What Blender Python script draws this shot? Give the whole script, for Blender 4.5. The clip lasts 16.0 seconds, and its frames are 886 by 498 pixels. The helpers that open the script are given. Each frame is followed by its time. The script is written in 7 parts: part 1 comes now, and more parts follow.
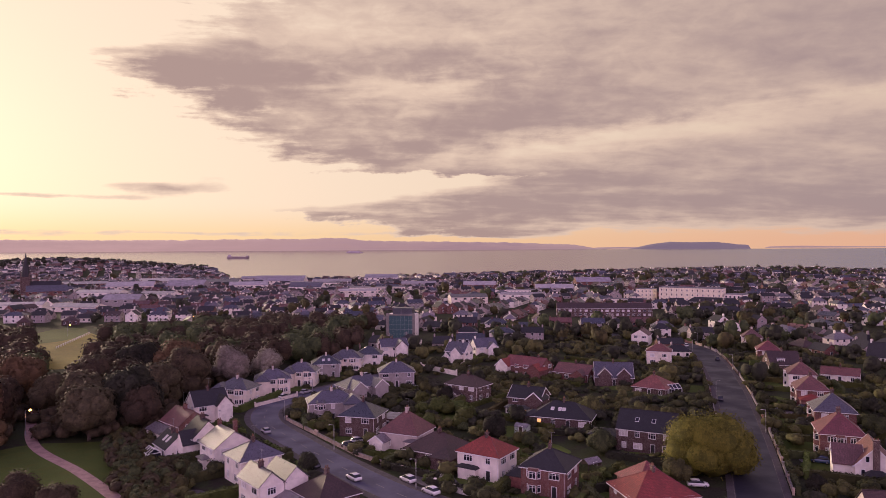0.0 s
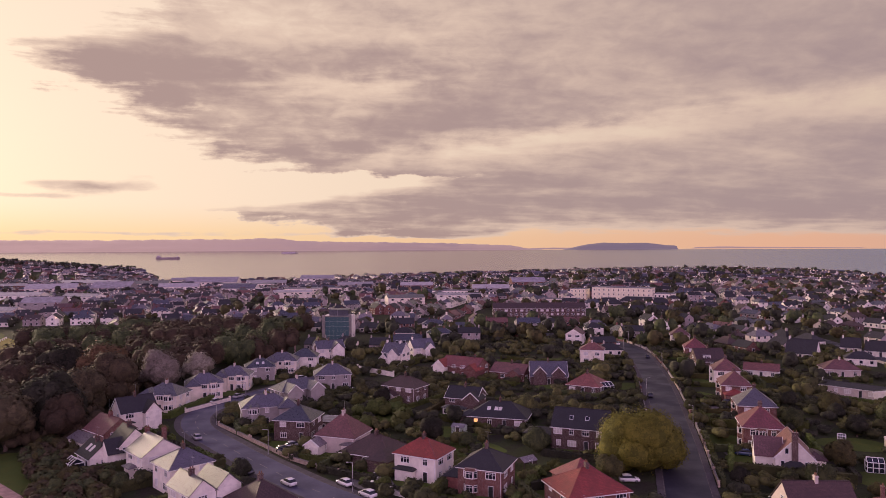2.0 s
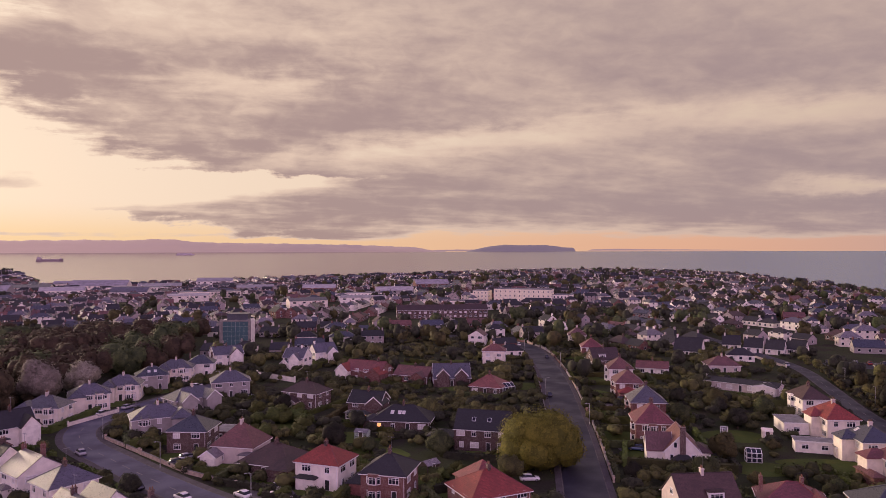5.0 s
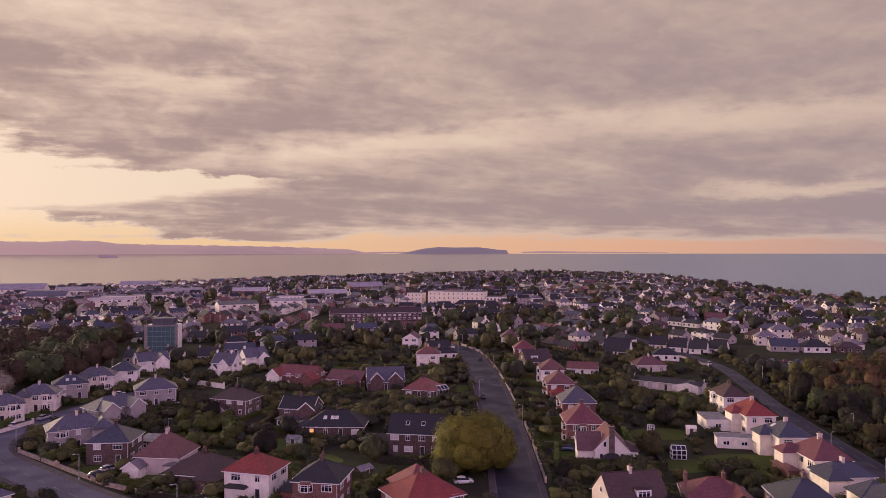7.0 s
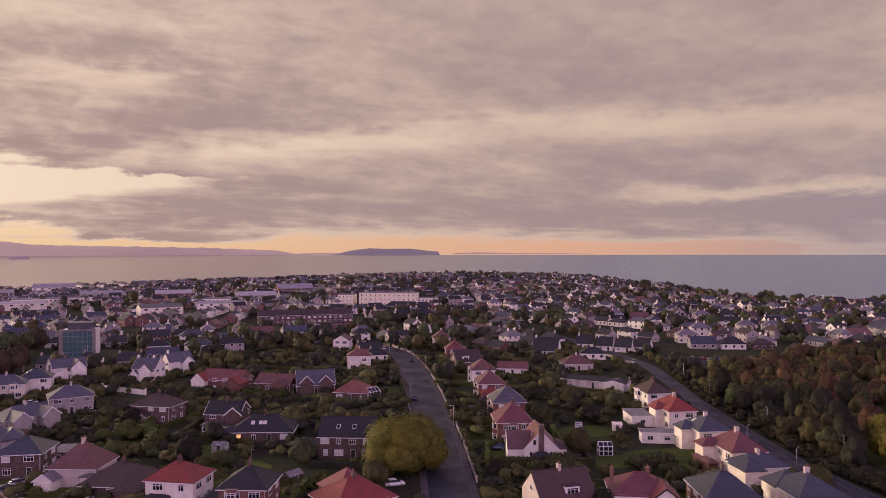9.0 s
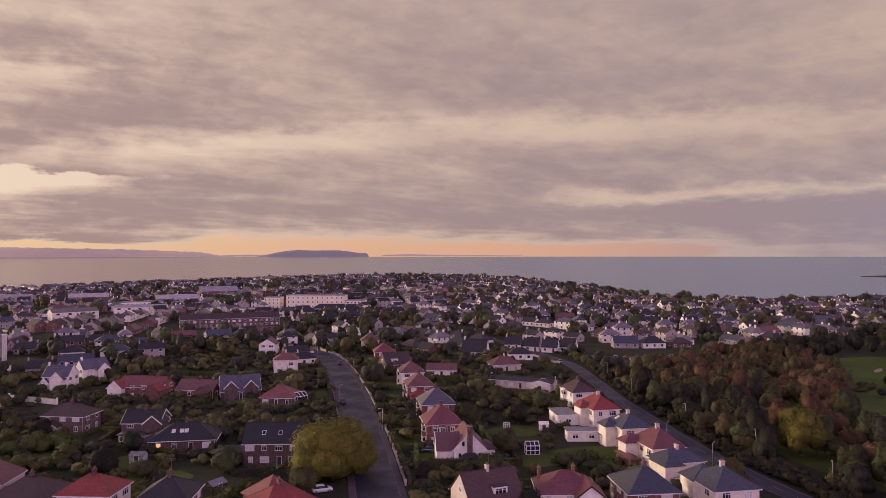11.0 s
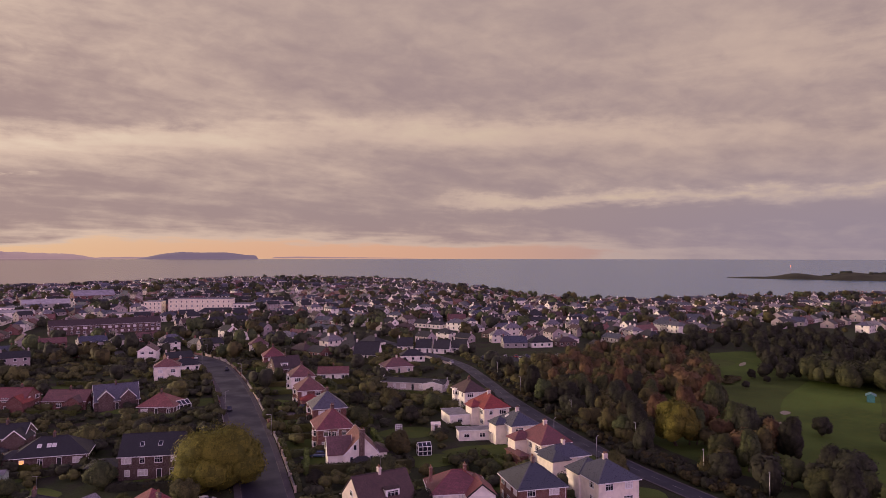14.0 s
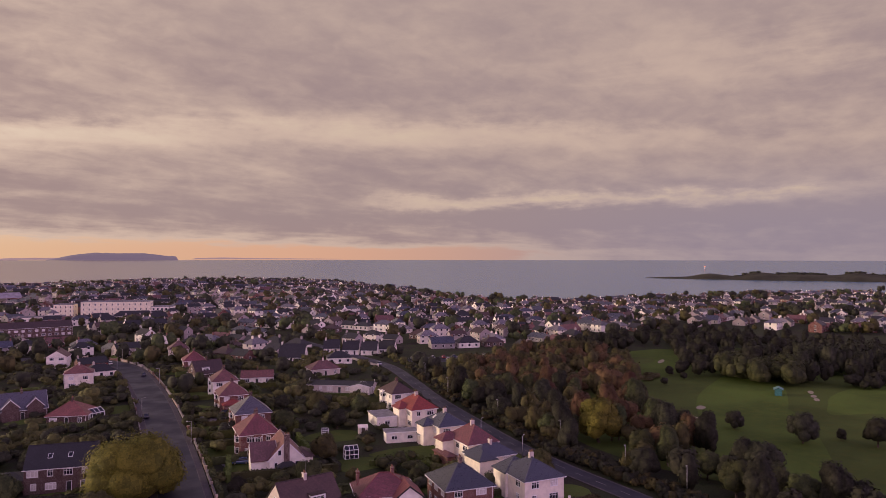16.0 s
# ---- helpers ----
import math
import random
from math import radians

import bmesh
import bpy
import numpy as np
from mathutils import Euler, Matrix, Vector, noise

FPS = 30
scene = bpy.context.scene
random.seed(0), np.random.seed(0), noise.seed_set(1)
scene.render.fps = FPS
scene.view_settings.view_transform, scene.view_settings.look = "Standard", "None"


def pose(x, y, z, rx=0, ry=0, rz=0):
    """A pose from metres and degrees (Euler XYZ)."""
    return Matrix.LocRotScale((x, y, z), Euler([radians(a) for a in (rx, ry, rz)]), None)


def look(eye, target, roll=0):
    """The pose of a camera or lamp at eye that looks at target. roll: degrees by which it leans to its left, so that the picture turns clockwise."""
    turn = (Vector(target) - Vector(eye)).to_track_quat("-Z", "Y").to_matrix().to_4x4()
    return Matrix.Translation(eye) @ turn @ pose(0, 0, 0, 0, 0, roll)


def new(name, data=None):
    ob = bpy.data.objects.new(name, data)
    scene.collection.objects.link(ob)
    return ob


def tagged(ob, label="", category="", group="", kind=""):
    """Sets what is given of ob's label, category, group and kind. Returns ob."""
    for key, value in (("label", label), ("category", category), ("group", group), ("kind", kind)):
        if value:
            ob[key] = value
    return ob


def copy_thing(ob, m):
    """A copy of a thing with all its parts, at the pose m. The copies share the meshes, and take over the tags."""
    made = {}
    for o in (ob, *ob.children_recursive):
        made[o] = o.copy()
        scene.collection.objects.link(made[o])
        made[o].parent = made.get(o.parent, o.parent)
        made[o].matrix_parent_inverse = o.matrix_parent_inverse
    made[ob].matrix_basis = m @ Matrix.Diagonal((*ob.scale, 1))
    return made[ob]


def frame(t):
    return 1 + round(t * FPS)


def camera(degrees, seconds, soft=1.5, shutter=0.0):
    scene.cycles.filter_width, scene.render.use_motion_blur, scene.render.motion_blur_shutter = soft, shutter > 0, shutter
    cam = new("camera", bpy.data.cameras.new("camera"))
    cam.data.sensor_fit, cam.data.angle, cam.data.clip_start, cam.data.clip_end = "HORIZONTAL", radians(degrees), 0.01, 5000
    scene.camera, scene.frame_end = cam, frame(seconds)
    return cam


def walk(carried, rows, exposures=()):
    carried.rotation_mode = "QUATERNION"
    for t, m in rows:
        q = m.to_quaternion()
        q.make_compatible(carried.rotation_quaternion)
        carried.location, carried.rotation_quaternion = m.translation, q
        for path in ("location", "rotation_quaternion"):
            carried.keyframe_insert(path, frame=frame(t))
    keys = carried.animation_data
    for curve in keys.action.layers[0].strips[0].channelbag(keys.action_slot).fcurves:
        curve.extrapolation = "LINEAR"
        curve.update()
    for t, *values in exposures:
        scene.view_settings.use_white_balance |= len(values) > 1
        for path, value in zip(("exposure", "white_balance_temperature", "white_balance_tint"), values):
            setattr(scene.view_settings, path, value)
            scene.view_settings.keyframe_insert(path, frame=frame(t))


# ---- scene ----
# a drone that hovers at about fifty metres and turns slowly to its right, drifting a little forwards
cam = camera(64.63, 16.0, soft=0.7)
EYE = 48.0
ROWS = [
    (0.0, -0.00, -0.00, -0.00, -0.000, -0.130, 0.292),
    (0.5, 0.09, 0.03, -0.01, 1.274, -0.122, 0.291),
    (1.0, 0.10, 0.05, -0.04, 2.561, -0.117, 0.290),
    (1.5, 0.04, 0.16, 0.04, 3.851, -0.111, 0.282),
    (2.0, -0.00, 0.33, 0.09, 5.143, -0.108, 0.270),
    (2.5, -0.04, 0.50, 0.15, 6.438, -0.101, 0.256),
    (3.0, -0.04, 0.61, 0.17, 7.755, -0.095, 0.240),
    (3.5, 0.00, 0.70, 0.22, 9.065, -0.084, 0.221),
    (4.0, 0.07, 0.82, 0.30, 10.366, -0.066, 0.201),
    (6.5, 0.21, 1.29, 0.73, 17.011, 0.136, 0.086),
    (7.0, 0.24, 1.41, 0.76, 18.374, 0.171, 0.076),
    (7.5, 0.25, 1.56, 0.75, 19.779, 0.212, 0.074),
    (8.0, 0.30, 1.65, 0.70, 21.173, 0.241, 0.076),
    (8.5, 0.39, 1.77, 0.68, 22.556, 0.252, 0.077),
    (9.0, 0.42, 1.88, 0.69, 23.970, 0.269, 0.074),
    (11.5, 0.74, 2.30, 0.81, 31.197, 0.446, 0.030),
    (12.0, 0.83, 2.37, 0.78, 32.644, 0.477, 0.013),
    (12.5, 0.87, 2.50, 0.71, 34.103, 0.504, -0.005),
    (13.0, 0.93, 2.59, 0.63, 35.557, 0.538, -0.021),
    (13.5, 1.01, 2.71, 0.55, 37.018, 0.576, -0.030),
    (14.0, 1.10, 2.90, 0.48, 38.506, 0.613, -0.032),
    (14.5, 1.25, 3.09, 0.45, 39.991, 0.646, -0.032),
    (15.0, 1.36, 3.24, 0.47, 41.461, 0.668, -0.031),
    (15.5, 1.46, 3.38, 0.48, 42.943, 0.680, -0.031),
    (16.0, 1.60, 3.47, 0.47, 44.410, 0.694, -0.034),
]
walk(cam, [(t, pose(x, y, EYE + z, 90 + pitch, roll, -yaw)) for t, x, y, z, yaw, pitch, roll in ROWS], [(0.0, 0.03), (6.0, -0.02), (16.0, -0.13)])

# ---- sky and sun: a sunset under broken cloud ----
SUN_AZ, SUN_EL = -40.0, 9.0          # degrees from the first view to the right, and above the horizon
world = bpy.data.worlds.new("evening_sky")
scene.world = world
world.use_nodes = True


class Nodes:
    """Short hand for building a node tree from arithmetic."""

    def __init__(self, tree):
        self.tree, self.links = tree, tree.links
        tree.nodes.clear()

    def put(self, socket, value):
        if isinstance(value, bpy.types.NodeSocket):
            self.links.new(value, socket)
        elif value is not None:
            if socket.type == "RGBA" and len(value) == 3:
                value = (*value, 1)
            socket.default_value = value

    def add(self, kind, out=0, props=None, **inputs):
        n = self.tree.nodes.new(kind)
        for k, v in (props or {}).items():
            setattr(n, k, v)
        for k, v in inputs.items():
            self.put(n.inputs[k.replace("_", " ")], v)
        return n.outputs[out]

    def m(self, op, a, b=None, c=None):
        n = self.tree.nodes.new("ShaderNodeMath")
        n.operation = op
        for i, v in enumerate((a, b, c)):
            self.put(n.inputs[i], v)
        return n.outputs[0]

    def ramp(self, x, lo, hi, a=0.0, b=1.0):
        n = self.tree.nodes.new("ShaderNodeMapRange")
        n.interpolation_type = "SMOOTHSTEP"
        for i, v in enumerate((x, lo, hi, a, b)):
            self.put(n.inputs[i], v)
        return n.outputs[0]

    def mix(self, f, a, b, blend="MIX"):
        n = self.tree.nodes.new("ShaderNodeMix")
        n.data_type, n.blend_type = "RGBA", blend
        self.put(n.inputs[0], f)
        self.put(n.inputs[6], a)
        self.put(n.inputs[7], b)
        return n.outputs[2]

    def noise(self, vec, scale, detail=4.0, rough=0.55, dist=0.0, out=0):
        return self.add("ShaderNodeTexNoise", out, Vector=vec, Scale=scale, Detail=detail, Roughness=rough, Distortion=dist)

    def vec(self, x, y, z):
        n = self.tree.nodes.new("ShaderNodeCombineXYZ")
        for i, v in enumerate((x, y, z)):
            self.put(n.inputs[i], v)
        return n.outputs[0]

    def curve(self, x, x0, x1, rows, lo, hi):
        """A value that follows straight stretches between a few (x, value) points."""
        n = self.tree.nodes.new("ShaderNodeValToRGB")
        self.put(n.inputs[0], self.m("DIVIDE", self.m("SUBTRACT", x, x0), x1 - x0))
        e = n.color_ramp.elements
        while len(e) < len(rows):
            e.new(0.5)
        for k, (at, v) in enumerate(rows):
            g = (v - lo) / (hi - lo)
            e[k].position, e[k].color = (at - x0) / (x1 - x0), (g, g, g, 1)
        return self.m("ADD", self.m("MULTIPLY", n.outputs[0], hi - lo), lo)

    def bell(self, x, centre, width):
        """1 at the centre, falling to 0 at about twice the width."""
        d = self.m("DIVIDE", self.m("SUBTRACT", x, centre), width)
        return self.m("EXPONENT", self.m("MULTIPLY", self.m("MULTIPLY", d, d), -1.0))


def build_sky():
    s = Nodes(world.node_tree)
    way = s.add("ShaderNodeTexCoord", 0)
    sep = s.tree.nodes.new("ShaderNodeSeparateXYZ")
    s.links.new(way, sep.inputs[0])
    x, y, z = sep.outputs
    az = s.m("MULTIPLY", s.m("ARCTAN2", x, y), 57.2958)
    el = s.m("MULTIPLY", s.m("ARCSINE", z), 57.2958)
    # the clear air behind the clouds: cream by the sun, peach along the horizon, grey-blue away from it
    sun = s.m("MULTIPLY", s.ramp(az, 55.0, -25.0), s.ramp(az, -170.0, -60.0))
    high = s.mix(sun, (0.72, 0.54, 0.42), (0.97, 0.755, 0.595))
    low = s.mix(s.ramp(az, 40.0, -22.0), (0.80, 0.44, 0.30), (0.96, 0.66, 0.38))
    low = s.mix(s.ramp(az, 30.0, 68.0), low, (0.40, 0.30, 0.335))
    clear = s.mix(s.ramp(el, 0.3, 3.8), low, high)
    nishita = s.add("ShaderNodeTexSky", 0, dict(sky_type="NISHITA", sun_disc=False, sun_elevation=radians(SUN_EL), sun_rotation=radians(SUN_AZ), dust_density=3.0))
    clear = s.mix(0.06, clear, s.mix(1.0, nishita, (0.1, 0.1, 0.1), "MULTIPLY"))
    # cloud sheet seen from below, drawn out into streaks towards the horizon
    flat = s.m("ADD", s.m("MAXIMUM", z, 0.0), 0.13)
    u, v = s.m("DIVIDE", x, flat), s.m("DIVIDE", y, flat)
    turned = s.vec(s.m("MULTIPLY", s.m("ADD", u, s.m("MULTIPLY", v, 0.10)), 0.62), s.m("SUBTRACT", v, s.m("MULTIPLY", u, 0.10)), 3.7)
    big = s.noise(turned, 1.5, 3.0, 0.5, 0.3)
    fine = s.noise(turned, 4.6, 7.0, 0.58, 0.35)
    streak = s.noise(s.vec(s.m("DIVIDE", az, 8.5), s.m("SUBTRACT", s.m("DIVIDE", el, 0.95), s.m("MULTIPLY", az, 0.02)), 1.3), 1.0, 6.0, 0.6, 0.3)
    puff = s.noise(s.vec(s.m("DIVIDE", az, 4.2), s.m("DIVIDE", el, 2.0), 5.1), 1.0, 6.0, 0.6, 0.2)
    tuft = s.noise(s.vec(s.m("DIVIDE", az, 2.3), s.m("DIVIDE", el, 1.15), 9.4), 1.0, 5.0, 0.55, 0.4)
    n1, n2 = s.m("SUBTRACT", puff, 0.5), s.m("SUBTRACT", streak, 0.5)
    el2 = s.m("ADD", el, s.m("ADD", s.m("MULTIPLY", n1, 2.4), s.m("MULTIPLY", n2, 1.5)))
    az2 = s.m("ADD", az, s.m("ADD", s.m("MULTIPLY", n1, 10.0), s.m("MULTIPLY", n2, 16.0)))
    # the clear wedge beside the sun: where the cloud begins, for each height
    start = s.curve(el2, 0.0, 24.0, [(0.0, 2), (1.0, -1), (2.0, -9), (2.6, -15), (3.2, -11), (4.0, -5), (5.0, 2), (5.7, 4), (6.3, -8), (7.2, -12), (9.0, -16), (11.0, -21), (12.6, -25.5), (14.2, -25), (16.0, -20), (19.0, -18), (24.0, -22)], -40, 20)
    open_air = s.ramp(s.m("SUBTRACT", start, az2), -5.5, 5.5, 0.0, 0.66)
    gap1 = s.m("MULTIPLY", s.bell(el2, s.curve(az, -10.0, 80.0, [(-10, 6.6), (2, 7.2), (10, 8.3), (20, 9.2), (35, 10.0), (50, 9.9), (62, 9.2), (80, 8.5)], 0, 20), 0.95), s.curve(az, -10.0, 80.0, [(-10, 0.0), (3, 0.12), (9, 0.34), (20, 0.32), (30, 0.22), (45, 0.27), (56, 0.22), (66, 0.06), (80, 0.1)], 0, 1))
    gap2 = s.m("MULTIPLY", s.bell(el2, s.m("ADD", s.m("MULTIPLY", az, 0.012), 3.95), 0.55), s.m("MULTIPLY", s.ramp(az, 34.0, 44.0, 0.0, 0.36), s.ramp(az, 78.0, 64.0, 0.4, 1.0)))
    gap3 = s.m("MULTIPLY", s.bell(el2, 14.5, 2.6), s.m("MULTIPLY", s.bell(az2, 66.0, 9.0), 0.22))
    gap4 = s.m("MULTIPLY", s.ramp(el2, 13.5, 17.0), s.m("MULTIPLY", s.bell(az2, -8.0, 15.0), 0.24))
    gap5 = s.m("MULTIPLY", s.bell(el2, 12.8, 1.3), s.m("MULTIPLY", s.bell(az2, -4.0, 7.0), 0.24))
    low_gap = s.m("MULTIPLY", s.ramp(s.m("ADD", el, s.m("MULTIPLY", n2, 1.8)), s.curve(az, -10.0, 80.0, [(-10, 1.0), (2, 0.9), (9, 1.5), (14, 2.6), (30, 2.2), (44, 1.7), (56, 1.0), (80, 0.9)], 0, 5), 0.3), s.ramp(az, 62.0, 40.0, 0.06, 0.55))
    holes = s.m("ADD", s.m("ADD", open_air, s.m("ADD", gap1, s.m("ADD", gap4, gap5))), s.m("ADD", gap2, s.m("ADD", gap3, low_gap)))
    # heavier parts: the two arms that reach towards the sun, the bank over the sea, the violet shelf in the east
    arm = s.m("MULTIPLY", s.bell(el2, 13.0, 1.9), s.m("MULTIPLY", s.bell(az2, -17.0, 9.0), 0.16))
    body = s.m("MULTIPLY", s.bell(el2, s.m("ADD", s.m("MULTIPLY", az, 0.16), 9.2), 1.9), s.m("MULTIPLY", s.bell(az2, -1.0, 14.0), 0.16))
    bank = s.m("MULTIPLY", s.bell(el2, 3.6, 1.7), s.m("MULTIPLY", s.ramp(az, -8.0, 8.0), 0.10))
    shelf = s.m("MULTIPLY", s.bell(el2, 3.0, 0.7), s.m("MULTIPLY", s.ramp(az, 30.0, 46.0), 0.12))
    roof = s.m("MULTIPLY", s.bell(el2, 13.5, 2.4), s.m("MULTIPLY", s.ramp(az, 14.0, 34.0), 0.07))
    strip = s.m("MULTIPLY", s.bell(s.m("ADD", el, s.m("MULTIPLY", n2, 0.7)), 4.55, 0.55), s.m("MULTIPLY", s.bell(az, -21.0, 4.6), 0.62))
    strip2 = s.m("MULTIPLY", s.bell(s.m("ADD", el, s.m("MULTIPLY", n2, 0.5)), 3.85, 0.22), s.m("MULTIPLY", s.bell(az, -29.0, 7.0), 0.5))
    wisps = s.m("MULTIPLY", s.bell(s.m("ADD", el, s.m("MULTIPLY", n2, 1.2)), 1.15, 0.28), s.m("MULTIPLY", s.ramp(az, 8.0, -4.0), 0.38))
    more = s.m("ADD", s.m("ADD", s.m("ADD", arm, body), s.m("ADD", bank, shelf)), s.m("ADD", s.m("ADD", strip, strip2), s.m("ADD", wisps, roof)))
    grain = s.m("ADD", s.m("MULTIPLY", s.m("SUBTRACT", big, 0.5), 0.66), s.m("ADD", s.m("MULTIPLY", s.m("SUBTRACT", fine, 0.5), 0.42), s.m("ADD", s.m("MULTIPLY", n2, 0.14), s.m("ADD", s.m("MULTIPLY", n1, 0.26), s.m("MULTIPLY", s.m("SUBTRACT", tuft, 0.5), 0.34)))))
    grain = s.m("MULTIPLY", grain, s.ramp(az, -4.0, 26.0, 1.0, 0.62))
    thick = s.m("ADD", s.m("SUBTRACT", s.m("ADD", 0.62, grain), holes), more)
    cover = s.ramp(thick, 0.20, 0.46)
    depth = s.ramp(thick, 0.38, 0.78)
    cloud = s.mix(depth, s.mix(sun, (0.62, 0.455, 0.385), (0.80, 0.59, 0.47)), s.mix(sun, (0.36, 0.262, 0.272), (0.40, 0.272, 0.256)))
    cloud = s.mix(s.ramp(el, 13.0, 22.0, 0.0, 0.35), cloud, (0.47, 0.355, 0.33))
    cloud = s.mix(s.m("MULTIPLY", s.ramp(az, 38.0, 72.0, 0.0, 0.6), s.ramp(el, 9.0, 2.0)), cloud, (0.30, 0.255, 0.34))
    colour = s.mix(s.m("MULTIPLY", cover, 0.94), clear, cloud)
    # overhead the sheet is violet grey; behind the view the evening sky is open and bright
    colour = s.mix(s.ramp(el, 24.0, 60.0), colour, (0.40, 0.31, 0.67))
    open_sky = s.m("MULTIPLY", s.ramp(y, 0.15, -0.5), s.ramp(el, 62.0, 25.0))
    colour = s.mix(open_sky, colour, (0.86, 0.56, 0.90))
    lift = s.m("ADD", s.ramp(el, 24.0, 70.0, 1.0, ZENITH), s.m("MULTIPLY", open_sky, REAR))
    back = s.tree.nodes.new("ShaderNodeBackground")
    s.put(back.inputs[0], colour)
    s.put(back.inputs[1], s.m("MULTIPLY", lift, SKY))
    out = s.tree.nodes.new("ShaderNodeOutputWorld")
    s.links.new(back.outputs[0], out.inputs[0])


SKY, ZENITH, REAR = 1.0, 0.75, 0.60
build_sky()
sun_data = bpy.data.lights.new("sun", "SUN")
sun_data.energy, sun_data.angle, sun_data.color = 3.6, radians(12), (1.0, 0.74, 0.56)
sun = new("sun", sun_data)
a, e = radians(SUN_AZ), radians(SUN_EL)
sun.matrix_world = look((100 * math.sin(a) * math.cos(e), 100 * math.cos(a) * math.cos(e), 100 * math.sin(e)), (0, 0, 0))

# ---- materials ----
def material(name, build):
    mat = bpy.data.materials.new(name)
    mat.use_nodes = True
    s = Nodes(mat.node_tree)
    p = s.tree.nodes.new("ShaderNodeBsdfPrincipled")
    out = s.tree.nodes.new("ShaderNodeOutputMaterial")
    s.links.new(p.outputs[0], out.inputs[0])
    build(s, p)
    return mat


def bump(s, p, height, strength=0.4, distance=0.05):
    s.put(p.inputs["Normal"], s.add("ShaderNodeBump", Strength=strength, Distance=distance, Height=height))


def coords(s):
    """Object coordinates, shifted for each object so that no two look the same."""
    co = s.add("ShaderNodeTexCoord", 3)
    r = tone(s, s.add("ShaderNodeObjectInfo", 5))
    return co, shifted(s, co, r), r


def shifted(s, co, r):
    n = s.tree.nodes.new("ShaderNodeVectorMath")
    n.operation = "ADD"
    s.links.new(co, n.inputs[0])
    s.links.new(s.vec(s.m("MULTIPLY", r, 37.0), s.m("MULTIPLY", r, 91.0), s.m("MULTIPLY", r, 17.0)), n.inputs[1])
    return n.outputs[0]


def tone(s, r):
    """A tone for each object and, in joined masses of houses, for each piece."""
    return s.m("FRACT", s.m("ADD", r, s.add("ShaderNodeNewGeometry", 8)))


def shade(c, k):
    return tuple(min(1.0, v * k) for v in c)


def render_wall(name, c):
    """Painted roughcast, with rain streaks and patches."""
    def build(s, p):
        co, sh, r = coords(s)
        n = s.noise(sh, 0.7, 5.0)
        streak = s.noise(s.add("ShaderNodeMapping", Vector=sh, Scale=(2.2, 2.2, 0.25)), 1.6, 4.0)
        col = s.mix(s.ramp(n, 0.35, 0.7), shade(c, 1.06), shade(c, 0.84))
        col = s.mix(s.ramp(streak, 0.58, 0.78, 0.0, 0.22), col, shade(c, 0.7))
        col = s.mix(s.m("MULTIPLY", r, 0.3), col, (c[0] * 0.92, c[1] * 0.88, c[2] * 0.84))
        s.put(p.inputs["Base Color"], col)
        s.put(p.inputs["Roughness"], 0.85)
        bump(s, p, s.noise(sh, 30.0, 3.0), 0.35, 0.02)
    return material(name, build)


def courses(s, co):
    sep = s.tree.nodes.new("ShaderNodeSeparateXYZ")
    s.links.new(co, sep.inputs[0])
    return sep.outputs


def brick_wall(name, c):
    def build(s, p):
        co, sh, r = coords(s)
        x, y, z = courses(s, co)
        b = s.tree.nodes.new("ShaderNodeTexBrick")
        s.put(b.inputs["Vector"], s.vec(s.m("ADD", x, y), z, 0.0))
        b.inputs["Scale"].default_value = 1.0
        b.inputs["Brick Width"].default_value, b.inputs["Row Height"].default_value = 0.225, 0.075
        b.inputs["Mortar Size"].default_value = 0.008
        s.put(b.inputs["Color1"], shade(c, 1.2))
        s.put(b.inputs["Color2"], shade(c, 0.75))
        s.put(b.inputs["Mortar"], (0.32, 0.27, 0.23))
        col = s.mix(s.ramp(s.noise(sh, 0.9, 5.0), 0.35, 0.72, 0.0, 0.55), b.outputs[0], shade(c, 0.55))
        col = s.mix(s.m("MULTIPLY", r, 0.4), col, (c[0] * 0.7, c[1] * 0.75, c[2] * 0.85))
        s.put(p.inputs["Base Color"], col)
        s.put(p.inputs["Roughness"], 0.9)
        bump(s, p, b.outputs[1], -0.4, 0.01)
    return material(name, build)


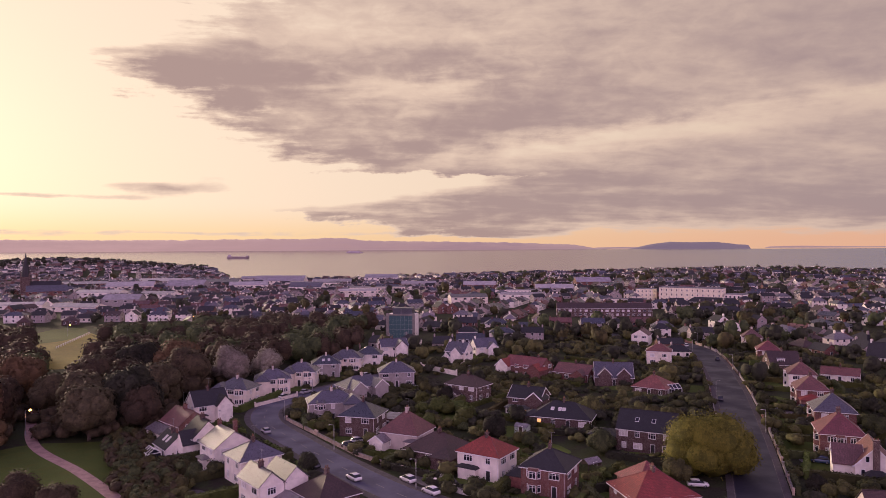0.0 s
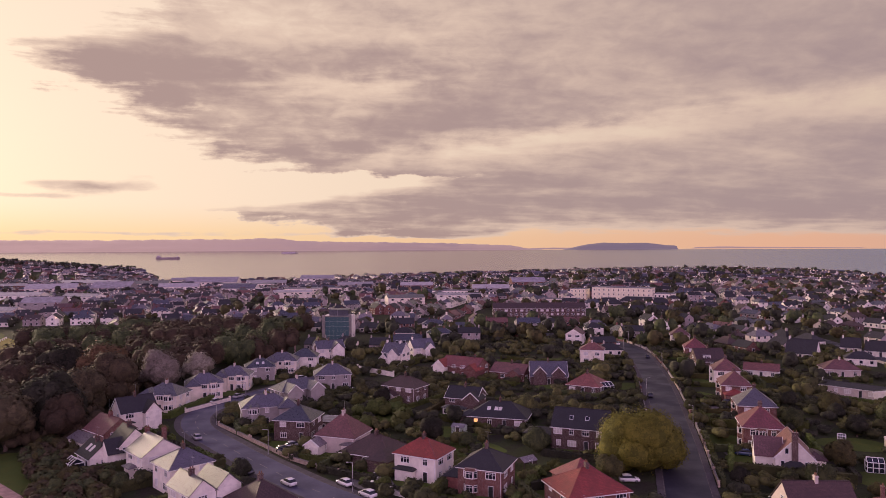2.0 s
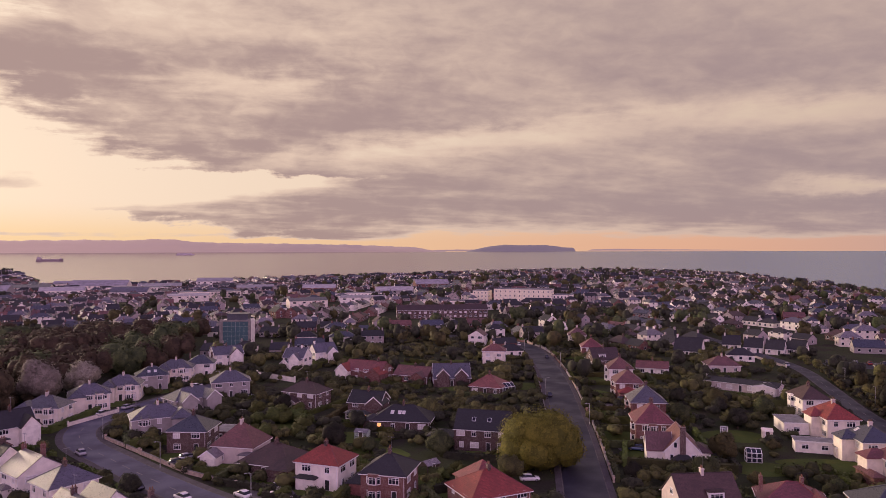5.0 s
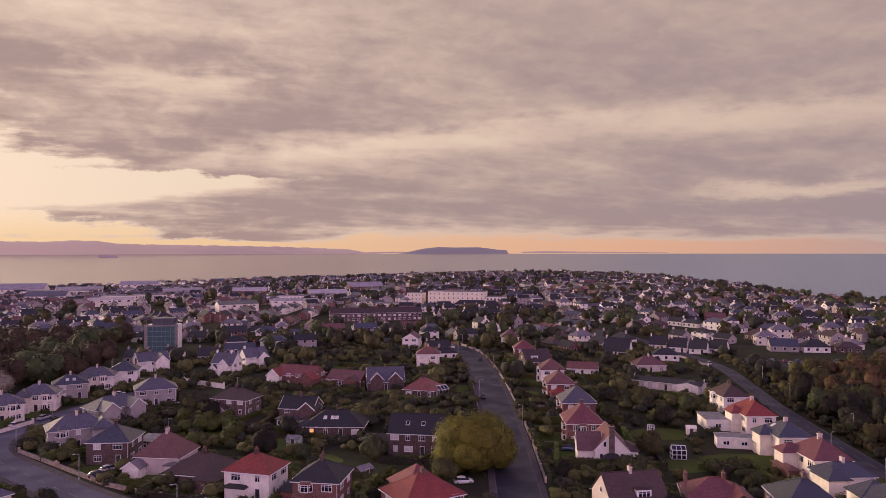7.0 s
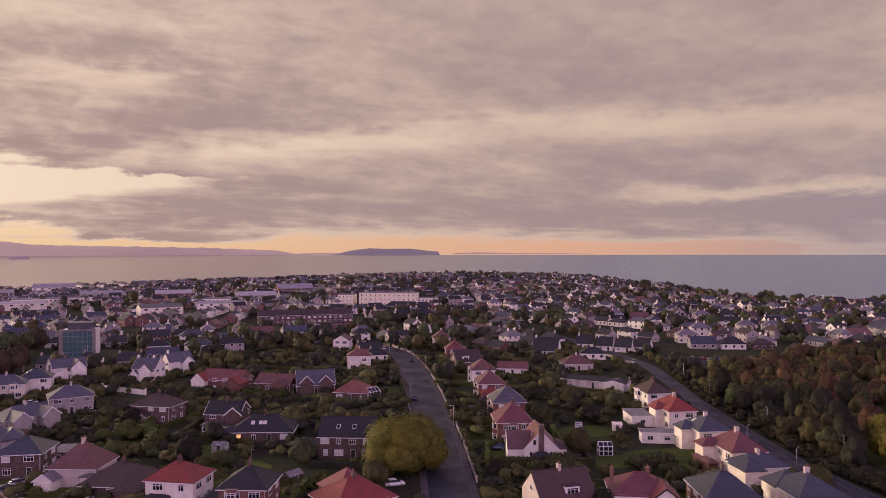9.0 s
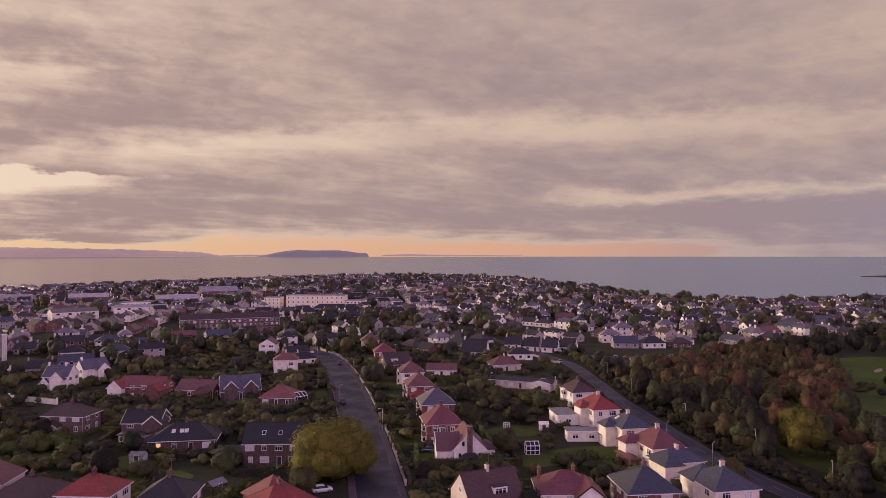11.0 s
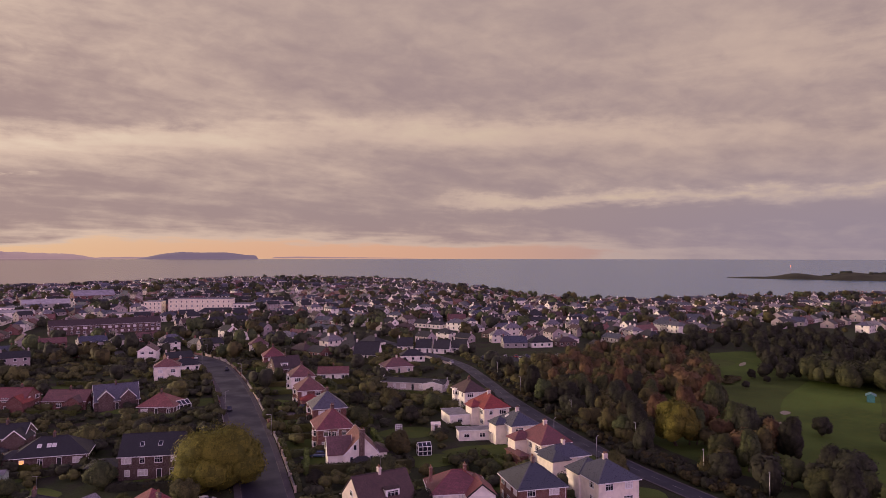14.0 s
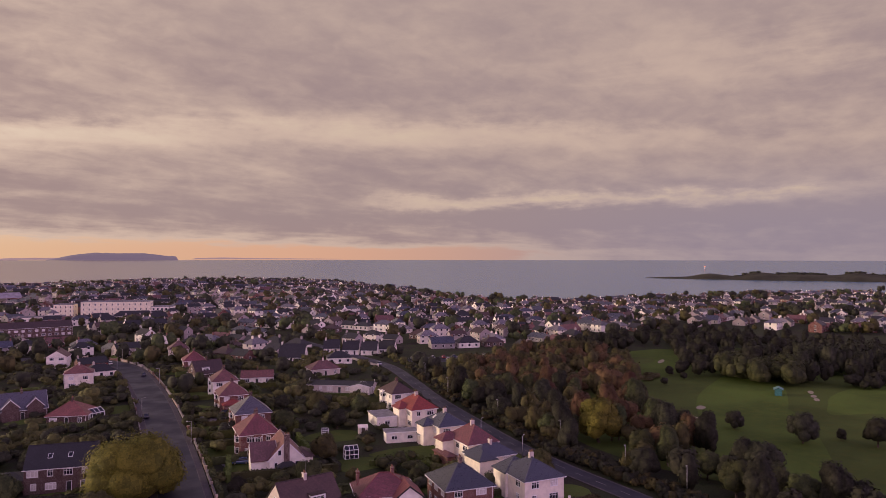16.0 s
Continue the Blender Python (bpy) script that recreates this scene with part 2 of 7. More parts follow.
def roof_cover(name, c, moss=0.25, rough=0.55, row=0.28, wide=0.3):
    """Tiles or slates laid in courses, with moss, dirt and some pale replacements."""
    def build(s, p):
        co, sh, r = coords(s)
        x, y, z = courses(s, co)
        b = s.tree.nodes.new("ShaderNodeTexBrick")
        s.put(b.inputs["Vector"], s.vec(s.m("ADD", x, s.m("MULTIPLY", y, 0.9)), s.m("MULTIPLY", z, 1.75), 0.0))
        b.inputs["Scale"].default_value = 1.0
        b.inputs["Brick Width"].default_value, b.inputs["Row Height"].default_value = wide, row
        b.inputs["Mortar Size"].default_value, b.inputs["Bias"].default_value = 0.018, -0.1
        s.put(b.inputs["Color1"], shade(c, 1.22))
        s.put(b.inputs["Color2"], shade(c, 0.72))
        s.put(b.inputs["Mortar"], shade(c, 0.3))
        big = s.noise(sh, 0.45, 6.0, 0.6)
        col = s.mix(s.ramp(big, 0.38, 0.7, 0.0, 0.7), b.outputs[0], shade(c, 0.55))
        fine = s.noise(sh, 4.5, 5.0, 0.65)
        col = s.mix(s.ramp(fine, 0.55, 0.72, 0.0, moss), col, (0.13, 0.12, 0.07))
        streak = s.noise(s.add("ShaderNodeMapping", Vector=sh, Scale=(3.0, 3.0, 0.3)), 1.3, 4.0)
        col = s.mix(s.ramp(streak, 0.56, 0.72, 0.0, 0.35), col, shade(c, 1.5))
        hue = s.add("ShaderNodeHueSaturation", Hue=s.m("ADD", 0.49, s.m("MULTIPLY", r, 0.02)), Saturation=s.m("ADD", 0.78, s.m("MULTIPLY", r, 0.24)), Value=s.m("ADD", 0.74, s.m("MULTIPLY", r, 0.42)), Color=col)
        s.put(p.inputs["Base Color"], hue)
        s.put(p.inputs["Roughness"], s.ramp(fine, 0.3, 0.7, rough - 0.1, rough + 0.15))
        s.put(p.inputs["Specular IOR Level"], 0.9 if rough < 0.4 else 0.5)
        bump(s, p, s.m("ADD", b.outputs[1], s.m("MULTIPLY", fine, -0.6)), -0.35, 0.03)
    return material(name, build)


def plain(name, c, rough=0.6, metal=0.0, vary=0.25, scale=2.0, relief=0.0):
    def build(s, p):
        co, sh, r = coords(s)
        n = s.noise(sh, scale, 5.0)
        f = s.noise(sh, scale * 9, 4.0)
        col = s.mix(s.ramp(n, 0.3, 0.7), shade(c, 1 + vary), shade(c, 1 - vary))
        col = s.mix(s.ramp(f, 0.45, 0.75, 0.0, vary), col, shade(c, 0.5))
        s.put(p.inputs["Base Color"], col)
        s.put(p.inputs["Roughness"], s.ramp(f, 0.3, 0.7, max(0.03, rough - 0.08), min(1.0, rough + 0.08)))
        s.put(p.inputs["Metallic"], metal)
        if relief:
            bump(s, p, f, relief, 0.05)
    return material(name, build)


def leaves(name, c, c2):
    """Foliage: each clump has a tone of its own, each tree too."""
    def build(s, p):
        island = s.add("ShaderNodeNewGeometry", 8)
        r = s.add("ShaderNodeObjectInfo", 5)
        co = s.add("ShaderNodeTexCoord", 3)
        col = s.mix(s.ramp(s.m("ADD", s.m("MULTIPLY", island, 0.35), s.m("MULTIPLY", s.noise(co, 0.3, 4.0), 0.75)), 0.3, 0.8), c, c2)
        col = s.add("ShaderNodeHueSaturation", Hue=s.m("ADD", 0.475, s.m("MULTIPLY", r, 0.05)), Saturation=1.0, Value=s.m("ADD", 0.7, s.m("MULTIPLY", r, 0.6)), Color=col)
        fine = s.noise(co, 3.2, 5.0, 0.7)
        col = s.mix(s.ramp(fine, 0.45, 0.72, 0.0, 0.4), col, shade(c, 0.6))
        s.put(p.inputs["Base Color"], col)
        s.put(p.inputs["Roughness"], 0.75)
        s.put(p.inputs["Specular IOR Level"], 0.12)
        bump(s, p, fine, 0.5, 0.2)
    return material(name, build)


def glow(name, c, power):
    def build(s, p):
        s.put(p.inputs["Base Color"], c)
        s.put(p.inputs["Emission Color"], c)
        s.put(p.inputs["Emission Strength"], power)
    return material(name, build)


WHITE = render_wall("white_render", (0.83, 0.775, 0.70))
CREAM = render_wall("cream_render", (0.80, 0.72, 0.62))
GREY_WALL = render_wall("grey_roughcast", (0.3400, 0.3060, 0.2975))
PEBBLE_GREY = render_wall("weathered_pebble_dash", (0.36, 0.305, 0.30))
PEBBLE = render_wall("pebble_dash", (0.56, 0.48, 0.44))
BRICK = brick_wall("red_brick", (0.1700, 0.0553, 0.0467))
BRICK_DARK = brick_wall("brown_brick", (0.0850, 0.0408, 0.0391))
RED_TILE = roof_cover("red_clay_tile", (0.2125, 0.0298, 0.0340))
ORANGE_TILE = roof_cover("orange_clay_tile", (0.2465, 0.0595, 0.0467))
BROWN_TILE = roof_cover("brown_tile", (0.0675, 0.0315, 0.0306), 0.3)
ROSE_TILE = roof_cover("faded_red_tile", (0.1615, 0.0578, 0.0578), 0.3)
SLATE = roof_cover("grey_slate", (0.0861, 0.0754, 0.1025), 0.15, 0.33, 0.2, 0.26)
SLATE_DARK = roof_cover("dark_slate", (0.024, 0.021, 0.027), 0.15, 0.6, 0.2, 0.26)
SLATE_BLUE = roof_cover("blue_slate", (0.036, 0.038, 0.060), 0.1, 0.33, 0.2, 0.26)
SLATE_PALE = roof_cover("pale_slate", (0.1800, 0.1485, 0.1710), 0.12, 0.33, 0.2, 0.26)
PAINT = plain("white_paint", (0.80, 0.78, 0.76), 0.45, 0, 0.08)
BLACK_PAINT = plain("black_paint", (0.02, 0.02, 0.022), 0.4, 0, 0.2)
DARK_WOOD = plain("dark_wood", (0.06, 0.04, 0.03), 0.6)
LEAD = plain("lead_flat_roof", (0.16, 0.15, 0.17), 0.6, 0, 0.3, 0.8)
POT = plain("clay_pot", (0.1800, 0.0850, 0.0500), 0.8)
GLASS = material("window_glass", lambda s, p: (s.put(p.inputs["Base Color"], (0.02, 0.022, 0.03)), s.put(p.inputs["Roughness"], 0.08), s.put(p.inputs["Specular IOR Level"], 0.5)))
GLASS_TEAL = material("curtain_wall_glass", lambda s, p: (s.put(p.inputs["Base Color"], (0.11, 0.20, 0.21)), s.put(p.inputs["Roughness"], 0.12), s.put(p.inputs["Metallic"], 0.35)))
CURTAIN = plain("net_curtain", (0.62, 0.58, 0.55), 0.7, 0, 0.15, 4.0)
LIT = glow("lamplit_window", (1.0, 0.45, 0.13), 1.3)
LAMP_GLOW = glow("sodium_lamp", (1.0, 0.42, 0.10), 16.0)
STEEL = plain("galvanised_steel", (0.34, 0.33, 0.34), 0.45, 0.7)
TYRE = plain("tyre_rubber", (0.02, 0.02, 0.02), 0.85)
BARK = plain("bark", (0.085, 0.06, 0.045), 0.95, 0, 0.4, 3.0, 0.6)
KERB_STONE = plain("weathered_kerb", (0.105, 0.090, 0.088), 0.9, 0, 0.35, 0.8, 0.2)
CONCRETE = plain("concrete", (0.2160, 0.1920, 0.1740), 0.9, 0, 0.25, 0.8, 0.2)
GARDEN_WALL = plain("rendered_garden_wall", (0.46, 0.36, 0.29), 0.9, 0, 0.25, 0.9, 0.2)
LEAF = leaves("green_leaves", (0.034, 0.041, 0.020), (0.082, 0.088, 0.036))
LEAF_DARK = leaves("dark_leaves", (0.020, 0.021, 0.015), (0.048, 0.046, 0.030))
LEAF_PARK = leaves("brown_green_leaves", (0.044, 0.035, 0.023), (0.090, 0.066, 0.040))
LEAF_OLIVE = leaves("olive_leaves", (0.046, 0.044, 0.020), (0.098, 0.087, 0.033))
LEAF_GOLD = leaves("yellow_green_leaves", (0.066, 0.063, 0.014), (0.150, 0.128, 0.024))
LEAF_RUST = leaves("rust_leaves", (0.070, 0.044, 0.024), (0.135, 0.080, 0.044))
LEAF_GREY = leaves("grey_green_leaves", (0.19, 0.17, 0.13), (0.36, 0.32, 0.25))
HEDGE_LEAF = leaves("hedge_leaves", (0.044, 0.056, 0.016), (0.090, 0.104, 0.028))


def asphalt(name, k):
    """Road surface, worn and patched; k sets how pale it has weathered."""
    def build(s, p):
        co = s.add("ShaderNodeTexCoord", 3)
        n, f = s.noise(co, 0.12, 5.0), s.noise(co, 9.0, 4.0)
        worn = s.noise(s.add("ShaderNodeMapping", Vector=co, Scale=(0.6, 0.6, 1.0)), 0.8, 4.0)
        col = s.mix(s.ramp(n, 0.35, 0.65), shade((0.042, 0.039, 0.074), k), shade((0.026, 0.024, 0.047), k))
        col = s.mix(s.ramp(worn, 0.5, 0.7, 0.0, 0.5), col, shade((0.062, 0.057, 0.092), k))
        col = s.mix(s.ramp(f, 0.5, 0.8, 0.0, 0.4), col, shade((0.028, 0.024, 0.028), k))
        s.put(p.inputs["Base Color"], col)
        s.put(p.inputs["Roughness"], s.ramp(n, 0.3, 0.7, 0.5, 0.72))
        s.put(p.inputs["Specular IOR Level"], 0.4)
        bump(s, p, f, 0.3, 0.02)
    return material(name, build)


def garden_ground(s, p):
    co = s.add("ShaderNodeTexCoord", 3)
    n, m, f = s.noise(co, 0.035, 5.0), s.noise(co, 0.16, 5.0, 0.6, 0.6), s.noise(co, 2.2, 5.0)
    col = s.mix(s.ramp(m, 0.40, 0.60), (0.038, 0.048, 0.020), (0.034, 0.029, 0.023))
    col = s.mix(s.ramp(n, 0.42, 0.58, 0.0, 0.6), col, (0.038, 0.046, 0.021))
    col = s.mix(s.ramp(f, 0.45, 0.75, 0.0, 0.6), col, (0.010, 0.010, 0.006))
    s.put(p.inputs["Base Color"], col)
    s.put(p.inputs["Roughness"], 0.95)
    s.put(p.inputs["Specular IOR Level"], 0.1)
    bump(s, p, f, 0.8, 0.2)


def lawn(name, c):
    def build(s, p):
        co = s.add("ShaderNodeTexCoord", 3)
        n, m, f = s.noise(co, 0.03, 4.0), s.noise(co, 0.35, 5.0), s.noise(co, 5.0, 5.0)
        col = s.mix(s.ramp(n, 0.35, 0.65), shade(c, 1.2), shade(c, 0.75))
        col = s.mix(s.ramp(m, 0.45, 0.7, 0.0, 0.5), col, (c[0] * 1.3, c[1] * 1.0, c[2] * 0.9))
        col = s.mix(s.ramp(f, 0.4, 0.75, 0.0, 0.5), col, shade(c, 0.45))
        s.put(p.inputs["Base Color"], col)
        s.put(p.inputs["Roughness"], 0.95)
        s.put(p.inputs["Specular IOR Level"], 0.1)
        bump(s, p, f, 0.5, 0.08)
    return material(name, build)


def sea_water(s, p):
    """Blue sea; the sunset mirrored in the bay is painted in as warm colour."""
    co = s.add("ShaderNodeTexCoord", 3)
    x, y, z = courses(s, co)
    eastward = s.m("ADD", s.m("DIVIDE", x, s.m("MAXIMUM", y, 1.0)), s.m("MULTIPLY", s.m("SUBTRACT", s.noise(s.add("ShaderNodeMapping", Vector=co, Scale=(0.0012, 0.004, 1.0)), 1.0, 5.0, 0.6), 0.5), 0.5))
    away_from_sunset = s.ramp(eastward, 0.05, 0.85)
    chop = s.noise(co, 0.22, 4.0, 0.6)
    s.put(p.inputs["Base Color"], s.mix(away_from_sunset, (0.20, 0.135, 0.115), (0.035, 0.125, 0.235)))
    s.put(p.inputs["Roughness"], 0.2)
    # higher IOR in the bay adds to that mirrored glow
    s.put(p.inputs["IOR"], s.m("SUBTRACT", 1.75, s.m("MULTIPLY", away_from_sunset, 0.46)))
    bump(s, p, chop, 0.02, 0.2)


ASPHALT = asphalt("asphalt", 0.54)
ASPHALT_PALE = asphalt("weathered_asphalt", 1.65)
WORN_LINE = plain("worn_road_paint", (0.22, 0.20, 0.20), 0.8, 0, 0.3)
GROUND = material("garden_ground", garden_ground)
GRASS = lawn("mown_grass", (0.072, 0.100, 0.024))
FAIRWAY = lawn("fairway_grass", (0.076, 0.118, 0.022))
DRY_GRASS = lawn("sports_field_grass", (0.17, 0.15, 0.035))
HEATH = lawn("heath", (0.050, 0.050, 0.034))
ROUGH = lawn("rough_grass", (0.060, 0.086, 0.019))
PAVING = plain("footpath_concrete", (0.062, 0.050, 0.058), 0.85, 0, 0.25, 0.5, 0.2)
GRAVEL = plain("gravel_path", (0.32, 0.20, 0.18), 0.9, 0, 0.2, 0.6, 0.4)
DRIVE = plain("driveway", (0.10, 0.085, 0.09), 0.8, 0, 0.3, 0.6, 0.3)
SAND = plain("bunker_sand", (0.26, 0.23, 0.16), 0.9, 0, 0.15)
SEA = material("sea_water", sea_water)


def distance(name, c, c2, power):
    """Land many kilometres off; the bright evening haze is painted as a glowing colour."""
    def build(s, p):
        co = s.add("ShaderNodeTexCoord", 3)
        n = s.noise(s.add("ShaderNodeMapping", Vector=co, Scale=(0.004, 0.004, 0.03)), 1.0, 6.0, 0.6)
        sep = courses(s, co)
        # the sunward left is painted brighter, as the haze glows more there
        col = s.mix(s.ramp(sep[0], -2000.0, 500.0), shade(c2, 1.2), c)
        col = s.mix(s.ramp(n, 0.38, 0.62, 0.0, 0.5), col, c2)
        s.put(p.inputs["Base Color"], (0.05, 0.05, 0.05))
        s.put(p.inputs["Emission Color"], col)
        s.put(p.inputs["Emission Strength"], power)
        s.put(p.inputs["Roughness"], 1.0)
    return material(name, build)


HAZED_HILL = distance("hazed_far_hills", (0.30, 0.18, 0.205), (0.40, 0.24, 0.235), 1.0)
HAZED_ISLE = distance("hazed_far_island", (0.150, 0.105, 0.150), (0.17, 0.12, 0.155), 1.0)

# ---- helpers for meshes ----
class Geo:
    """Gathers vertices and faces, each face with a material slot."""

    def __init__(self):
        self.v, self.f, self.s, self.n = [], [], [], []

    def face(self, pts, slot=0):
        n = len(self.v)
        self.v.extend(tuple(p) for p in pts)
        self.f.append(tuple(range(n, n + len(pts))))
        self.s.append(slot)

    def solid(self, pts, faces, slot=0):
        n = len(self.v)
        self.v.extend(tuple(p) for p in pts)
        for f in faces:
            self.f.append(tuple(n + i for i in f))
            self.s.append(slot)

    def box(self, x0, y0, z0, x1, y1, z1, slot=0):
        p = [(x, y, z) for z in (z0, z1) for x, y in ((x0, y0), (x1, y0), (x1, y1), (x0, y1))]
        self.solid(p, [(3, 2, 1, 0), (4, 5, 6, 7), (0, 1, 5, 4), (1, 2, 6, 5), (2, 3, 7, 6), (3, 0, 4, 7)], slot)

    def tube(self, a, b, ra, rb, n=8, slot=0, caps=True):
        a, b = Vector(a), Vector(b)
        d = (b - a).normalized()
        u = d.orthogonal().normalized()
        w = d.cross(u)
        p = []
        for c, r in ((a, ra), (b, rb)):
            p += [c + (u * math.cos(k * math.tau / n) + w * math.sin(k * math.tau / n)) * r for k in range(n)]
        f = [(k, (k + 1) % n, n + (k + 1) % n, n + k) for k in range(n)]
        if caps:
            f += [tuple(range(n - 1, -1, -1)), tuple(range(n, 2 * n))]
        self.solid(p, f, slot)

    def bars(self, quads, slot=0):
        for q in quads:
            self.box(*q, slot=slot)

    def mesh(self, name, mats, smooth=False):
        me = bpy.data.meshes.new(name)
        me.from_pydata(self.v, [], self.f)
        for m in mats:
            me.materials.append(m)
        me.polygons.foreach_set("material_index", self.s)
        if smooth:
            me.polygons.foreach_set("use_smooth", [True] * len(self.f))
        me.update()
        if self.n:
            me.normals_split_custom_set_from_vertices(self.n)
        return me


def part(name, mesh, parent, label="", at=None):
    """One mesh object under a thing or under one of its parts."""
    ob = new(name, mesh)
    ob.parent = parent
    if at is not None:
        ob.matrix_basis = at
    if label:
        ob["label"] = label
    return ob


def root(name, x, y, rz, label, category, group="", z=None):
    ob = new(name)
    ob.empty_display_size = 0.5
    ob.matrix_basis = pose(x, y, ground_z(x, y) if z is None else z, 0, 0, rz)
    return tagged(ob, label, category, group)


def polar(az, r):
    return r * math.sin(radians(az)), r * math.cos(radians(az))


def table(x, rows):
    return float(np.interp(x, [a for a, _ in rows], [b for _, b in rows]))


# ---- ground and sea ----
SEA_Z = -6.0
SHORE = [(-60, 1800), (-26, 1704), (-19, 1596), (-17.6, 1476), (-17.2, 1152), (-12, 1146), (-6, 1164), (1, 1212), (10, 1272), (20, 1344), (30, 1320), (36, 1152), (41, 1008), (47, 816), (54, 780), (63, 924), (71, 1056), (77, 1224), (90, 1560)]


def shore(az):
    return table(az, SHORE)


def bell(x, w):
    return math.exp(-(x / w) ** 2)


def ground_z(x, y):
    """Height of the land: nearly level, a low ridge to the east, a headland across the harbour."""
    r, az = math.hypot(x, y), math.degrees(math.atan2(x, y))
    z = 11.0 * bell(az - 26, 13) * bell(r - 1030, 310) + 25.0 * bell(az + 29, 8.5) * bell(r - 1510, 200) - 3.5 * bell(az + 12, 12) * bell(r - 960, 300)
    edge = (shore(az) - r) / 70.0
    return z + (SEA_Z - 4.0 - z) * (1 - min(1.0, max(0.0, edge + 0.5))) if -62 < az < 92 else z


def grid(name, rows, cols, point, mat, label, smooth=True):
    g = Geo()
    g.v = [point(i, j) for i in range(rows) for j in range(cols)]
    g.f = [(i * cols + j, i * cols + j + 1, (i + 1) * cols + j + 1, (i + 1) * cols + j) for i in range(rows - 1) for j in range(cols - 1)]
    g.s = [0] * len(g.f)
    return tagged(new(name, g.mesh(name, [mat], smooth)), label, name.split("_")[0], kind="structure")


def land_point(i, j):
    r = 2500.0 * (j / 110.0) ** 1.6
    x, y = polar(-180 + i * 1.5, r)
    return x, y, (ground_z(x, y) if r > 300 else 0.0)


grid("ground", 241, 111, land_point, GROUND, "dark garden soil and rough grass under the town")


def sea_z(r):
    k = min(1.0, max(0.0, (r - 1900.0) / 3000.0))
    return SEA_Z + 43.0 * k * k * (3 - 2 * k)


def sea_point(i, j):
    r = 680.0 + 4220.0 * j / 70.0
    return (*polar(-90 + i * 2.0, r), sea_z(r))


grid("water", 101, 61, sea_point, SEA, "calm evening sea, its sunset tint painted in long pale streaks")


def far_land(name, profile, r, deep, mat, label, rough=0.05):
    """A stretch of distant land: profile gives the crest's angle above eye level for each bearing."""
    a0, a1 = profile[0][0], profile[-1][0]
    n = int((a1 - a0) / 0.15) + 2
    base = sea_z(r) - 1

    def point(i, j):
        az = a0 + (a1 - a0) * i / (n - 1)
        k = j / 7.0
        top = EYE + r * math.tan(radians(table(az, profile))) + rough * r * 0.02 * noise.fractal(Vector((az * 1.3, 3.1, r)), 0.7, 2.0, 5)
        h = max(base, top) - base
        x, y = polar(az, r + deep * k)
        return x, y, base + h * math.sin(min(1.0, k * 1.15) * math.pi / 2) ** 0.7
    return grid(name, n, 8, point, mat, label)


far_land("backdrop_hills", [(-60, 0.7), (-33, 0.72), (-27, 0.68), (-20, 0.70), (-14, 0.78), (-11.5, 0.76), (-9, 0.86), (-7.6, 0.80), (-6.5, 0.62), (-2, 0.52), (2, 0.46), (6, 0.38), (9.5, 0.22), (10.5, 0.20), (12.2, -0.12), (13.2, -0.2)], 4300, 250, HAZED_HILL, "long haze-mauve hills on the far side of the lough")
far_land("backdrop_low_shore", [(11.0, -0.2), (12.0, -0.09), (13.5, -0.04), (15.5, -0.04), (17.0, -0.06), (18, -0.2)], 4500, 120, HAZED_HILL, "faint low coast on the horizon", 0.02)
far_land("backdrop_island", [(14.9, -0.2), (15.8, 0.0), (16.6, 0.20), (18.0, 0.35), (19.5, 0.31), (21.2, 0.33), (22.0, 0.25), (22.7, 0.13), (23.4, 0.11), (23.6, 0.06), (23.72, -0.2)], 4350, 120, HAZED_ISLE, "dark purple headland with a cliff at its end", 0.02)
far_land("backdrop_far_coast", [(24.2, -0.3), (25.0, -0.05), (27.0, 0.0), (29.0, -0.04), (36.0, -0.12), (38, -0.3)], 4700, 100, HAZED_HILL, "pale distant coast on the horizon", 0.01)


def ribbon(name, path, width, mat, label, z=0.03, kind="structure", category="road", dense=6):
    """A flat strip of even width along a smooth line through a few points."""
    pts = smooth_line(path, dense)
    g = Geo()
    left, right = [], []
    for k, p in enumerate(pts):
        d = (pts[min(k + 1, len(pts) - 1)] - pts[max(k - 1, 0)]).normalized()
        n = Vector((-d.y, d.x)) * width / 2
        for side, q in ((left, p + n), (right, p - n)):
            side.append((q.x, q.y, ground_z(q.x, q.y) + z))
    for k in range(len(pts) - 1):
        g.face((right[k], right[k + 1], left[k + 1], left[k]))
    return tagged(new(name, g.mesh(name, [mat])), label, category, kind=kind)


def smooth_line(path, dense=6):
    p = [Vector(q) for q in path]
    p = [p[0] * 2 - p[1]] + p + [p[-1] * 2 - p[-2]]
    out = []
    for i in range(1, len(p) - 2):
        for k in range(dense):
            t = k / dense
            a, b, c, d = p[i - 1], p[i], p[i + 1], p[i + 2]
            out.append(0.5 * (2 * b + (c - a) * t + (2 * a - 5 * b + 4 * c - d) * t * t + (3 * b - a - 3 * c + d) * t ** 3))
    return out + [p[-2]]


def kerb_line(path, offset, label="weathered concrete kerb along the road"):
    pts = smooth_line(path, 6)
    g = Geo()
    row = []
    for k, p in enumerate(pts):
        d = (pts[min(k + 1, len(pts) - 1)] - pts[max(k - 1, 0)]).normalized()
        n = Vector((-d.y, d.x))
        a, b = p + n * offset, p + n * (offset + math.copysign(0.18, offset))
        row.append((a, b))
    for (a, b), (c, d) in zip(row, row[1:]):
        p = [(q.x, q.y, ground_z(q.x, q.y) + z) for z in (0.0, 0.15) for q in (a, b, d, c)]
        g.solid(p, [(4, 5, 6, 7), (0, 1, 5, 4), (1, 2, 6, 5), (2, 3, 7, 6), (3, 0, 4, 7)])
    return tagged(new("kerb", g.mesh("kerb", [KERB_STONE])), label, "kerb", kind="structure")


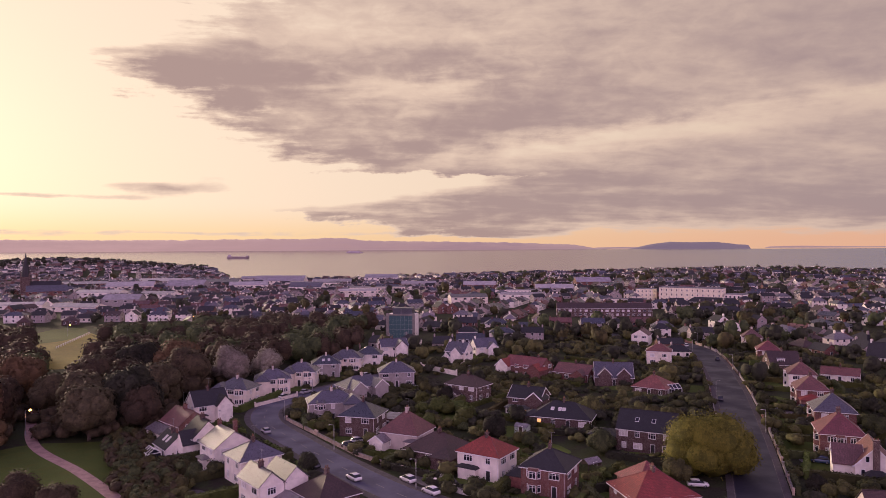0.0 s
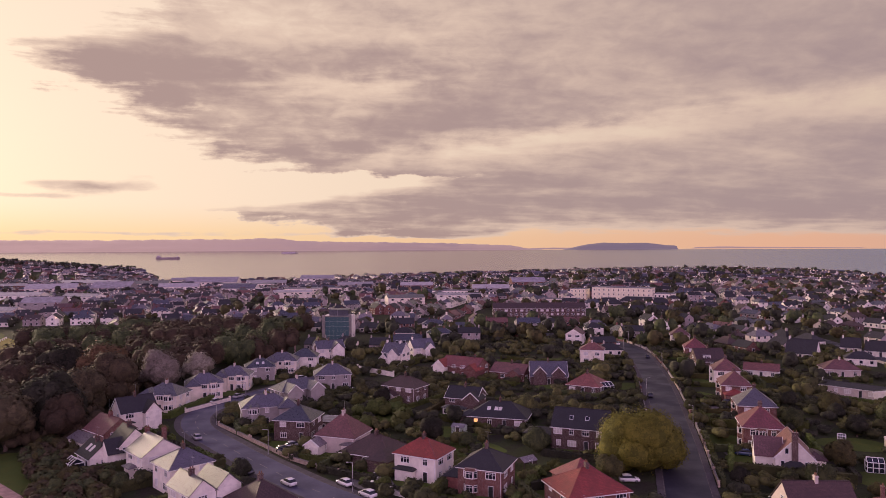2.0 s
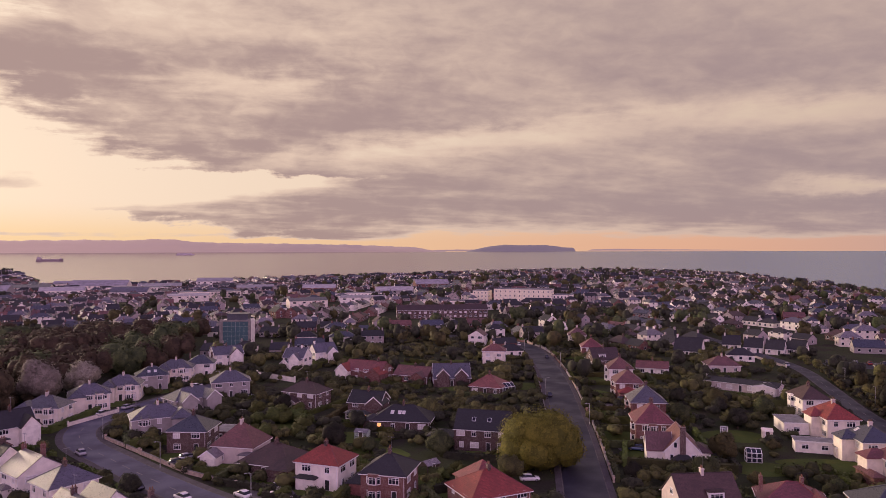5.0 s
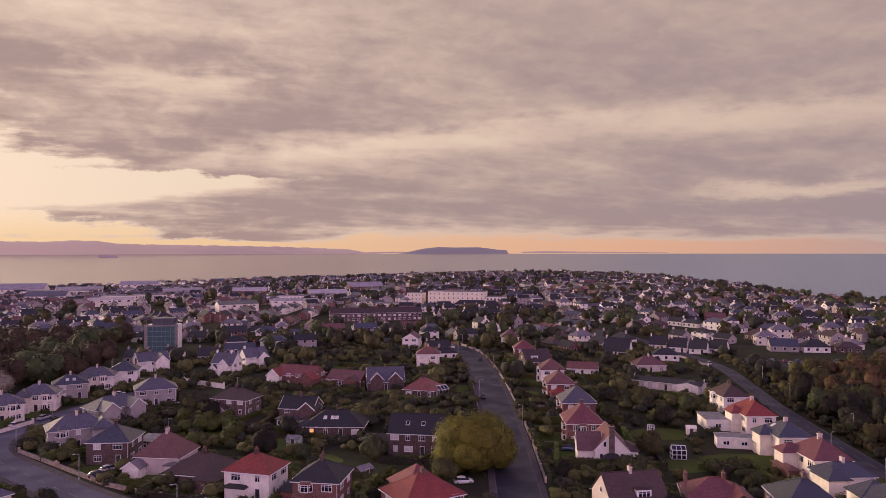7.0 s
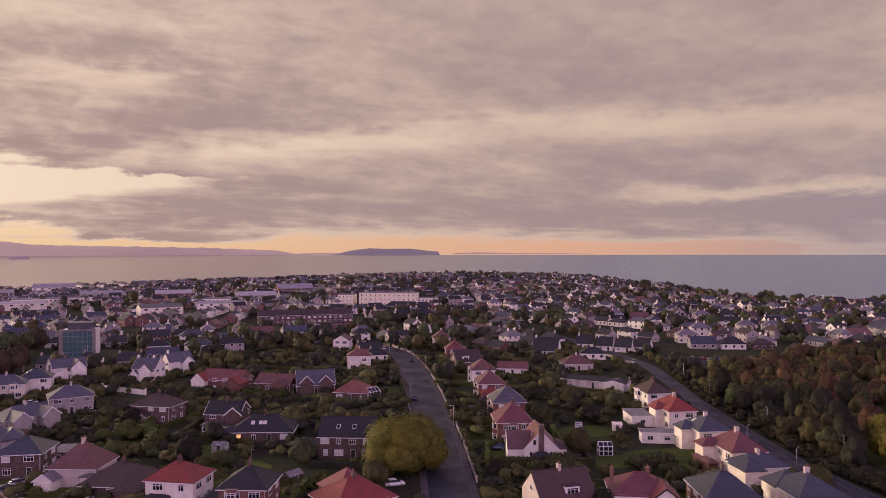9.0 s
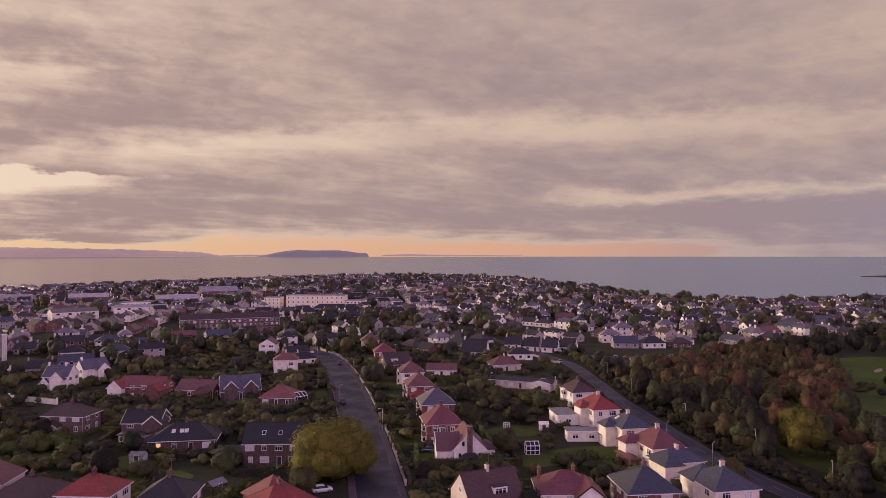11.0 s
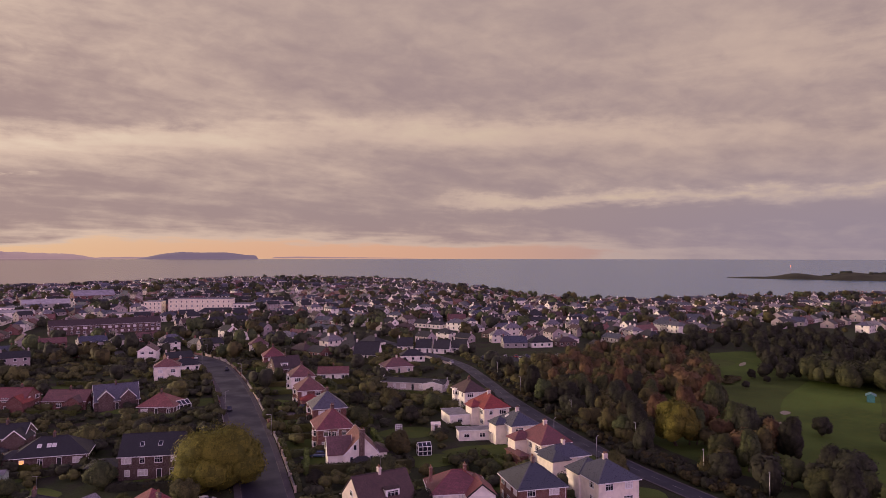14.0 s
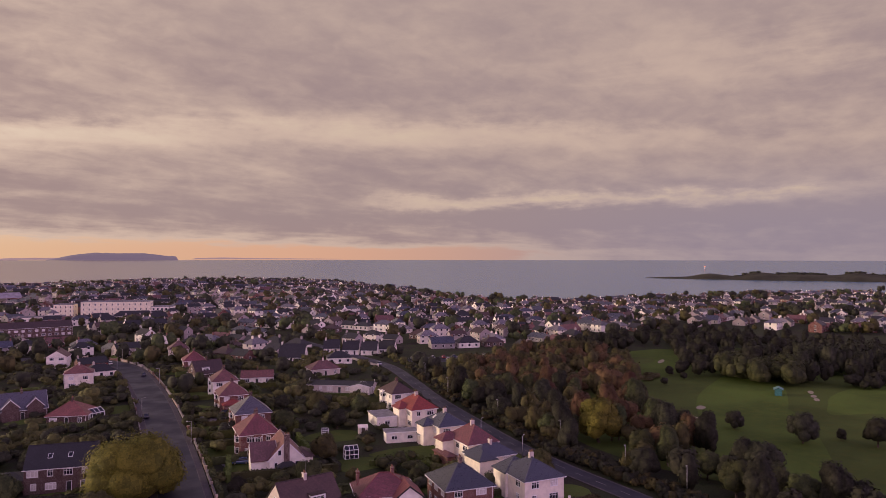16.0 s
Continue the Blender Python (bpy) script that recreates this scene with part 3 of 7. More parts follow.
def street(path, width, foot, label, mat=ASPHALT):
    ribbon("pavement", path, width + 2 * foot, PAVING, "grey footpaths either side of the road", 0.12, category="pavement")
    ribbon("road", path, width, mat, label, 0.125)
    kerb_line(path, width / 2)
    kerb_line(path, -width / 2)


def dashes(path, offset, every, long, wide, label):
    pts = smooth_line(path, 24)
    g, run = Geo(), 0.0
    for a, b in zip(pts, pts[1:]):
        step = (b - a).length
        d = (b - a).normalized()
        n = Vector((-d.y, d.x))
        if run % every < long:
            p = [a + n * (offset - wide / 2), b + n * (offset - wide / 2), b + n * (offset + wide / 2), a + n * (offset + wide / 2)]
            g.face([(q.x, q.y, ground_z(q.x, q.y) + 0.13) for q in p])
        run += step
    return tagged(new("road_marking", g.mesh("road_marking", [WORN_LINE])), label, "road marking", kind="structure")


ROAD_EAST = [(45.6, 93.6), (61.4, 136.8), (72.0, 165.6), (82.3, 195.2), (98.2, 243.4), (112.6, 295.2), (117.6, 326.0), (114.0, 350.0), (98.0, 372.0), (76.0, 392.0)]
ROAD_WEST = [(28.8, 100.8), (7.2, 120.0), (-10.6, 138.0), (-24.6, 156.0), (-37.4, 174.6), (-49.6, 194.8), (-51.6, 213.6), (-40.8, 235.2), (-26.0, 256.0), (-17.0, 268.0)]
ROAD_GOLF = [(117, 46), (124.5, 66), (128.5, 77), (133.2, 94.8), (137, 107), (142.6, 122.4), (152, 143.4), (168.5, 178), (185, 208), (203, 244), (213, 285.6), (226, 350), (236, 430)]
street(ROAD_EAST, 8.6, 1.5, "worn dark asphalt street running downhill")
street(ROAD_WEST, 7.6, 1.8, "pale grey asphalt street curving between the houses", ASPHALT_PALE)
street(ROAD_GOLF, 4.9, 0.5, "asphalt road beside the golf course trees")
dashes(ROAD_WEST, 0.0, 7.0, 3.0, 0.16, "worn white centre line dashes")
dashes(ROAD_GOLF, 0.0, 7.0, 3.0, 0.16, "white centre line dashes")


def patch(name, x, y, rx, ry, rz, mat, label, z=0.02, wobble=0.2, n=40, seed=1, category="", follow=True):
    """A rounded, uneven patch of ground cover."""
    g = Geo()
    rim = []
    for k in range(n):
        a = k * math.tau / n
        q = 1 + wobble * noise.noise(Vector((math.cos(a) * 1.3 + seed * 7, math.sin(a) * 1.3, seed)))
        px, py = rx * q * math.cos(a), ry * q * math.sin(a)
        c, s = math.cos(radians(rz)), math.sin(radians(rz))
        rim.append((x + px * c - py * s, y + px * s + py * c))
    for ring in range(4):
        k0, k1 = ring / 4, (ring + 1) / 4
        for k in range(n):
            a, b = rim[k], rim[(k + 1) % n]
            q = [(x + (p[0] - x) * f, y + (p[1] - y) * f) for f, p in ((k0, a), (k1, a), (k1, b), (k0, b))]
            g.face([(u, v, ground_z(u, v) + z) for u, v in (q[1:] if ring == 0 else q)][::1])
    return tagged(new(name, g.mesh(name, [mat])), label, category or name.replace("_", " "), kind="structure")

# ---- houses ----
def roof_geo(g, w, d, z, pitch, kind, over=0.4, thick=0.14):
    """A hipped or gabled roof over a w by d plan with its ridge along x. Returns the ridge's height."""
    W, D = w / 2 + (over if kind == "hip" else 0.15), d / 2 + over
    rise = D * math.tan(radians(pitch))
    lo = z - over * math.tan(radians(pitch)) * 0.6
    top = lo + rise
    rx = max(W - D, 0.05) if kind == "hip" else W
    for dz, flip in ((0.0, True), (thick, False)):
        a = [(-W, -D, lo + dz), (W, -D, lo + dz), (W, D, lo + dz), (-W, D, lo + dz), (-rx, 0, top + dz), (rx, 0, top + dz)]
        f = [(0, 1, 5, 4), (2, 3, 4, 5)] + ([(1, 2, 5), (3, 0, 4)] if kind == "hip" else [])
        g.solid(a, [t[::-1] for t in f] if flip else f)
    e = [(-W, -D), (W, -D), (W, D), (-W, D)]
    for (x0, y0), (x1, y1) in zip(e, e[1:] + e[:1]):
        if kind == "hip" or x0 != x1:
            g.face([(x0, y0, lo), (x1, y1, lo), (x1, y1, lo + thick), (x0, y0, lo + thick)])
        else:
            for (ya, za), (yb, zb) in (((y0, lo), (0, top)), ((0, top), (y1, lo))):
                g.face([(x0, ya, za), (x0, yb, zb), (x0, yb, zb + thick), (x0, ya, za + thick)])
    return top + thick


def wall_geo(g, w, d, z, pitch, kind, over=0.4):
    x, y = w / 2, d / 2
    g.box(-x, -y, -0.3, x, y, z)
    if kind == "gable":
        top = z + y * math.tan(radians(pitch)) + 0.02
        p = [(sx, sy, zz) for sx in (-x, x) for sy, zz in ((-y, z), (y, z), (0, top))]
        g.solid(p, [(0, 2, 1), (3, 4, 5), (0, 3, 5, 2), (4, 1, 2, 5)])


WINDOW_CACHE = {}


def lattice(xs, zs, solid, y0, y1, slot=0, fill=None):
    """One connected sheet over a grid of cells: solid cells stand proud at y0, the others are open, or filled at y1."""
    g, seen = Geo(), {}

    def at(x, y, z):
        if (x, y, z) not in seen:
            seen[x, y, z] = len(g.v)
            g.v.append((x, y, z))
        return seen[x, y, z]

    def quad(*p, s=slot):
        g.f.append(tuple(at(*q) for q in p))
        g.s.append(s)
    for i in range(len(xs) - 1):
        for j in range(len(zs) - 1):
            a, b, c, d = xs[i], xs[i + 1], zs[j], zs[j + 1]
            if not solid(i, j):
                if fill is not None:
                    quad((a, y1, c), (b, y1, c), (b, y1, d), (a, y1, d), s=fill)
                continue
            quad((a, y0, c), (b, y0, c), (b, y0, d), (a, y0, d))
            for p, q, other in (((a, c), (a, d), (i - 1, j)), ((b, d), (b, c), (i + 1, j)), ((b, c), (a, c), (i, j - 1)), ((a, d), (b, d), (i, j + 1))):
                outside = not (0 <= other[0] < len(xs) - 1 and 0 <= other[1] < len(zs) - 1)
                if outside or not solid(*other):
                    y = 0.0 if outside else y1
                    quad((p[0], y0, p[1]), (q[0], y0, q[1]), (q[0], y, q[1]), (p[0], y, p[1]))
    return g


def window_mesh(w, h, bars, pane, frame_mat):
    key = (round(w, 2), round(h, 2), bars, pane.name, frame_mat.name)
    if key not in WINDOW_CACHE:
        t = 0.09
        xs = [-w / 2, -w / 2 + t]
        for k in range(1, bars):
            x = -w / 2 + w * k / bars
            xs += [x - 0.04, x + 0.04]
        xs += [w / 2 - t, w / 2]
        zs = [-h / 2 - 0.06, -h / 2 + t, h * 0.18, h * 0.18 + 0.06, h / 2 - t, h / 2]
        g = lattice(xs, zs, lambda i, j: i % 2 == 0 or j % 2 == 0, -0.08, -0.02)
        q = Geo()
        q.box(-w / 2 + t, -0.03, -h / 2 + t, w / 2 - t, -0.005, h / 2 - t)
        WINDOW_CACHE[key] = (g.mesh("window", [frame_mat]), q.mesh("pane", [pane]))
    return WINDOW_CACHE[key]


def side_pose(side, w, d, u, z):
    """The pose of something on one of the four walls: u runs along the wall, as seen from outside."""
    return {"front": pose(u, -d / 2, z), "back": pose(-u, d / 2, z, 0, 0, 180), "right": pose(w / 2, u, z, 0, 0, 90), "left": pose(-w / 2, -u, z, 0, 0, -90)}[side]


def add_window(house, w, d, side, u, z, ww=1.5, wh=1.25, bars=2, pane=None, frame_mat=None):
    f, p = window_mesh(ww, wh, bars, pane or GLASS, frame_mat or PAINT)
    ob = part("window", f, house, at=side_pose(side, w, d, u, z))
    part("pane", p, ob)
    return ob


def add_door(house, w, d, side, u, mat=None):
    g = Geo()
    g.bars([(-0.55, -0.06, 0, -0.46, 0, 2.15), (0.46, -0.06, 0, 0.55, 0, 2.15), (-0.46, -0.06, 2.06, 0.46, 0, 2.15)])
    ob = part("door_frame", g.mesh("door_frame", [PAINT]), house, at=side_pose(side, w, d, u, 0.1))
    q = Geo()
    q.box(-0.46, -0.04, 0, 0.46, -0.005, 2.06)
    q.box(-0.3, -0.05, 1.2, 0.3, -0.035, 1.9)
    part("door", q.mesh("door", [mat or BLACK_PAINT]), ob)


def add_chimney(house, x, y, z0, z1, mat, pots=2, sx=0.55, sy=0.9):
    g = Geo()
    g.box(-sx / 2, -sy / 2, z0, sx / 2, sy / 2, z1)
    g.box(-sx / 2 - 0.07, -sy / 2 - 0.07, z1 - 0.22, sx / 2 + 0.07, sy / 2 + 0.07, z1 - 0.05)
    ob = part("chimney", g.mesh("chimney", [mat]), house, at=pose(x, y, 0))
    if int(abs(x * 7 + z1 * 13 + y)) % 3 == 0:
        q = Geo()
        q.tube((sx / 2, 0, z1 - 0.6), (sx / 2, 0, z1 + 2.2), 0.03, 0.025, 5)
        q.tube((sx / 2 - 0.7, 0, z1 + 2.1), (sx / 2 + 0.7, 0, z1 + 2.1), 0.02, 0.02, 4)
        for i in range(5):
            u = sx / 2 - 0.6 + 0.3 * i
            q.tube((u, -0.3, z1 + 2.1), (u, 0.3, z1 + 2.1), 0.015, 0.015, 4)
        part("aerial", q.mesh("aerial", [STEEL]), ob)
    for k in range(pots):
        q = Geo()
        q.tube((0, 0, z1 - 0.05), (0, 0, z1 + 0.45), 0.13, 0.10, 7)
        part("chimney_pot", q.mesh("chimney_pot", [POT]), ob, at=pose(0, (k - (pots - 1) / 2) * sy / pots, 0))


def wing(house, x, y, rz, w, d, eave, pitch, kind, wall, roof, trim=None, name="wing"):
    """An extension with its own roof, under the house."""
    g, q = Geo(), Geo()
    wall_geo(g, w, d, eave, pitch, kind)
    ob = part(name, g.mesh(name, [wall]), house, at=pose(x, y, 0, 0, 0, rz))
    roof_geo(q, w, d, eave, pitch, kind)
    part("roof", q.mesh("roof", [roof]), ob)
    if trim and kind == "gable":
        barge(ob, w, d, eave, pitch, trim)
    return ob


def barge(ob, w, d, eave, pitch, mat, over=0.4):
    """White boards along the gable edges."""
    for sx in (-1, 1):
        g = Geo()
        x, D = sx * (w / 2 + 0.17), d / 2 + over
        lo = eave - over * math.tan(radians(pitch)) * 0.6
        top = lo + D * math.tan(radians(pitch))
        for a, b in ((-D, 0), (0, D)):
            za, zb = (lo, top) if a < 0 else (top, lo)
            p = [(x + dx, yy, zz + dz) for dx in (0, 0.05 * sx) for yy, zz in ((a, za), (b, zb)) for dz in (-0.12, 0.2)]
            g.solid(p, [(0, 1, 3, 2), (4, 6, 7, 5), (0, 2, 6, 4), (1, 5, 7, 3), (0, 4, 5, 1), (2, 3, 7, 6)])
        part("bargeboard", g.mesh("bargeboard", [mat]), ob)


def house(x, y, rz, w, d, eave, kind, wall, roof, label, pitch=32, sides="front back left right", chimneys=((0.0, 0.0),), chim=None, trim=None, fascia=None, lit=(), door="front", curtains=True, seed=0, wins=None, group="houses of the near streets"):
    """A house with its ridge along local x. lit: sides whose ground-floor window is lamplit."""
    h = root("house", x, y, rz, label, "house", group)
    rng = random.Random(seed + int(x * 13 + y * 7))
    g = Geo()
    wall_geo(g, w, d, eave, pitch, kind)
    part("wall", g.mesh("wall", [wall]), h)
    g = Geo()
    top = roof_geo(g, w, d, eave, pitch, kind)
    part("roof", g.mesh("roof", [roof]), h)
    # ridge tiles
    g = Geo()
    rx = max(w / 2 + 0.4 - d / 2 - 0.4, 0.2) if kind == "hip" else w / 2 + 0.1
    g.tube((-rx, 0, top - 0.02), (rx, 0, top - 0.02), 0.12, 0.12, 6)
    if kind == "hip":
        lo = eave - 0.4 * math.tan(radians(pitch)) * 0.6 + 0.12
        for sx in (-1, 1):
            for sy in (-1, 1):
                g.tube((sx * rx, 0, top - 0.03), (sx * (w / 2 + 0.4), sy * (d / 2 + 0.4), lo), 0.09, 0.09, 5)
    part("ridge_tiles", g.mesh("ridge_tiles", [roof]), h)
    # gutters
    lo = eave - 0.4 * math.tan(radians(pitch)) * 0.6
    D, W = d / 2 + 0.44, w / 2 + 0.44
    f = fascia or PAINT
    for sy in (-1, 1):
        q = Geo()
        q.box(-w / 2 - 0.3, sy * D - 0.06, lo - 0.05, w / 2 + 0.3, sy * D + 0.06, lo + 0.08)
        part("gutter", q.mesh("gutter", [f]), h)
    if kind == "hip":
        for sx in (-1, 1):
            q = Geo()
            q.box(sx * W - 0.06, -d / 2 - 0.3, lo - 0.05, sx * W + 0.06, d / 2 + 0.3, lo + 0.08)
            part("gutter", q.mesh("gutter", [f]), h)
    elif trim:
        barge(h, w, d, eave, pitch, trim)
    storeys = 2 if eave > 4 else 1
    for side in sides.split():
        length = w if side in ("front", "back") else d
        n = wins or max(1, int(length / 3.4))
        for s in range(storeys):
            for k in range(n):
                u = (k + 0.5) * length / n - length / 2
                if s == 0 and side == door and k == n // 2:
                    add_door(h, w, d, side, u)
                    continue
                pane = LIT if (side in lit and s == 0 and k == 0) else CURTAIN if curtains and rng.random() < 0.3 else GLASS
                wide = rng.choice((1.1, 1.7, 2.1)) if length / n > 3 else 1.1
                add_window(h, w, d, side, u + rng.uniform(-0.2, 0.2), 1.5 + 2.65 * s, wide, 1.3 if s else 1.4, 3 if wide > 1.6 else 2, pane)
        if kind == "gable" and side in ("left", "right") and storeys == 1 and d > 6:
            add_window(h, w, d, side, 0.0, eave + 1.3, 1.2, 1.1)
    for cx, cy in chimneys:
        zc = top - abs(cy) * math.tan(radians(pitch))
        add_chimney(h, cx, cy, zc - 1.2, top + 0.9, chim or (BRICK_DARK if wall in (BRICK, BRICK_DARK, WHITE) else PEBBLE), 2)
    # downpipe
    q = Geo()
    q.tube((w / 2 - 0.25, -d / 2 - 0.06, 0), (w / 2 - 0.25, -d / 2 - 0.06, eave - 0.1), 0.045, 0.045, 6)
    part("downpipe", q.mesh("downpipe", [f]), h)
    return h


def flat_block(x, y, rz, w, d, hgt, wall, label, name="garage", roof=None, sides="front back", pane=None):
    h = root(name, x, y, rz, label, name.replace("_", " "))
    g = Geo()
    g.box(-w / 2, -d / 2, -0.2, w / 2, d / 2, hgt)
    part("wall", g.mesh("wall", [wall]), h)
    g = Geo()
    g.box(-w / 2 - 0.2, -d / 2 - 0.2, hgt, w / 2 + 0.2, d / 2 + 0.2, hgt + 0.2)
    part("roof", g.mesh("roof", [roof or LEAD]), h)
    g = Geo()
    g.bars([(-w / 2 - 0.24, -d / 2 - 0.24, hgt - 0.04, w / 2 + 0.24, -d / 2 - 0.2, hgt + 0.22), (-w / 2 - 0.24, d / 2 + 0.2, hgt - 0.04, w / 2 + 0.24, d / 2 + 0.24, hgt + 0.22)])
    part("fascia", g.mesh("fascia", [PAINT]), h)
    for side in sides.split():
        n = max(1, int(w / 3.2))
        for k in range(n):
            add_window(h, w, d, side, (k + 0.5) * w / n - w / 2, 1.4, 1.5, 1.1, 2, pane)
    return h


# ---- plants ----
def tufts(rng, blobs, count, size, loose=0.085):
    """Leaf clumps as small tilted quads over the surface of a few overlapping rounded masses."""
    w = np.array([b[3] * b[4] for b in blobs])
    pick = rng.choice(len(blobs), count, p=w / w.sum())
    b = np.array(blobs)[pick]
    d = rng.normal(size=(count, 3))
    d /= np.linalg.norm(d, axis=1)[:, None]
    d[:, 2] = np.where(d[:, 2] < -0.55, -d[:, 2], d[:, 2])
    depth = 1.0 - 0.2 * rng.random(count) ** 2 + loose * rng.normal(size=count)
    c = b[:, :3] + d * np.stack([b[:, 3], b[:, 3], b[:, 4]], 1) * depth[:, None]
    n = d + 0.55 * rng.normal(size=(count, 3))
    n = n * 0.8 + d * 0.6
    n[:, 2] += 0.25
    n /= np.linalg.norm(n, axis=1)[:, None]
    t = np.cross(n, rng.normal(size=(count, 3)))
    t /= np.linalg.norm(t, axis=1)[:, None]
    u = np.cross(n, t)
    s = size * (0.6 + 0.8 * rng.random(count))[:, None]
    k = (0.6 + 0.5 * rng.random((count, 1)))
    leaf = np.stack([c - t * s - u * s * k * 0.6, c + t * s - u * s * k * 0.5, c + t * s * 0.15 + u * s * k], 1)
    v = leaf.reshape(-1, 3)
    f = np.arange(count * 3).reshape(-1, 3)
    whole = c - np.array(blobs[0][:3]) + np.array((0, 0, blobs[0][4] * 0.3))
    soft = d * 0.8 + 0.42 * whole / np.linalg.norm(whole, axis=1)[:, None] + n * 0.15 + 0.10 * rng.normal(size=(count, 3))
    return v, f, np.repeat(soft / np.linalg.norm(soft, axis=1)[:, None], 3, axis=0)


def core(g, blobs, k=0.9, n=12, m=8):
    """A dark uneven mass inside the crown that closes the gaps between its leaves."""
    for x, y, z, r, h in blobs:
        p = []
        for i in range(1, m):
            a = math.pi * i / m
            for j in range(n):
                t = j * math.tau / n
                q = k * (1 + 0.13 * noise.noise(Vector((x + i * 1.7, y + j * 2.3, z))))
                p.append((x + r * q * math.sin(a) * math.cos(t), y + r * q * math.sin(a) * math.sin(t), z - h * q * math.cos(a)))
        f = [(i * n + j, i * n + (j + 1) % n, (i + 1) * n + (j + 1) % n, (i + 1) * n + j) for i in range(m - 2) for j in range(n)]
        f += [tuple(range(n - 1, -1, -1)), tuple(range((m - 2) * n, (m - 1) * n))]
        g.solid(p, f)
        ox, oy, oz, orad, ohigh = blobs[0]
        g.n += [((a - x) / r + (a - ox) / orad * 0.6, (b - y) / r + (b - oy) / orad * 0.6, (c - z) / h + (c - oz) / ohigh * 0.6 + 0.15) for a, b, c in p]


def crown_blobs(rng, radius, height, base, lobes):
    """Lobes that together make an uneven crown."""
    out = [(0, 0, base + height * 0.5, radius * 0.72, height * 0.48)]
    for k in range(lobes):
        a = k * 2.4 + rng.random() * 0.8
        zf = 0.2 + 0.62 * rng.random()
        q = radius * (0.56 + 0.12 * rng.random()) * math.sqrt(max(0.05, 1 - (2 * zf - 0.75) ** 2))
        z = base + height * zf
        rr = radius * (0.30 + 0.16 * rng.random())
        out.append((q * math.cos(a), q * math.sin(a), z, rr, rr * 0.85 * height / radius / 1.6 + 0.2))
    return out


def trunk_mesh(rng, height, base, radius, r0):
    g = Geo()
    bend = Vector((rng.normal() * 0.3, rng.normal() * 0.3, 0))
    g.tube((0, 0, -0.3), bend * 0.5 + Vector((0, 0, base)), r0, r0 * 0.75, 8)
    g.tube(bend * 0.5 + Vector((0, 0, base)), bend + Vector((0, 0, base + height * 0.6)), r0 * 0.75, r0 * 0.3, 7)
    for k in range(6):
        a = k * 1.05 + rng.random()
        z = base + height * (0.02 + 0.08 * k)
        g.tube(bend * 0.6 + Vector((0, 0, z)), (radius * 0.6 * math.cos(a), radius * 0.6 * math.sin(a), z + height * 0.3), r0 * 0.4, r0 * 0.1, 5)
    return g.mesh("trunk", [BARK], True)


TREE_CACHE = {}


def tree_meshes(kind, variant, leaf, count, size, radius, height, base, lobes):
    key = (kind, variant, leaf.name)
    if key not in TREE_CACHE:
        rng = np.random.default_rng(sum(map(ord, kind)) * 10 + variant)
        blobs = crown_blobs(rng, radius, height, base, lobes)
        g = Geo()
        core(g, blobs)
        v, f, nor = tufts(rng, blobs, count, size, 0.15 if kind == "hero" else 0.12)
        n = len(g.v)
        g.n.extend(map(tuple, nor.tolist()))
        g.v.extend(map(tuple, v.tolist()))
        g.f.extend(tuple(q) for q in (f + n).tolist())
        g.s.extend([0] * len(f))
        TREE_CACHE[key] = (g.mesh("crown", [leaf]), trunk_mesh(rng, height, base, radius, radius * 0.06 + 0.08))
    return TREE_CACHE[key]


KINDS = {  # leaf clumps, their size, crown radius, crown height, clear trunk, lobes
    "broad": (5200, 0.23, 4.2, 7.5, 1.0, 12),
    "tall": (4600, 0.23, 3.2, 10.0, 0.8, 12),
    "round": (2800, 0.18, 2.8, 4.6, 0.5, 9),
    "far": (900, 0.5, 4.0, 7.0, 1.2, 6),
    "bush": (800, 0.14, 1.5, 2.0, 0.05, 5),
}


def tree(x, y, kind, leaf, scale, label, name="tree", variant=None, group="", category="", stretch=1.0):
    v = (int(abs(x * 3.1 + y * 1.7)) % 3) if variant is None else variant
    crown, trunk = tree_meshes(kind, v, leaf, *KINDS[kind])
    ob = root(name, x, y, (x * 37 + y * 91) % 360, label, category or name, group)
    ob.scale = (scale, scale, scale * stretch)
    part("crown", crown, ob)
    part("trunk", trunk, ob)
    return ob


def shrub(x, y, leaf=None, scale=1.0, stretch=1.0):
    return tree(x, y, "bush", leaf or LEAF, scale, "dense green garden shrub among the lawns", "shrub", group="garden shrubs", category="shrub", stretch=stretch)


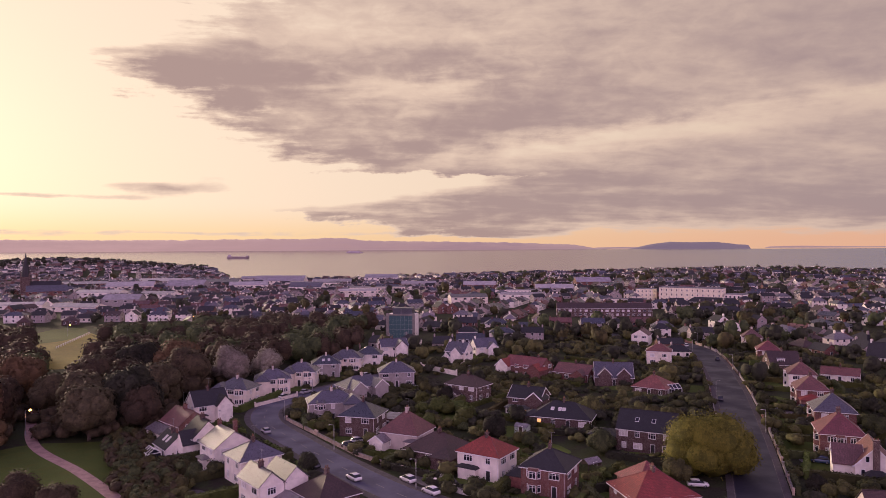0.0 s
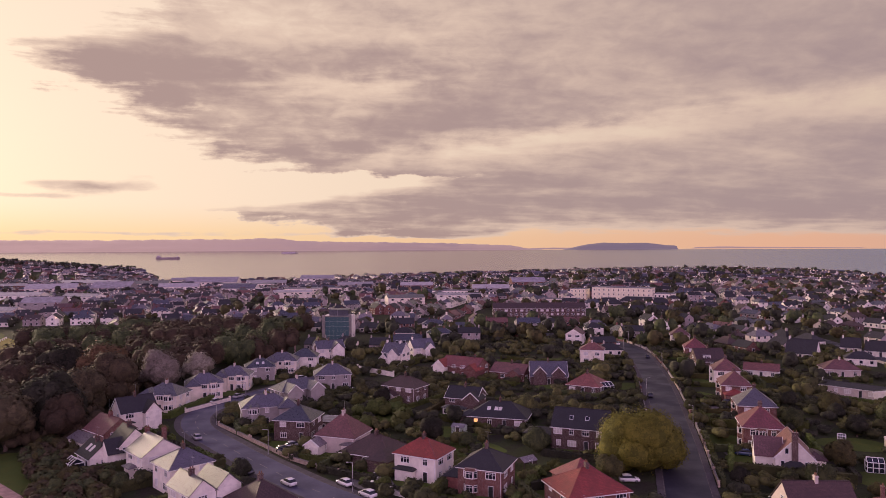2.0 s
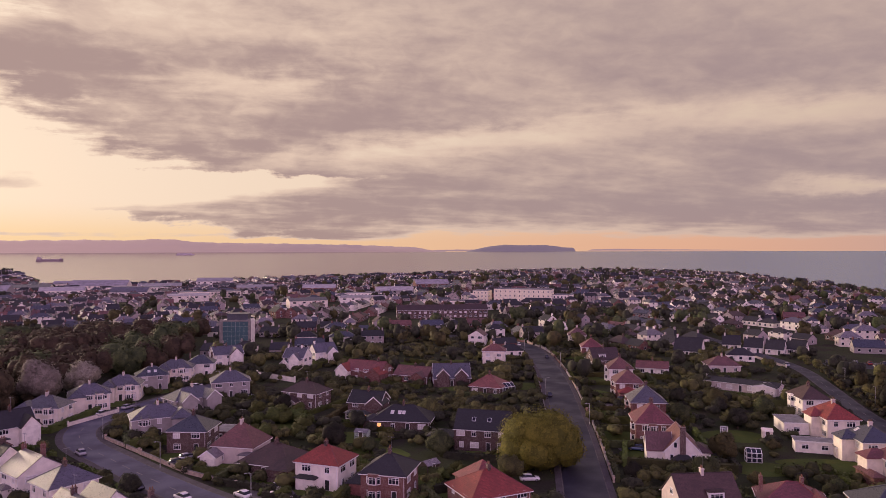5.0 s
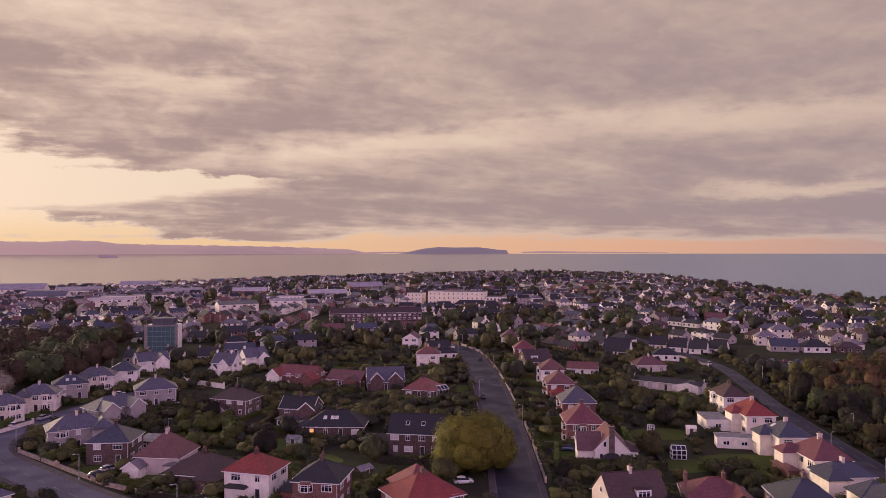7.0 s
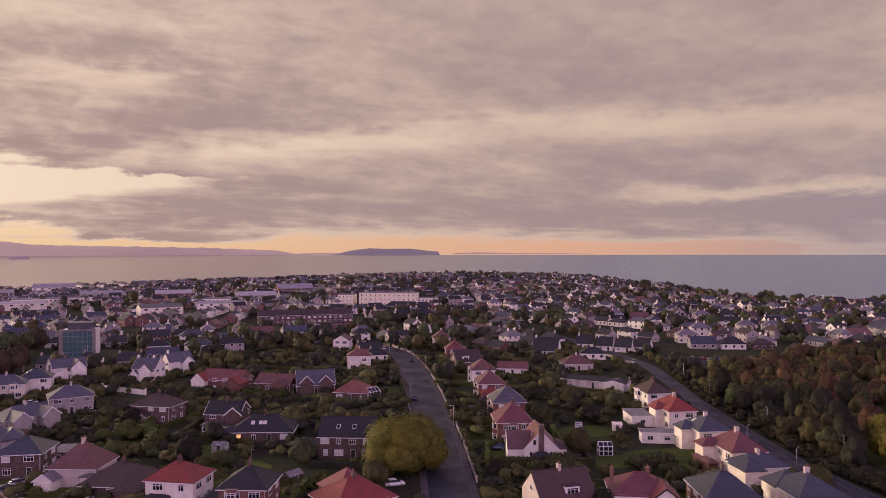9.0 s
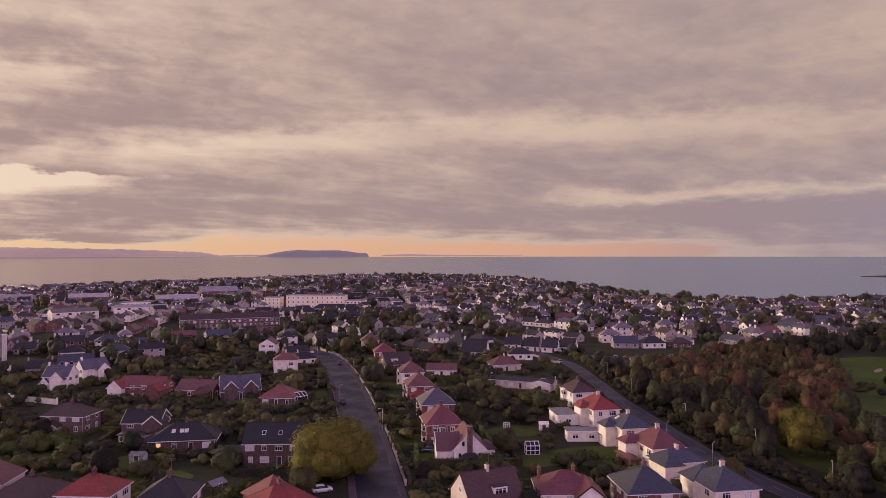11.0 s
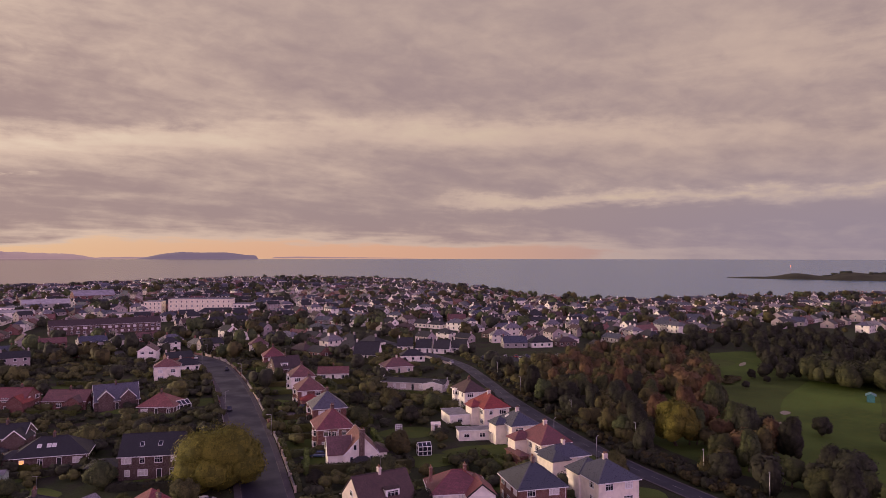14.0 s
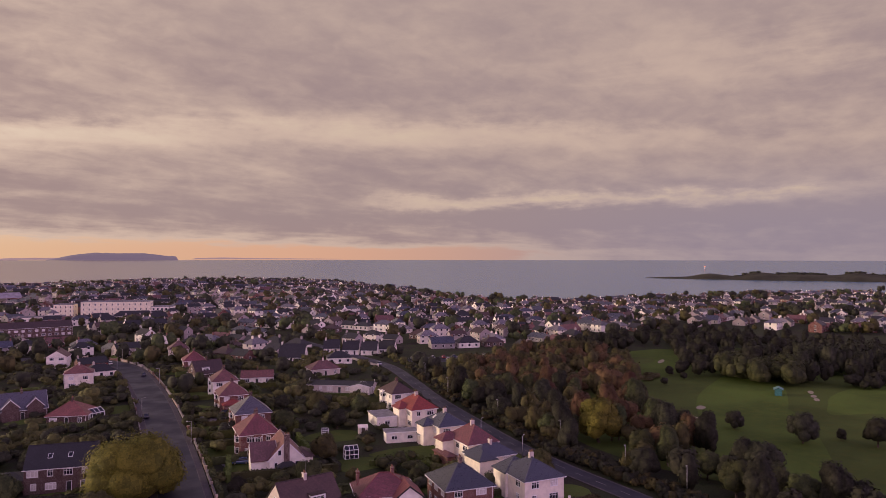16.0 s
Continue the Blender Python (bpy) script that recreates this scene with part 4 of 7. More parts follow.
def hedge(x0, y0, x1, y1, tall=1.5, thick=0.9, leaf=None, label="clipped green garden hedge between the plots"):
    leaf = leaf or HEDGE_LEAF
    n = math.hypot(x1 - x0, y1 - y0)
    rng = np.random.default_rng(int(abs(x0 * 7 + y1 * 3)))
    g = Geo()
    g.box(-n / 2, -thick / 2 + 0.08, -0.1, n / 2, thick / 2 - 0.08, tall - 0.1)
    count = int(n * 16)
    side = rng.integers(0, 3, count)
    c = np.stack([rng.uniform(-n / 2, n / 2, count), np.where(side == 0, rng.uniform(-thick / 2, thick / 2, count), np.where(side == 1, -thick / 2, thick / 2) + rng.normal(size=count) * 0.05),
                  np.where(side == 0, tall + rng.normal(size=count) * 0.07, rng.uniform(0, tall, count))], 1)
    for p in c:
        a = Vector(rng.normal(size=3)).normalized() * 0.26
        b = a.orthogonal().normalized() * 0.2
        q = Vector(p)
        g.face((q - a, q - b, q + a, q + b))
    ob = new("hedge", g.mesh("hedge", [leaf]))
    ob.matrix_basis = pose((x0 + x1) / 2, (y0 + y1) / 2, ground_z((x0 + x1) / 2, (y0 + y1) / 2), 0, 0, math.degrees(math.atan2(y1 - y0, x1 - x0)))
    return tagged(ob, label, "hedge", "garden hedges")


def garden_wall(x0, y0, x1, y1, tall=0.9, mat=None, label="low rendered garden wall with coping", piers=0):
    n = math.hypot(x1 - x0, y1 - y0)
    ob = root("garden_wall", (x0 + x1) / 2, (y0 + y1) / 2, math.degrees(math.atan2(y1 - y0, x1 - x0)), label, "garden wall", "garden walls")
    g = Geo()
    g.box(-n / 2, -0.11, -0.2, n / 2, 0.11, tall)
    part("wall", g.mesh("wall", [mat or GARDEN_WALL]), ob)
    g = Geo()
    g.box(-n / 2 - 0.04, -0.16, tall, n / 2 + 0.04, 0.16, tall + 0.08)
    part("coping", g.mesh("coping", [CONCRETE]), ob)
    for k in range(piers):
        g = Geo()
        u = -n / 2 + n * k / max(1, piers - 1)
        g.box(u - 0.22, -0.22, -0.2, u + 0.22, 0.22, tall + 0.35)
        g.box(u - 0.27, -0.27, tall + 0.35, u + 0.27, 0.27, tall + 0.45)
        part("pier", g.mesh("pier", [mat or GARDEN_WALL]), ob)
    return ob


# ---- vehicles and street furniture ----
CAR_MESH = {}


def car_paint(name, c):
    return material(name, lambda s, p: (s.put(p.inputs["Base Color"], c), s.put(p.inputs["Roughness"], 0.25), s.put(p.inputs["Coat Weight"], 0.6)))


CAR_COLOURS = {"white": car_paint("white_car_paint", (0.72, 0.70, 0.68)), "silver": car_paint("silver_car_paint", (0.34, 0.33, 0.35)), "dark": car_paint("dark_car_paint", (0.03, 0.03, 0.04)), "blue": car_paint("blue_car_paint", (0.05, 0.08, 0.16)), "red": car_paint("red_car_paint", (0.22, 0.02, 0.02))}
HEADLIGHT = plain("headlight_glass", (0.6, 0.6, 0.6), 0.1)


def loft(rows):
    """Cross sections along x: half width at the sill, half width at the top, low and high z; rounded over the shoulders."""
    g = Geo()
    rings = []
    for x, wb, wt, z0, z1 in rows:
        m = z1 - 0.12 * (z1 - z0)
        rings.append([(x, -wb, z0), (x, -wb * 1.02, (z0 + z1) / 2), (x, -wt, m), (x, -wt * 0.88, z1), (x, wt * 0.88, z1), (x, wt, m), (x, wb * 1.02, (z0 + z1) / 2), (x, wb, z0)])
    n = 8
    g.v = [p for r in rings for p in r]
    for i in range(len(rings) - 1):
        for j in range(n):
            g.f.append((i * n + j, (i + 1) * n + j, (i + 1) * n + (j + 1) % n, i * n + (j + 1) % n))
    g.f += [tuple(range(n)), tuple(range(len(g.v) - 1, len(g.v) - n - 1, -1))]
    g.s = [0] * len(g.f)
    return g


def car(x, y, rz, colour="white", scale=1.0, label=""):
    if colour not in CAR_MESH:
        paint = CAR_COLOURS[colour]
        body = loft([(-2.1, 0.72, 0.70, 0.35, 0.72), (-1.95, 0.82, 0.80, 0.25, 0.92), (-1.0, 0.86, 0.82, 0.2, 0.95), (0.6, 0.86, 0.82, 0.2, 0.95), (1.5, 0.84, 0.78, 0.2, 0.86), (1.98, 0.76, 0.68, 0.28, 0.68), (2.1, 0.66, 0.6, 0.35, 0.58)]).mesh("body", [paint], True)
        glass = loft([(-1.85, 0.72, 0.66, 0.9, 0.98), (-1.35, 0.76, 0.62, 0.9, 1.36), (-0.2, 0.77, 0.63, 0.9, 1.43), (0.35, 0.77, 0.60, 0.9, 1.36), (1.15, 0.74, 0.66, 0.84, 0.92)]).mesh("glazing", [GLASS], True)
        top = loft([(-1.38, 0.60, 0.55, 1.36, 1.42), (-0.3, 0.62, 0.58, 1.41, 1.48), (0.35, 0.60, 0.54, 1.35, 1.42)]).mesh("roof", [paint], True)
        w = Geo()
        w.tube((0, -0.1, 0), (0, 0.1, 0), 0.31, 0.31, 14)
        w.tube((0, -0.11, 0), (0, 0.11, 0), 0.18, 0.18, 10, 1)
        lamp = Geo()
        lamp.box(-0.05, -0.16, -0.07, 0.05, 0.16, 0.07)
        CAR_MESH[colour] = (body, glass, top, w.mesh("wheel", [TYRE, STEEL]), lamp.mesh("headlight", [HEADLIGHT]))
    body, glass, top, wheel, lamp = CAR_MESH[colour]
    ob = root("car", x, y, rz, label or f"parked {colour} hatchback car on the street", "car", "parked cars", z=ground_z(x, y) + 0.13)
    ob.scale = (scale, scale, scale)
    part("body", body, ob)
    part("glazing", glass, ob)
    part("roof", top, ob)
    for sx in (-1.25, 1.28):
        for sy in (-0.76, 0.76):
            part("wheel", wheel, ob, at=pose(sx, sy, 0.31))
    for sy in (-0.52, 0.52):
        part("headlight", lamp, ob, at=pose(2.0, sy, 0.62))
    return ob


def street_lamp(x, y, rz, tall=6.5, lit=False, name="street_lamp"):
    ob = root(name, x, y, rz, "lit street lamp with a warm glow" if lit else "slim grey steel street lamp beside the road", "street lamp", "street lamps")
    g = Geo()
    g.tube((0, 0, -0.2), (0, 0, tall), 0.09, 0.06, 8)
    g.tube((0, 0, -0.1), (0, 0, 1.1), 0.13, 0.12, 8)
    part("pole", g.mesh("pole", [STEEL], True), ob)
    g = Geo()
    g.tube((0, 0, tall - 0.05), (0.9, 0, tall + 0.15), 0.05, 0.04, 6)
    part("arm", g.mesh("arm", [STEEL]), ob)
    g = loft([(0.8, 0.06, 0.05, tall + 0.07, tall + 0.17), (0.95, 0.12, 0.09, tall + 0.05, tall + 0.21), (1.3, 0.10, 0.08, tall + 0.07, tall + 0.19)])
    part("lantern", g.mesh("lantern", [LAMP_GLOW if lit else STEEL]), ob)
    if lit:
        g = Geo()
        g.tube((1.05, 0, tall - 0.35), (1.05, 0, tall - 0.05), 0.12, 0.32, 10)
        g.tube((1.05, 0, tall - 0.05), (1.05, 0, tall + 0.12), 0.32, 0.15, 10)
        part("globe", g.mesh("globe", [LAMP_GLOW]), ob)
    return ob

# ---- the near houses ----
w0 = house(-21.5, 128.0, -50, 9.0, 8.5, 3.6, "hip", BRICK_DARK, BROWN_TILE, "brick house with a brown tiled hipped roof", pitch=36)
wing(w0, -3.0, -5.6, 0, 6.0, 4.2, 2.8, 20, "gable", WHITE, SLATE_PALE)
w1 = house(-34.0, 130.0, -50, 9.0, 4.8, 5.2, "gable", WHITE, SLATE, "white house with twin grey slate roofs", pitch=42)
w2 = house(-39.9, 146.2, 40, 9.0, 8.0, 5.2, "hip", WHITE, SLATE, "white two-storey house with a hipped slate roof")
w3 = house(-48.4, 155.9, -50, 8.7, 8.8, 5.0, "gable", WHITE, SLATE_PALE, "white house with a pale slate gable roof", pitch=34, chimneys=((-4.0, 0.0), (-1.0, 2.4)), chim=BRICK)
w4 = house(-56.3, 163.3, -50, 7.2, 7.0, 5.0, "gable", WHITE, SLATE_DARK, "white gabled house with a dark slate roof", pitch=43)
wing(w4, 1.4, -3.6, 90, 4.6, 4.4, 4.0, 48, "gable", WHITE, SLATE_DARK)
w5 = house(-62.8, 162.4, -50, 8.0, 6.0, 2.8, "gable", WHITE, SLATE_DARK, "low white house with two roof lights", pitch=40)
w6 = house(-65.4, 177.0, -44, 10.0, 8.0, 4.6, "gable", BRICK, ROSE_TILE, "brick house with a faded red tiled roof", chim=BRICK, pitch=36)
# added wing: its pale roof stands for sky reflected on w6's left slope
wing(w6, -1.0, -5.4, 0, 8.0, 4.6, 3.2, 26, "gable", WHITE, SLATE_PALE)
w7 = house(-66.2, 196.0, 38, 9.6, 7.4, 5.0, "gable", WHITE, SLATE_DARK, "half-timbered white house with a dark roof", trim=PAINT, pitch=42)
w8 = house(-64.0, 217.5, -15, 11.0, 8.0, 5.1, "hip", CREAM, SLATE, "cream house with a hipped slate roof and bay window")
w9 = house(-57.0, 233.5, 16, 11.0, 8.0, 5.1, "hip", CREAM, SLATE, "cream house with a hipped slate roof beside the bend")
w10 = house(-50.1, 247.1, -2, 11.0, 8.0, 5.1, "hip", CREAM, SLATE, "cream semi-detached house with slate roof")
w11 = house(-44.2, 263.2, 12, 10.0, 8.0, 5.1, "hip", GREY_WALL, SLATE_BLUE, "grey house with a blue slate roof and roof lights")
w12 = house(-38.0, 276.8, -2, 12.0, 8.0, 5.1, "hip", CREAM, SLATE, "cream house with bay windows and slate roof")
w13 = house(-30.2, 286.0, -2, 10.0, 8.0, 5.1, "hip", WHITE, SLATE_BLUE, "white house with tall chimneys", chimneys=((-4.0, 0.0), (4.0, 0.0)))
w14 = house(-22.5, 307.9, 19, 12.0, 9.0, 5.2, "gable", WHITE, SLATE, "half-timbered white house with tall chimneys", chimneys=((-4.5, 0.0), (0.0, 0.0)), trim=PAINT)
c1 = house(-31.8, 198.1, 15, 13.0, 8.0, 5.1, "hip", GREY_WALL, SLATE, "grey roughcast semi-detached house with a bay")
c2 = house(-20.9, 182.0, -15, 9.5, 9.0, 5.2, "hip", BRICK_DARK, SLATE_BLUE, "brown brick house with a blue slate hipped roof")
c3 = house(-26.0, 221.2, 35, 14.0, 8.0, 5.1, "hip", GREY_WALL, SLATE, "grey house with two white-edged front gables")
c4 = house(-16.6, 245.4, 7, 12.0, 9.0, 5.1, "hip", GREY_WALL, SLATE, "grey roughcast house with hipped slate roof")
c5 = house(-8.9, 170.2, -25, 10.0, 9.0, 4.0, "hip", PEBBLE, ROSE_TILE, "house with a large faded red hipped roof", pitch=42)
c6 = house(-1.0, 158.7, -32, 12.6, 10.0, 2.8, "hip", BRICK_DARK, BROWN_TILE, "brown-roofed brick bungalow with white gutters", wins=3)
c7 = house(9.1, 147.9, -33, 9.8, 8.0, 5.3, "hip", WHITE, RED_TILE, "white rendered house with a red hipped roof")
c8 = house(21.0, 138.5, -27, 9.0, 9.0, 5.3, "hip", BRICK, SLATE_DARK, "red brick house with a dark hipped roof")
c9 = house(48.7, 166.3, -27, 13.3, 9.0, 5.2, "gable", BRICK_DARK, SLATE_DARK, "brown brick house with a dark roof and roof lights", pitch=38, sides="front back", wins=4, curtains=True, chimneys=())
c10 = house(32.6, 189.6, -21, 15.7, 10.0, 2.8, "hip", BRICK_DARK, SLATE_DARK, "dark-roofed brick bungalow with a lamplit window", lit=("front",), wins=4)
c11 = house(24.8, 203.9, -27, 9.9, 8.0, 4.8, "gable", BRICK_DARK, SLATE_DARK, "brick house with a dark slate roof and white gable edge", trim=PAINT)
c12 = house(7.8, 222.0, -36, 12.0, 8.0, 4.9, "hip", BRICK_DARK, BROWN_TILE, "dark brick house with a gabled porch")
c13 = house(31.4, 261.0, -38, 16.0, 9.0, 4.2, "gable", BRICK, RED_TILE, "long red-roofed brick house", chimneys=((4.5, 0.0),))
c14 = house(48.0, 254.0, -37, 13.6, 8.5, 2.8, "gable", BRICK, ROSE_TILE, "red-roofed brick bungalow with white windows")
c15 = house(59.4, 245.4, -9, 13.0, 9.4, 3.0, "gable", BRICK_DARK, SLATE, "slate-roofed chalet house with white-edged dormer gables", pitch=42, trim=PAINT)
c16 = house(68.6, 228.2, -35, 10.9, 10.0, 2.8, "hip", BRICK_DARK, ORANGE_TILE, "bungalow with an orange tiled hipped roof")
c20 = house(6.5, 291.5, -28, 9.0, 8.0, 5.2, "gable", WHITE, SLATE, "white house with slate gables and a tall white chimney", chimneys=((-4.0, 0.0), (2.0, 0.0)), chim=WHITE, pitch=40, trim=PAINT)
c21 = house(17.5, 306.0, 20, 10.0, 7.5, 5.0, "gable", WHITE, SLATE, "white gabled house with a slate roof", chimneys=((-4.0, 0.0),), chim=WHITE, pitch=40)
c17 = house(87.8, 285.1, -20, 9.3, 8.0, 5.8, "hip", CREAM, ROSE_TILE, "tall cream house with a small faded red hipped roof")
c18 = house(97.3, 343.5, 63, 10.0, 8.0, 5.0, "gable", WHITE, ROSE_TILE, "white gabled house behind the orchard")
c19 = house(37.3, 125.2, 12, 12.0, 10.0, 4.6, "hip", BRICK, RED_TILE, "house with a broad red hipped roof")
e2 = house(91.4, 162.2, 70, 10.0, 9.0, 5.4, "hip", BRICK, RED_TILE, "red brick house with a bright red hipped roof", pitch=40)
e3 = house(101.9, 183.8, 70, 10.0, 9.5, 5.4, "hip", BRICK, SLATE, "brick house with a steep slate hipped roof", pitch=38)
e4 = house(110.7, 211.5, 70, 10.0, 8.5, 5.3, "hip", BRICK, ROSE_TILE, "brick house with a faded red hipped roof", pitch=38)
e5 = house(120.5, 236.2, 70, 9.5, 8.5, 5.3, "hip", WHITE, ROSE_TILE, "white house with a faded red hipped roof", pitch=38)
e6 = house(129.6, 268.6, -4, 11.5, 9.0, 3.0, "gable", BRICK_DARK, BROWN_TILE, "dark gabled house with a white dormer", pitch=44)
e7 = house(134.1, 289.5, 70, 9.0, 8.5, 5.3, "hip", BRICK, RED_TILE, "brick house with a red hipped roof", pitch=38)
e8 = house(145.3, 330.1, 70, 9.0, 8.5, 5.3, "hip", CREAM, ROSE_TILE, "cream house with a red hipped roof", pitch=38)
e9 = house(157.2, 380.6, 70, 9.0, 8.0, 5.2, "gable", WHITE, BROWN_TILE, "white gabled house at the end of the street")
e11 = house(181.0, 286.5, -45, 12.0, 9.0, 2.4, "gable", WHITE, SLATE_DARK, "black-roofed house with white gables", pitch=50, chimneys=((-5.2, 0.0),), chim=WHITE)
for k, (x, y) in enumerate(((211, 298), (215, 287), (220.5, 279), (229.5, 276))):
    house(x, y, -38 - 6 * k, 8.0, 6.4, 2.6, "gable", WHITE, SLATE_DARK, "small white-gabled house with a black roof", pitch=50, chimneys=((-3.0, 0.0),), chim=WHITE, group="white-gabled houses")
e12 = house(169.2, 245.5, -20, 12.0, 9.0, 3.0, "hip", PEBBLE, ROSE_TILE, "low tiled house among hedges")
e13 = house(140.0, 247.0, -33, 12.0, 6.5, 2.7, "gable", WHITE, ROSE_TILE, "low outbuilding with a tiled roof")
g1 = house(87.2, 106.8, -30, 11.0, 9.0, 4.6, "hip", WHITE, RED_TILE, "white house with a red roof and tall brick chimneys", chimneys=((-5.2, -1.0), (1.5, 0.0)), chim=BRICK)
g2 = house(100.3, 99.5, -24, 9.7, 10.6, 5.0, "hip", BRICK, SLATE_BLUE, "red brick house with a blue slate hipped roof")
g3 = house(118.2, 107.6, -16, 9.6, 6.0, 5.2, "hip", CREAM, SLATE_BLUE, "cream house with a slate hipped roof")
g4 = house(113.9, 92.6, 70, 10.0, 9.0, 5.2, "hip", CREAM, SLATE_BLUE, "large cream house with a blue slate hipped roof")
g5 = house(124.1, 118.5, 73, 10.2, 7.8, 5.4, "hip", CREAM, RED_TILE, "cream house with a bright red hipped roof", pitch=38)
g6 = house(131.0, 134.9, 71, 9.8, 7.6, 5.4, "hip", CREAM, SLATE_BLUE, "cream house with slate roof and roof light")
g7 = house(139.4, 155.2, 72, 11.2, 7.8, 5.4, "hip", CREAM, RED_TILE, "cream house with a red hipped roof and side wing", pitch=36)
g8 = house(150.8, 177.4, 73, 10.4, 7.6, 5.2, "hip", WHITE, BROWN_TILE, "white house with a brown tiled roof", pitch=36)
g9 = house(73.3, 112.8, -8, 11.0, 9.0, 4.0, "gable", PEBBLE, BROWN_TILE, "house with a brown tiled roof and white dormer", pitch=42)


def roof_light(h, x, y, d, eave, pitch, w=0.9, l=1.2, glass=None):
    """A roof window lying on the slope: y is its place across the roof, minus on the front slope."""
    z = eave + (d / 2 - abs(y)) * math.tan(radians(pitch)) + 0.28
    g = Geo()
    g.box(-w / 2, -l / 2, -0.02, w / 2, l / 2, 0.07)
    ob = part("roof_light", g.mesh("roof_light", [PAINT]), h, at=pose(x, y, z, pitch if y < 0 else -pitch))
    g = Geo()
    g.box(-w / 2 + 0.08, -l / 2 + 0.08, 0.07, w / 2 - 0.08, l / 2 - 0.08, 0.09)
    part("pane", g.mesh("pane", [glass or CURTAIN]), ob)


def dormer(h, x, y, z, w, deep, high, wall, roof, kind="flat"):
    """A box dormer that looks to the front."""
    g = Geo()
    g.box(-w / 2, 0, z, w / 2, deep, z + high)
    ob = part("dormer", g.mesh("dormer", [wall]), h, at=pose(x, y, 0))
    g = Geo()
    g.box(-w / 2 - 0.15, -0.2, z + high, w / 2 + 0.15, deep + 0.1, z + high + 0.15)
    part("roof", g.mesh("roof", [roof]), ob)
    f, p = window_mesh(w - 0.5, high - 0.5, 3, GLASS, PAINT)
    win = part("window", f, ob, at=pose(0, 0, z + high / 2))
    part("pane", p, win)


def bay(h, x, y, storeys, wall, roof, w=2.6, deep=0.9, rz=0, cap=True):
    """A canted bay window."""
    top = 2.7 * storeys
    g = Geo()
    p = [(-w / 2, 0), (-w / 2 + deep * 0.7, -deep), (w / 2 - deep * 0.7, -deep), (w / 2, 0)]
    pts = [(a, b, z) for z in (-0.1, top) for a, b in p]
    g.solid(pts, [(0, 1, 5, 4), (1, 2, 6, 5), (2, 3, 7, 6), (4, 5, 6, 7)])
    ob = part("bay", g.mesh("bay", [wall]), h, at=pose(x, y, 0, 0, 0, rz))
    if cap:
        g = Geo()
        q = [(-w / 2 - 0.2, 0, top), (-w / 2 + deep * 0.5, -deep - 0.2, top), (w / 2 - deep * 0.5, -deep - 0.2, top), (w / 2 + 0.2, 0, top), (-w / 4, 0, top + 0.8), (w / 4, 0, top + 0.8)]
        g.solid(q, [(0, 1, 4), (1, 2, 5, 4), (2, 3, 5), (3, 2, 1, 0)])
        part("roof", g.mesh("roof", [roof]), ob)
    for s in range(storeys):
        f, pn = window_mesh(w - deep * 1.4 - 0.1, 1.4, 2, GLASS, PAINT)
        win = part("window", f, ob, at=pose(0, -deep, 1.5 + 2.65 * s))
        part("pane", pn, win)
        f, pn = window_mesh(deep * 0.95, 1.4, 1, GLASS, PAINT)
        for sx, a in ((-1, -55), (1, 55)):
            win = part("window", f, ob, at=pose(sx * (w / 2 - deep * 0.35), -deep / 2, 1.5 + 2.65 * s, 0, 0, a))
            part("pane", pn, win)


def garage_door(h, w, d, side, u, wide=2.4, mat=None):
    g = Geo()
    g.box(-wide / 2, -0.05, 0.05, wide / 2, -0.005, 2.1)
    for k in range(1, 5):
        g.box(-wide / 2, -0.06, 2.1 * k / 5, wide / 2, -0.05, 2.1 * k / 5 + 0.03)
    part("garage_door", g.mesh("garage_door", [mat or PAINT]), h, at=side_pose(side, w, d, u, 0))


# porches, wings, bays, dormers and roof lights of the near houses
wing(c7, -2.0, -4.6, 0, 4.2, 1.3, 2.5, 28, "hip", WHITE, SLATE_DARK, name="porch")
add_window(c7, 7.9, 8, "right", 0.5, 3.6, 1.0, 1.0)
ob = wing(c8, -6.3, 0.5, 0, 3.4, 6.0, 2.5, 22, "hip", BRICK, SLATE_DARK, name="garage")
garage_door(ob, 3.4, 6.0, "front", 0, 2.5, plain("faded_red_paint", (0.22, 0.08, 0.07), 0.6))
bay(c8, -1.8, -4.5, 2, BRICK, SLATE_DARK, 2.8, cap=False)
ob = wing(c9, -10.2, 0.5, 0, 7.0, 6.0, 2.5, 18, "hip", BRICK_DARK, SLATE_DARK, name="garage")
for u in (-2.2, 0.4):
    garage_door(ob, 7.0, 6.0, "front", u, 2.2)
for x in (-2.2, 1.6):
    roof_light(c9, x, -2.4, 9, 5.2, 38, glass=GLASS)
for x in (-2.6, -0.6, 0.5):
    roof_light(c10, x, -2.6, 10, 2.8, 32)
wing(c10, -8.0, -2.0, 0, 4.5, 5.0, 2.6, 25, "hip", BRICK_DARK, SLATE_DARK)
ob = wing(c11, -1.2, -5.6, 0, 6.5, 3.2, 2.5, 12, "hip", GREY_WALL, SLATE_BLUE, name="sun_room")
add_window(ob, 6.5, 3.2, "front", -1.7, 1.5, 2.6, 1.3, 3)
add_window(ob, 6.5, 3.2, "front", 1.7, 1.5, 2.6, 1.3, 3, LIT)
wing(c11, 3.4, -2.5, 90, 6.0, 4.5, 4.8, 40, "gable", BRICK_DARK, SLATE_DARK, PAINT)
ob = wing(c12, -2.5, -5.2, 90, 3.0, 4.6, 2.4, 30, "gable", PEBBLE, BROWN_TILE, PAINT, "porch")
wing(c13, -7.2, -3.0, 90, 8.0, 5.0, 4.0, 42, "gable", WHITE, RED_TILE, PAINT)
wing(c13, 6.2, -4.0, 90, 6.0, 5.0, 3.6, 38, "gable", BRICK, RED_TILE)
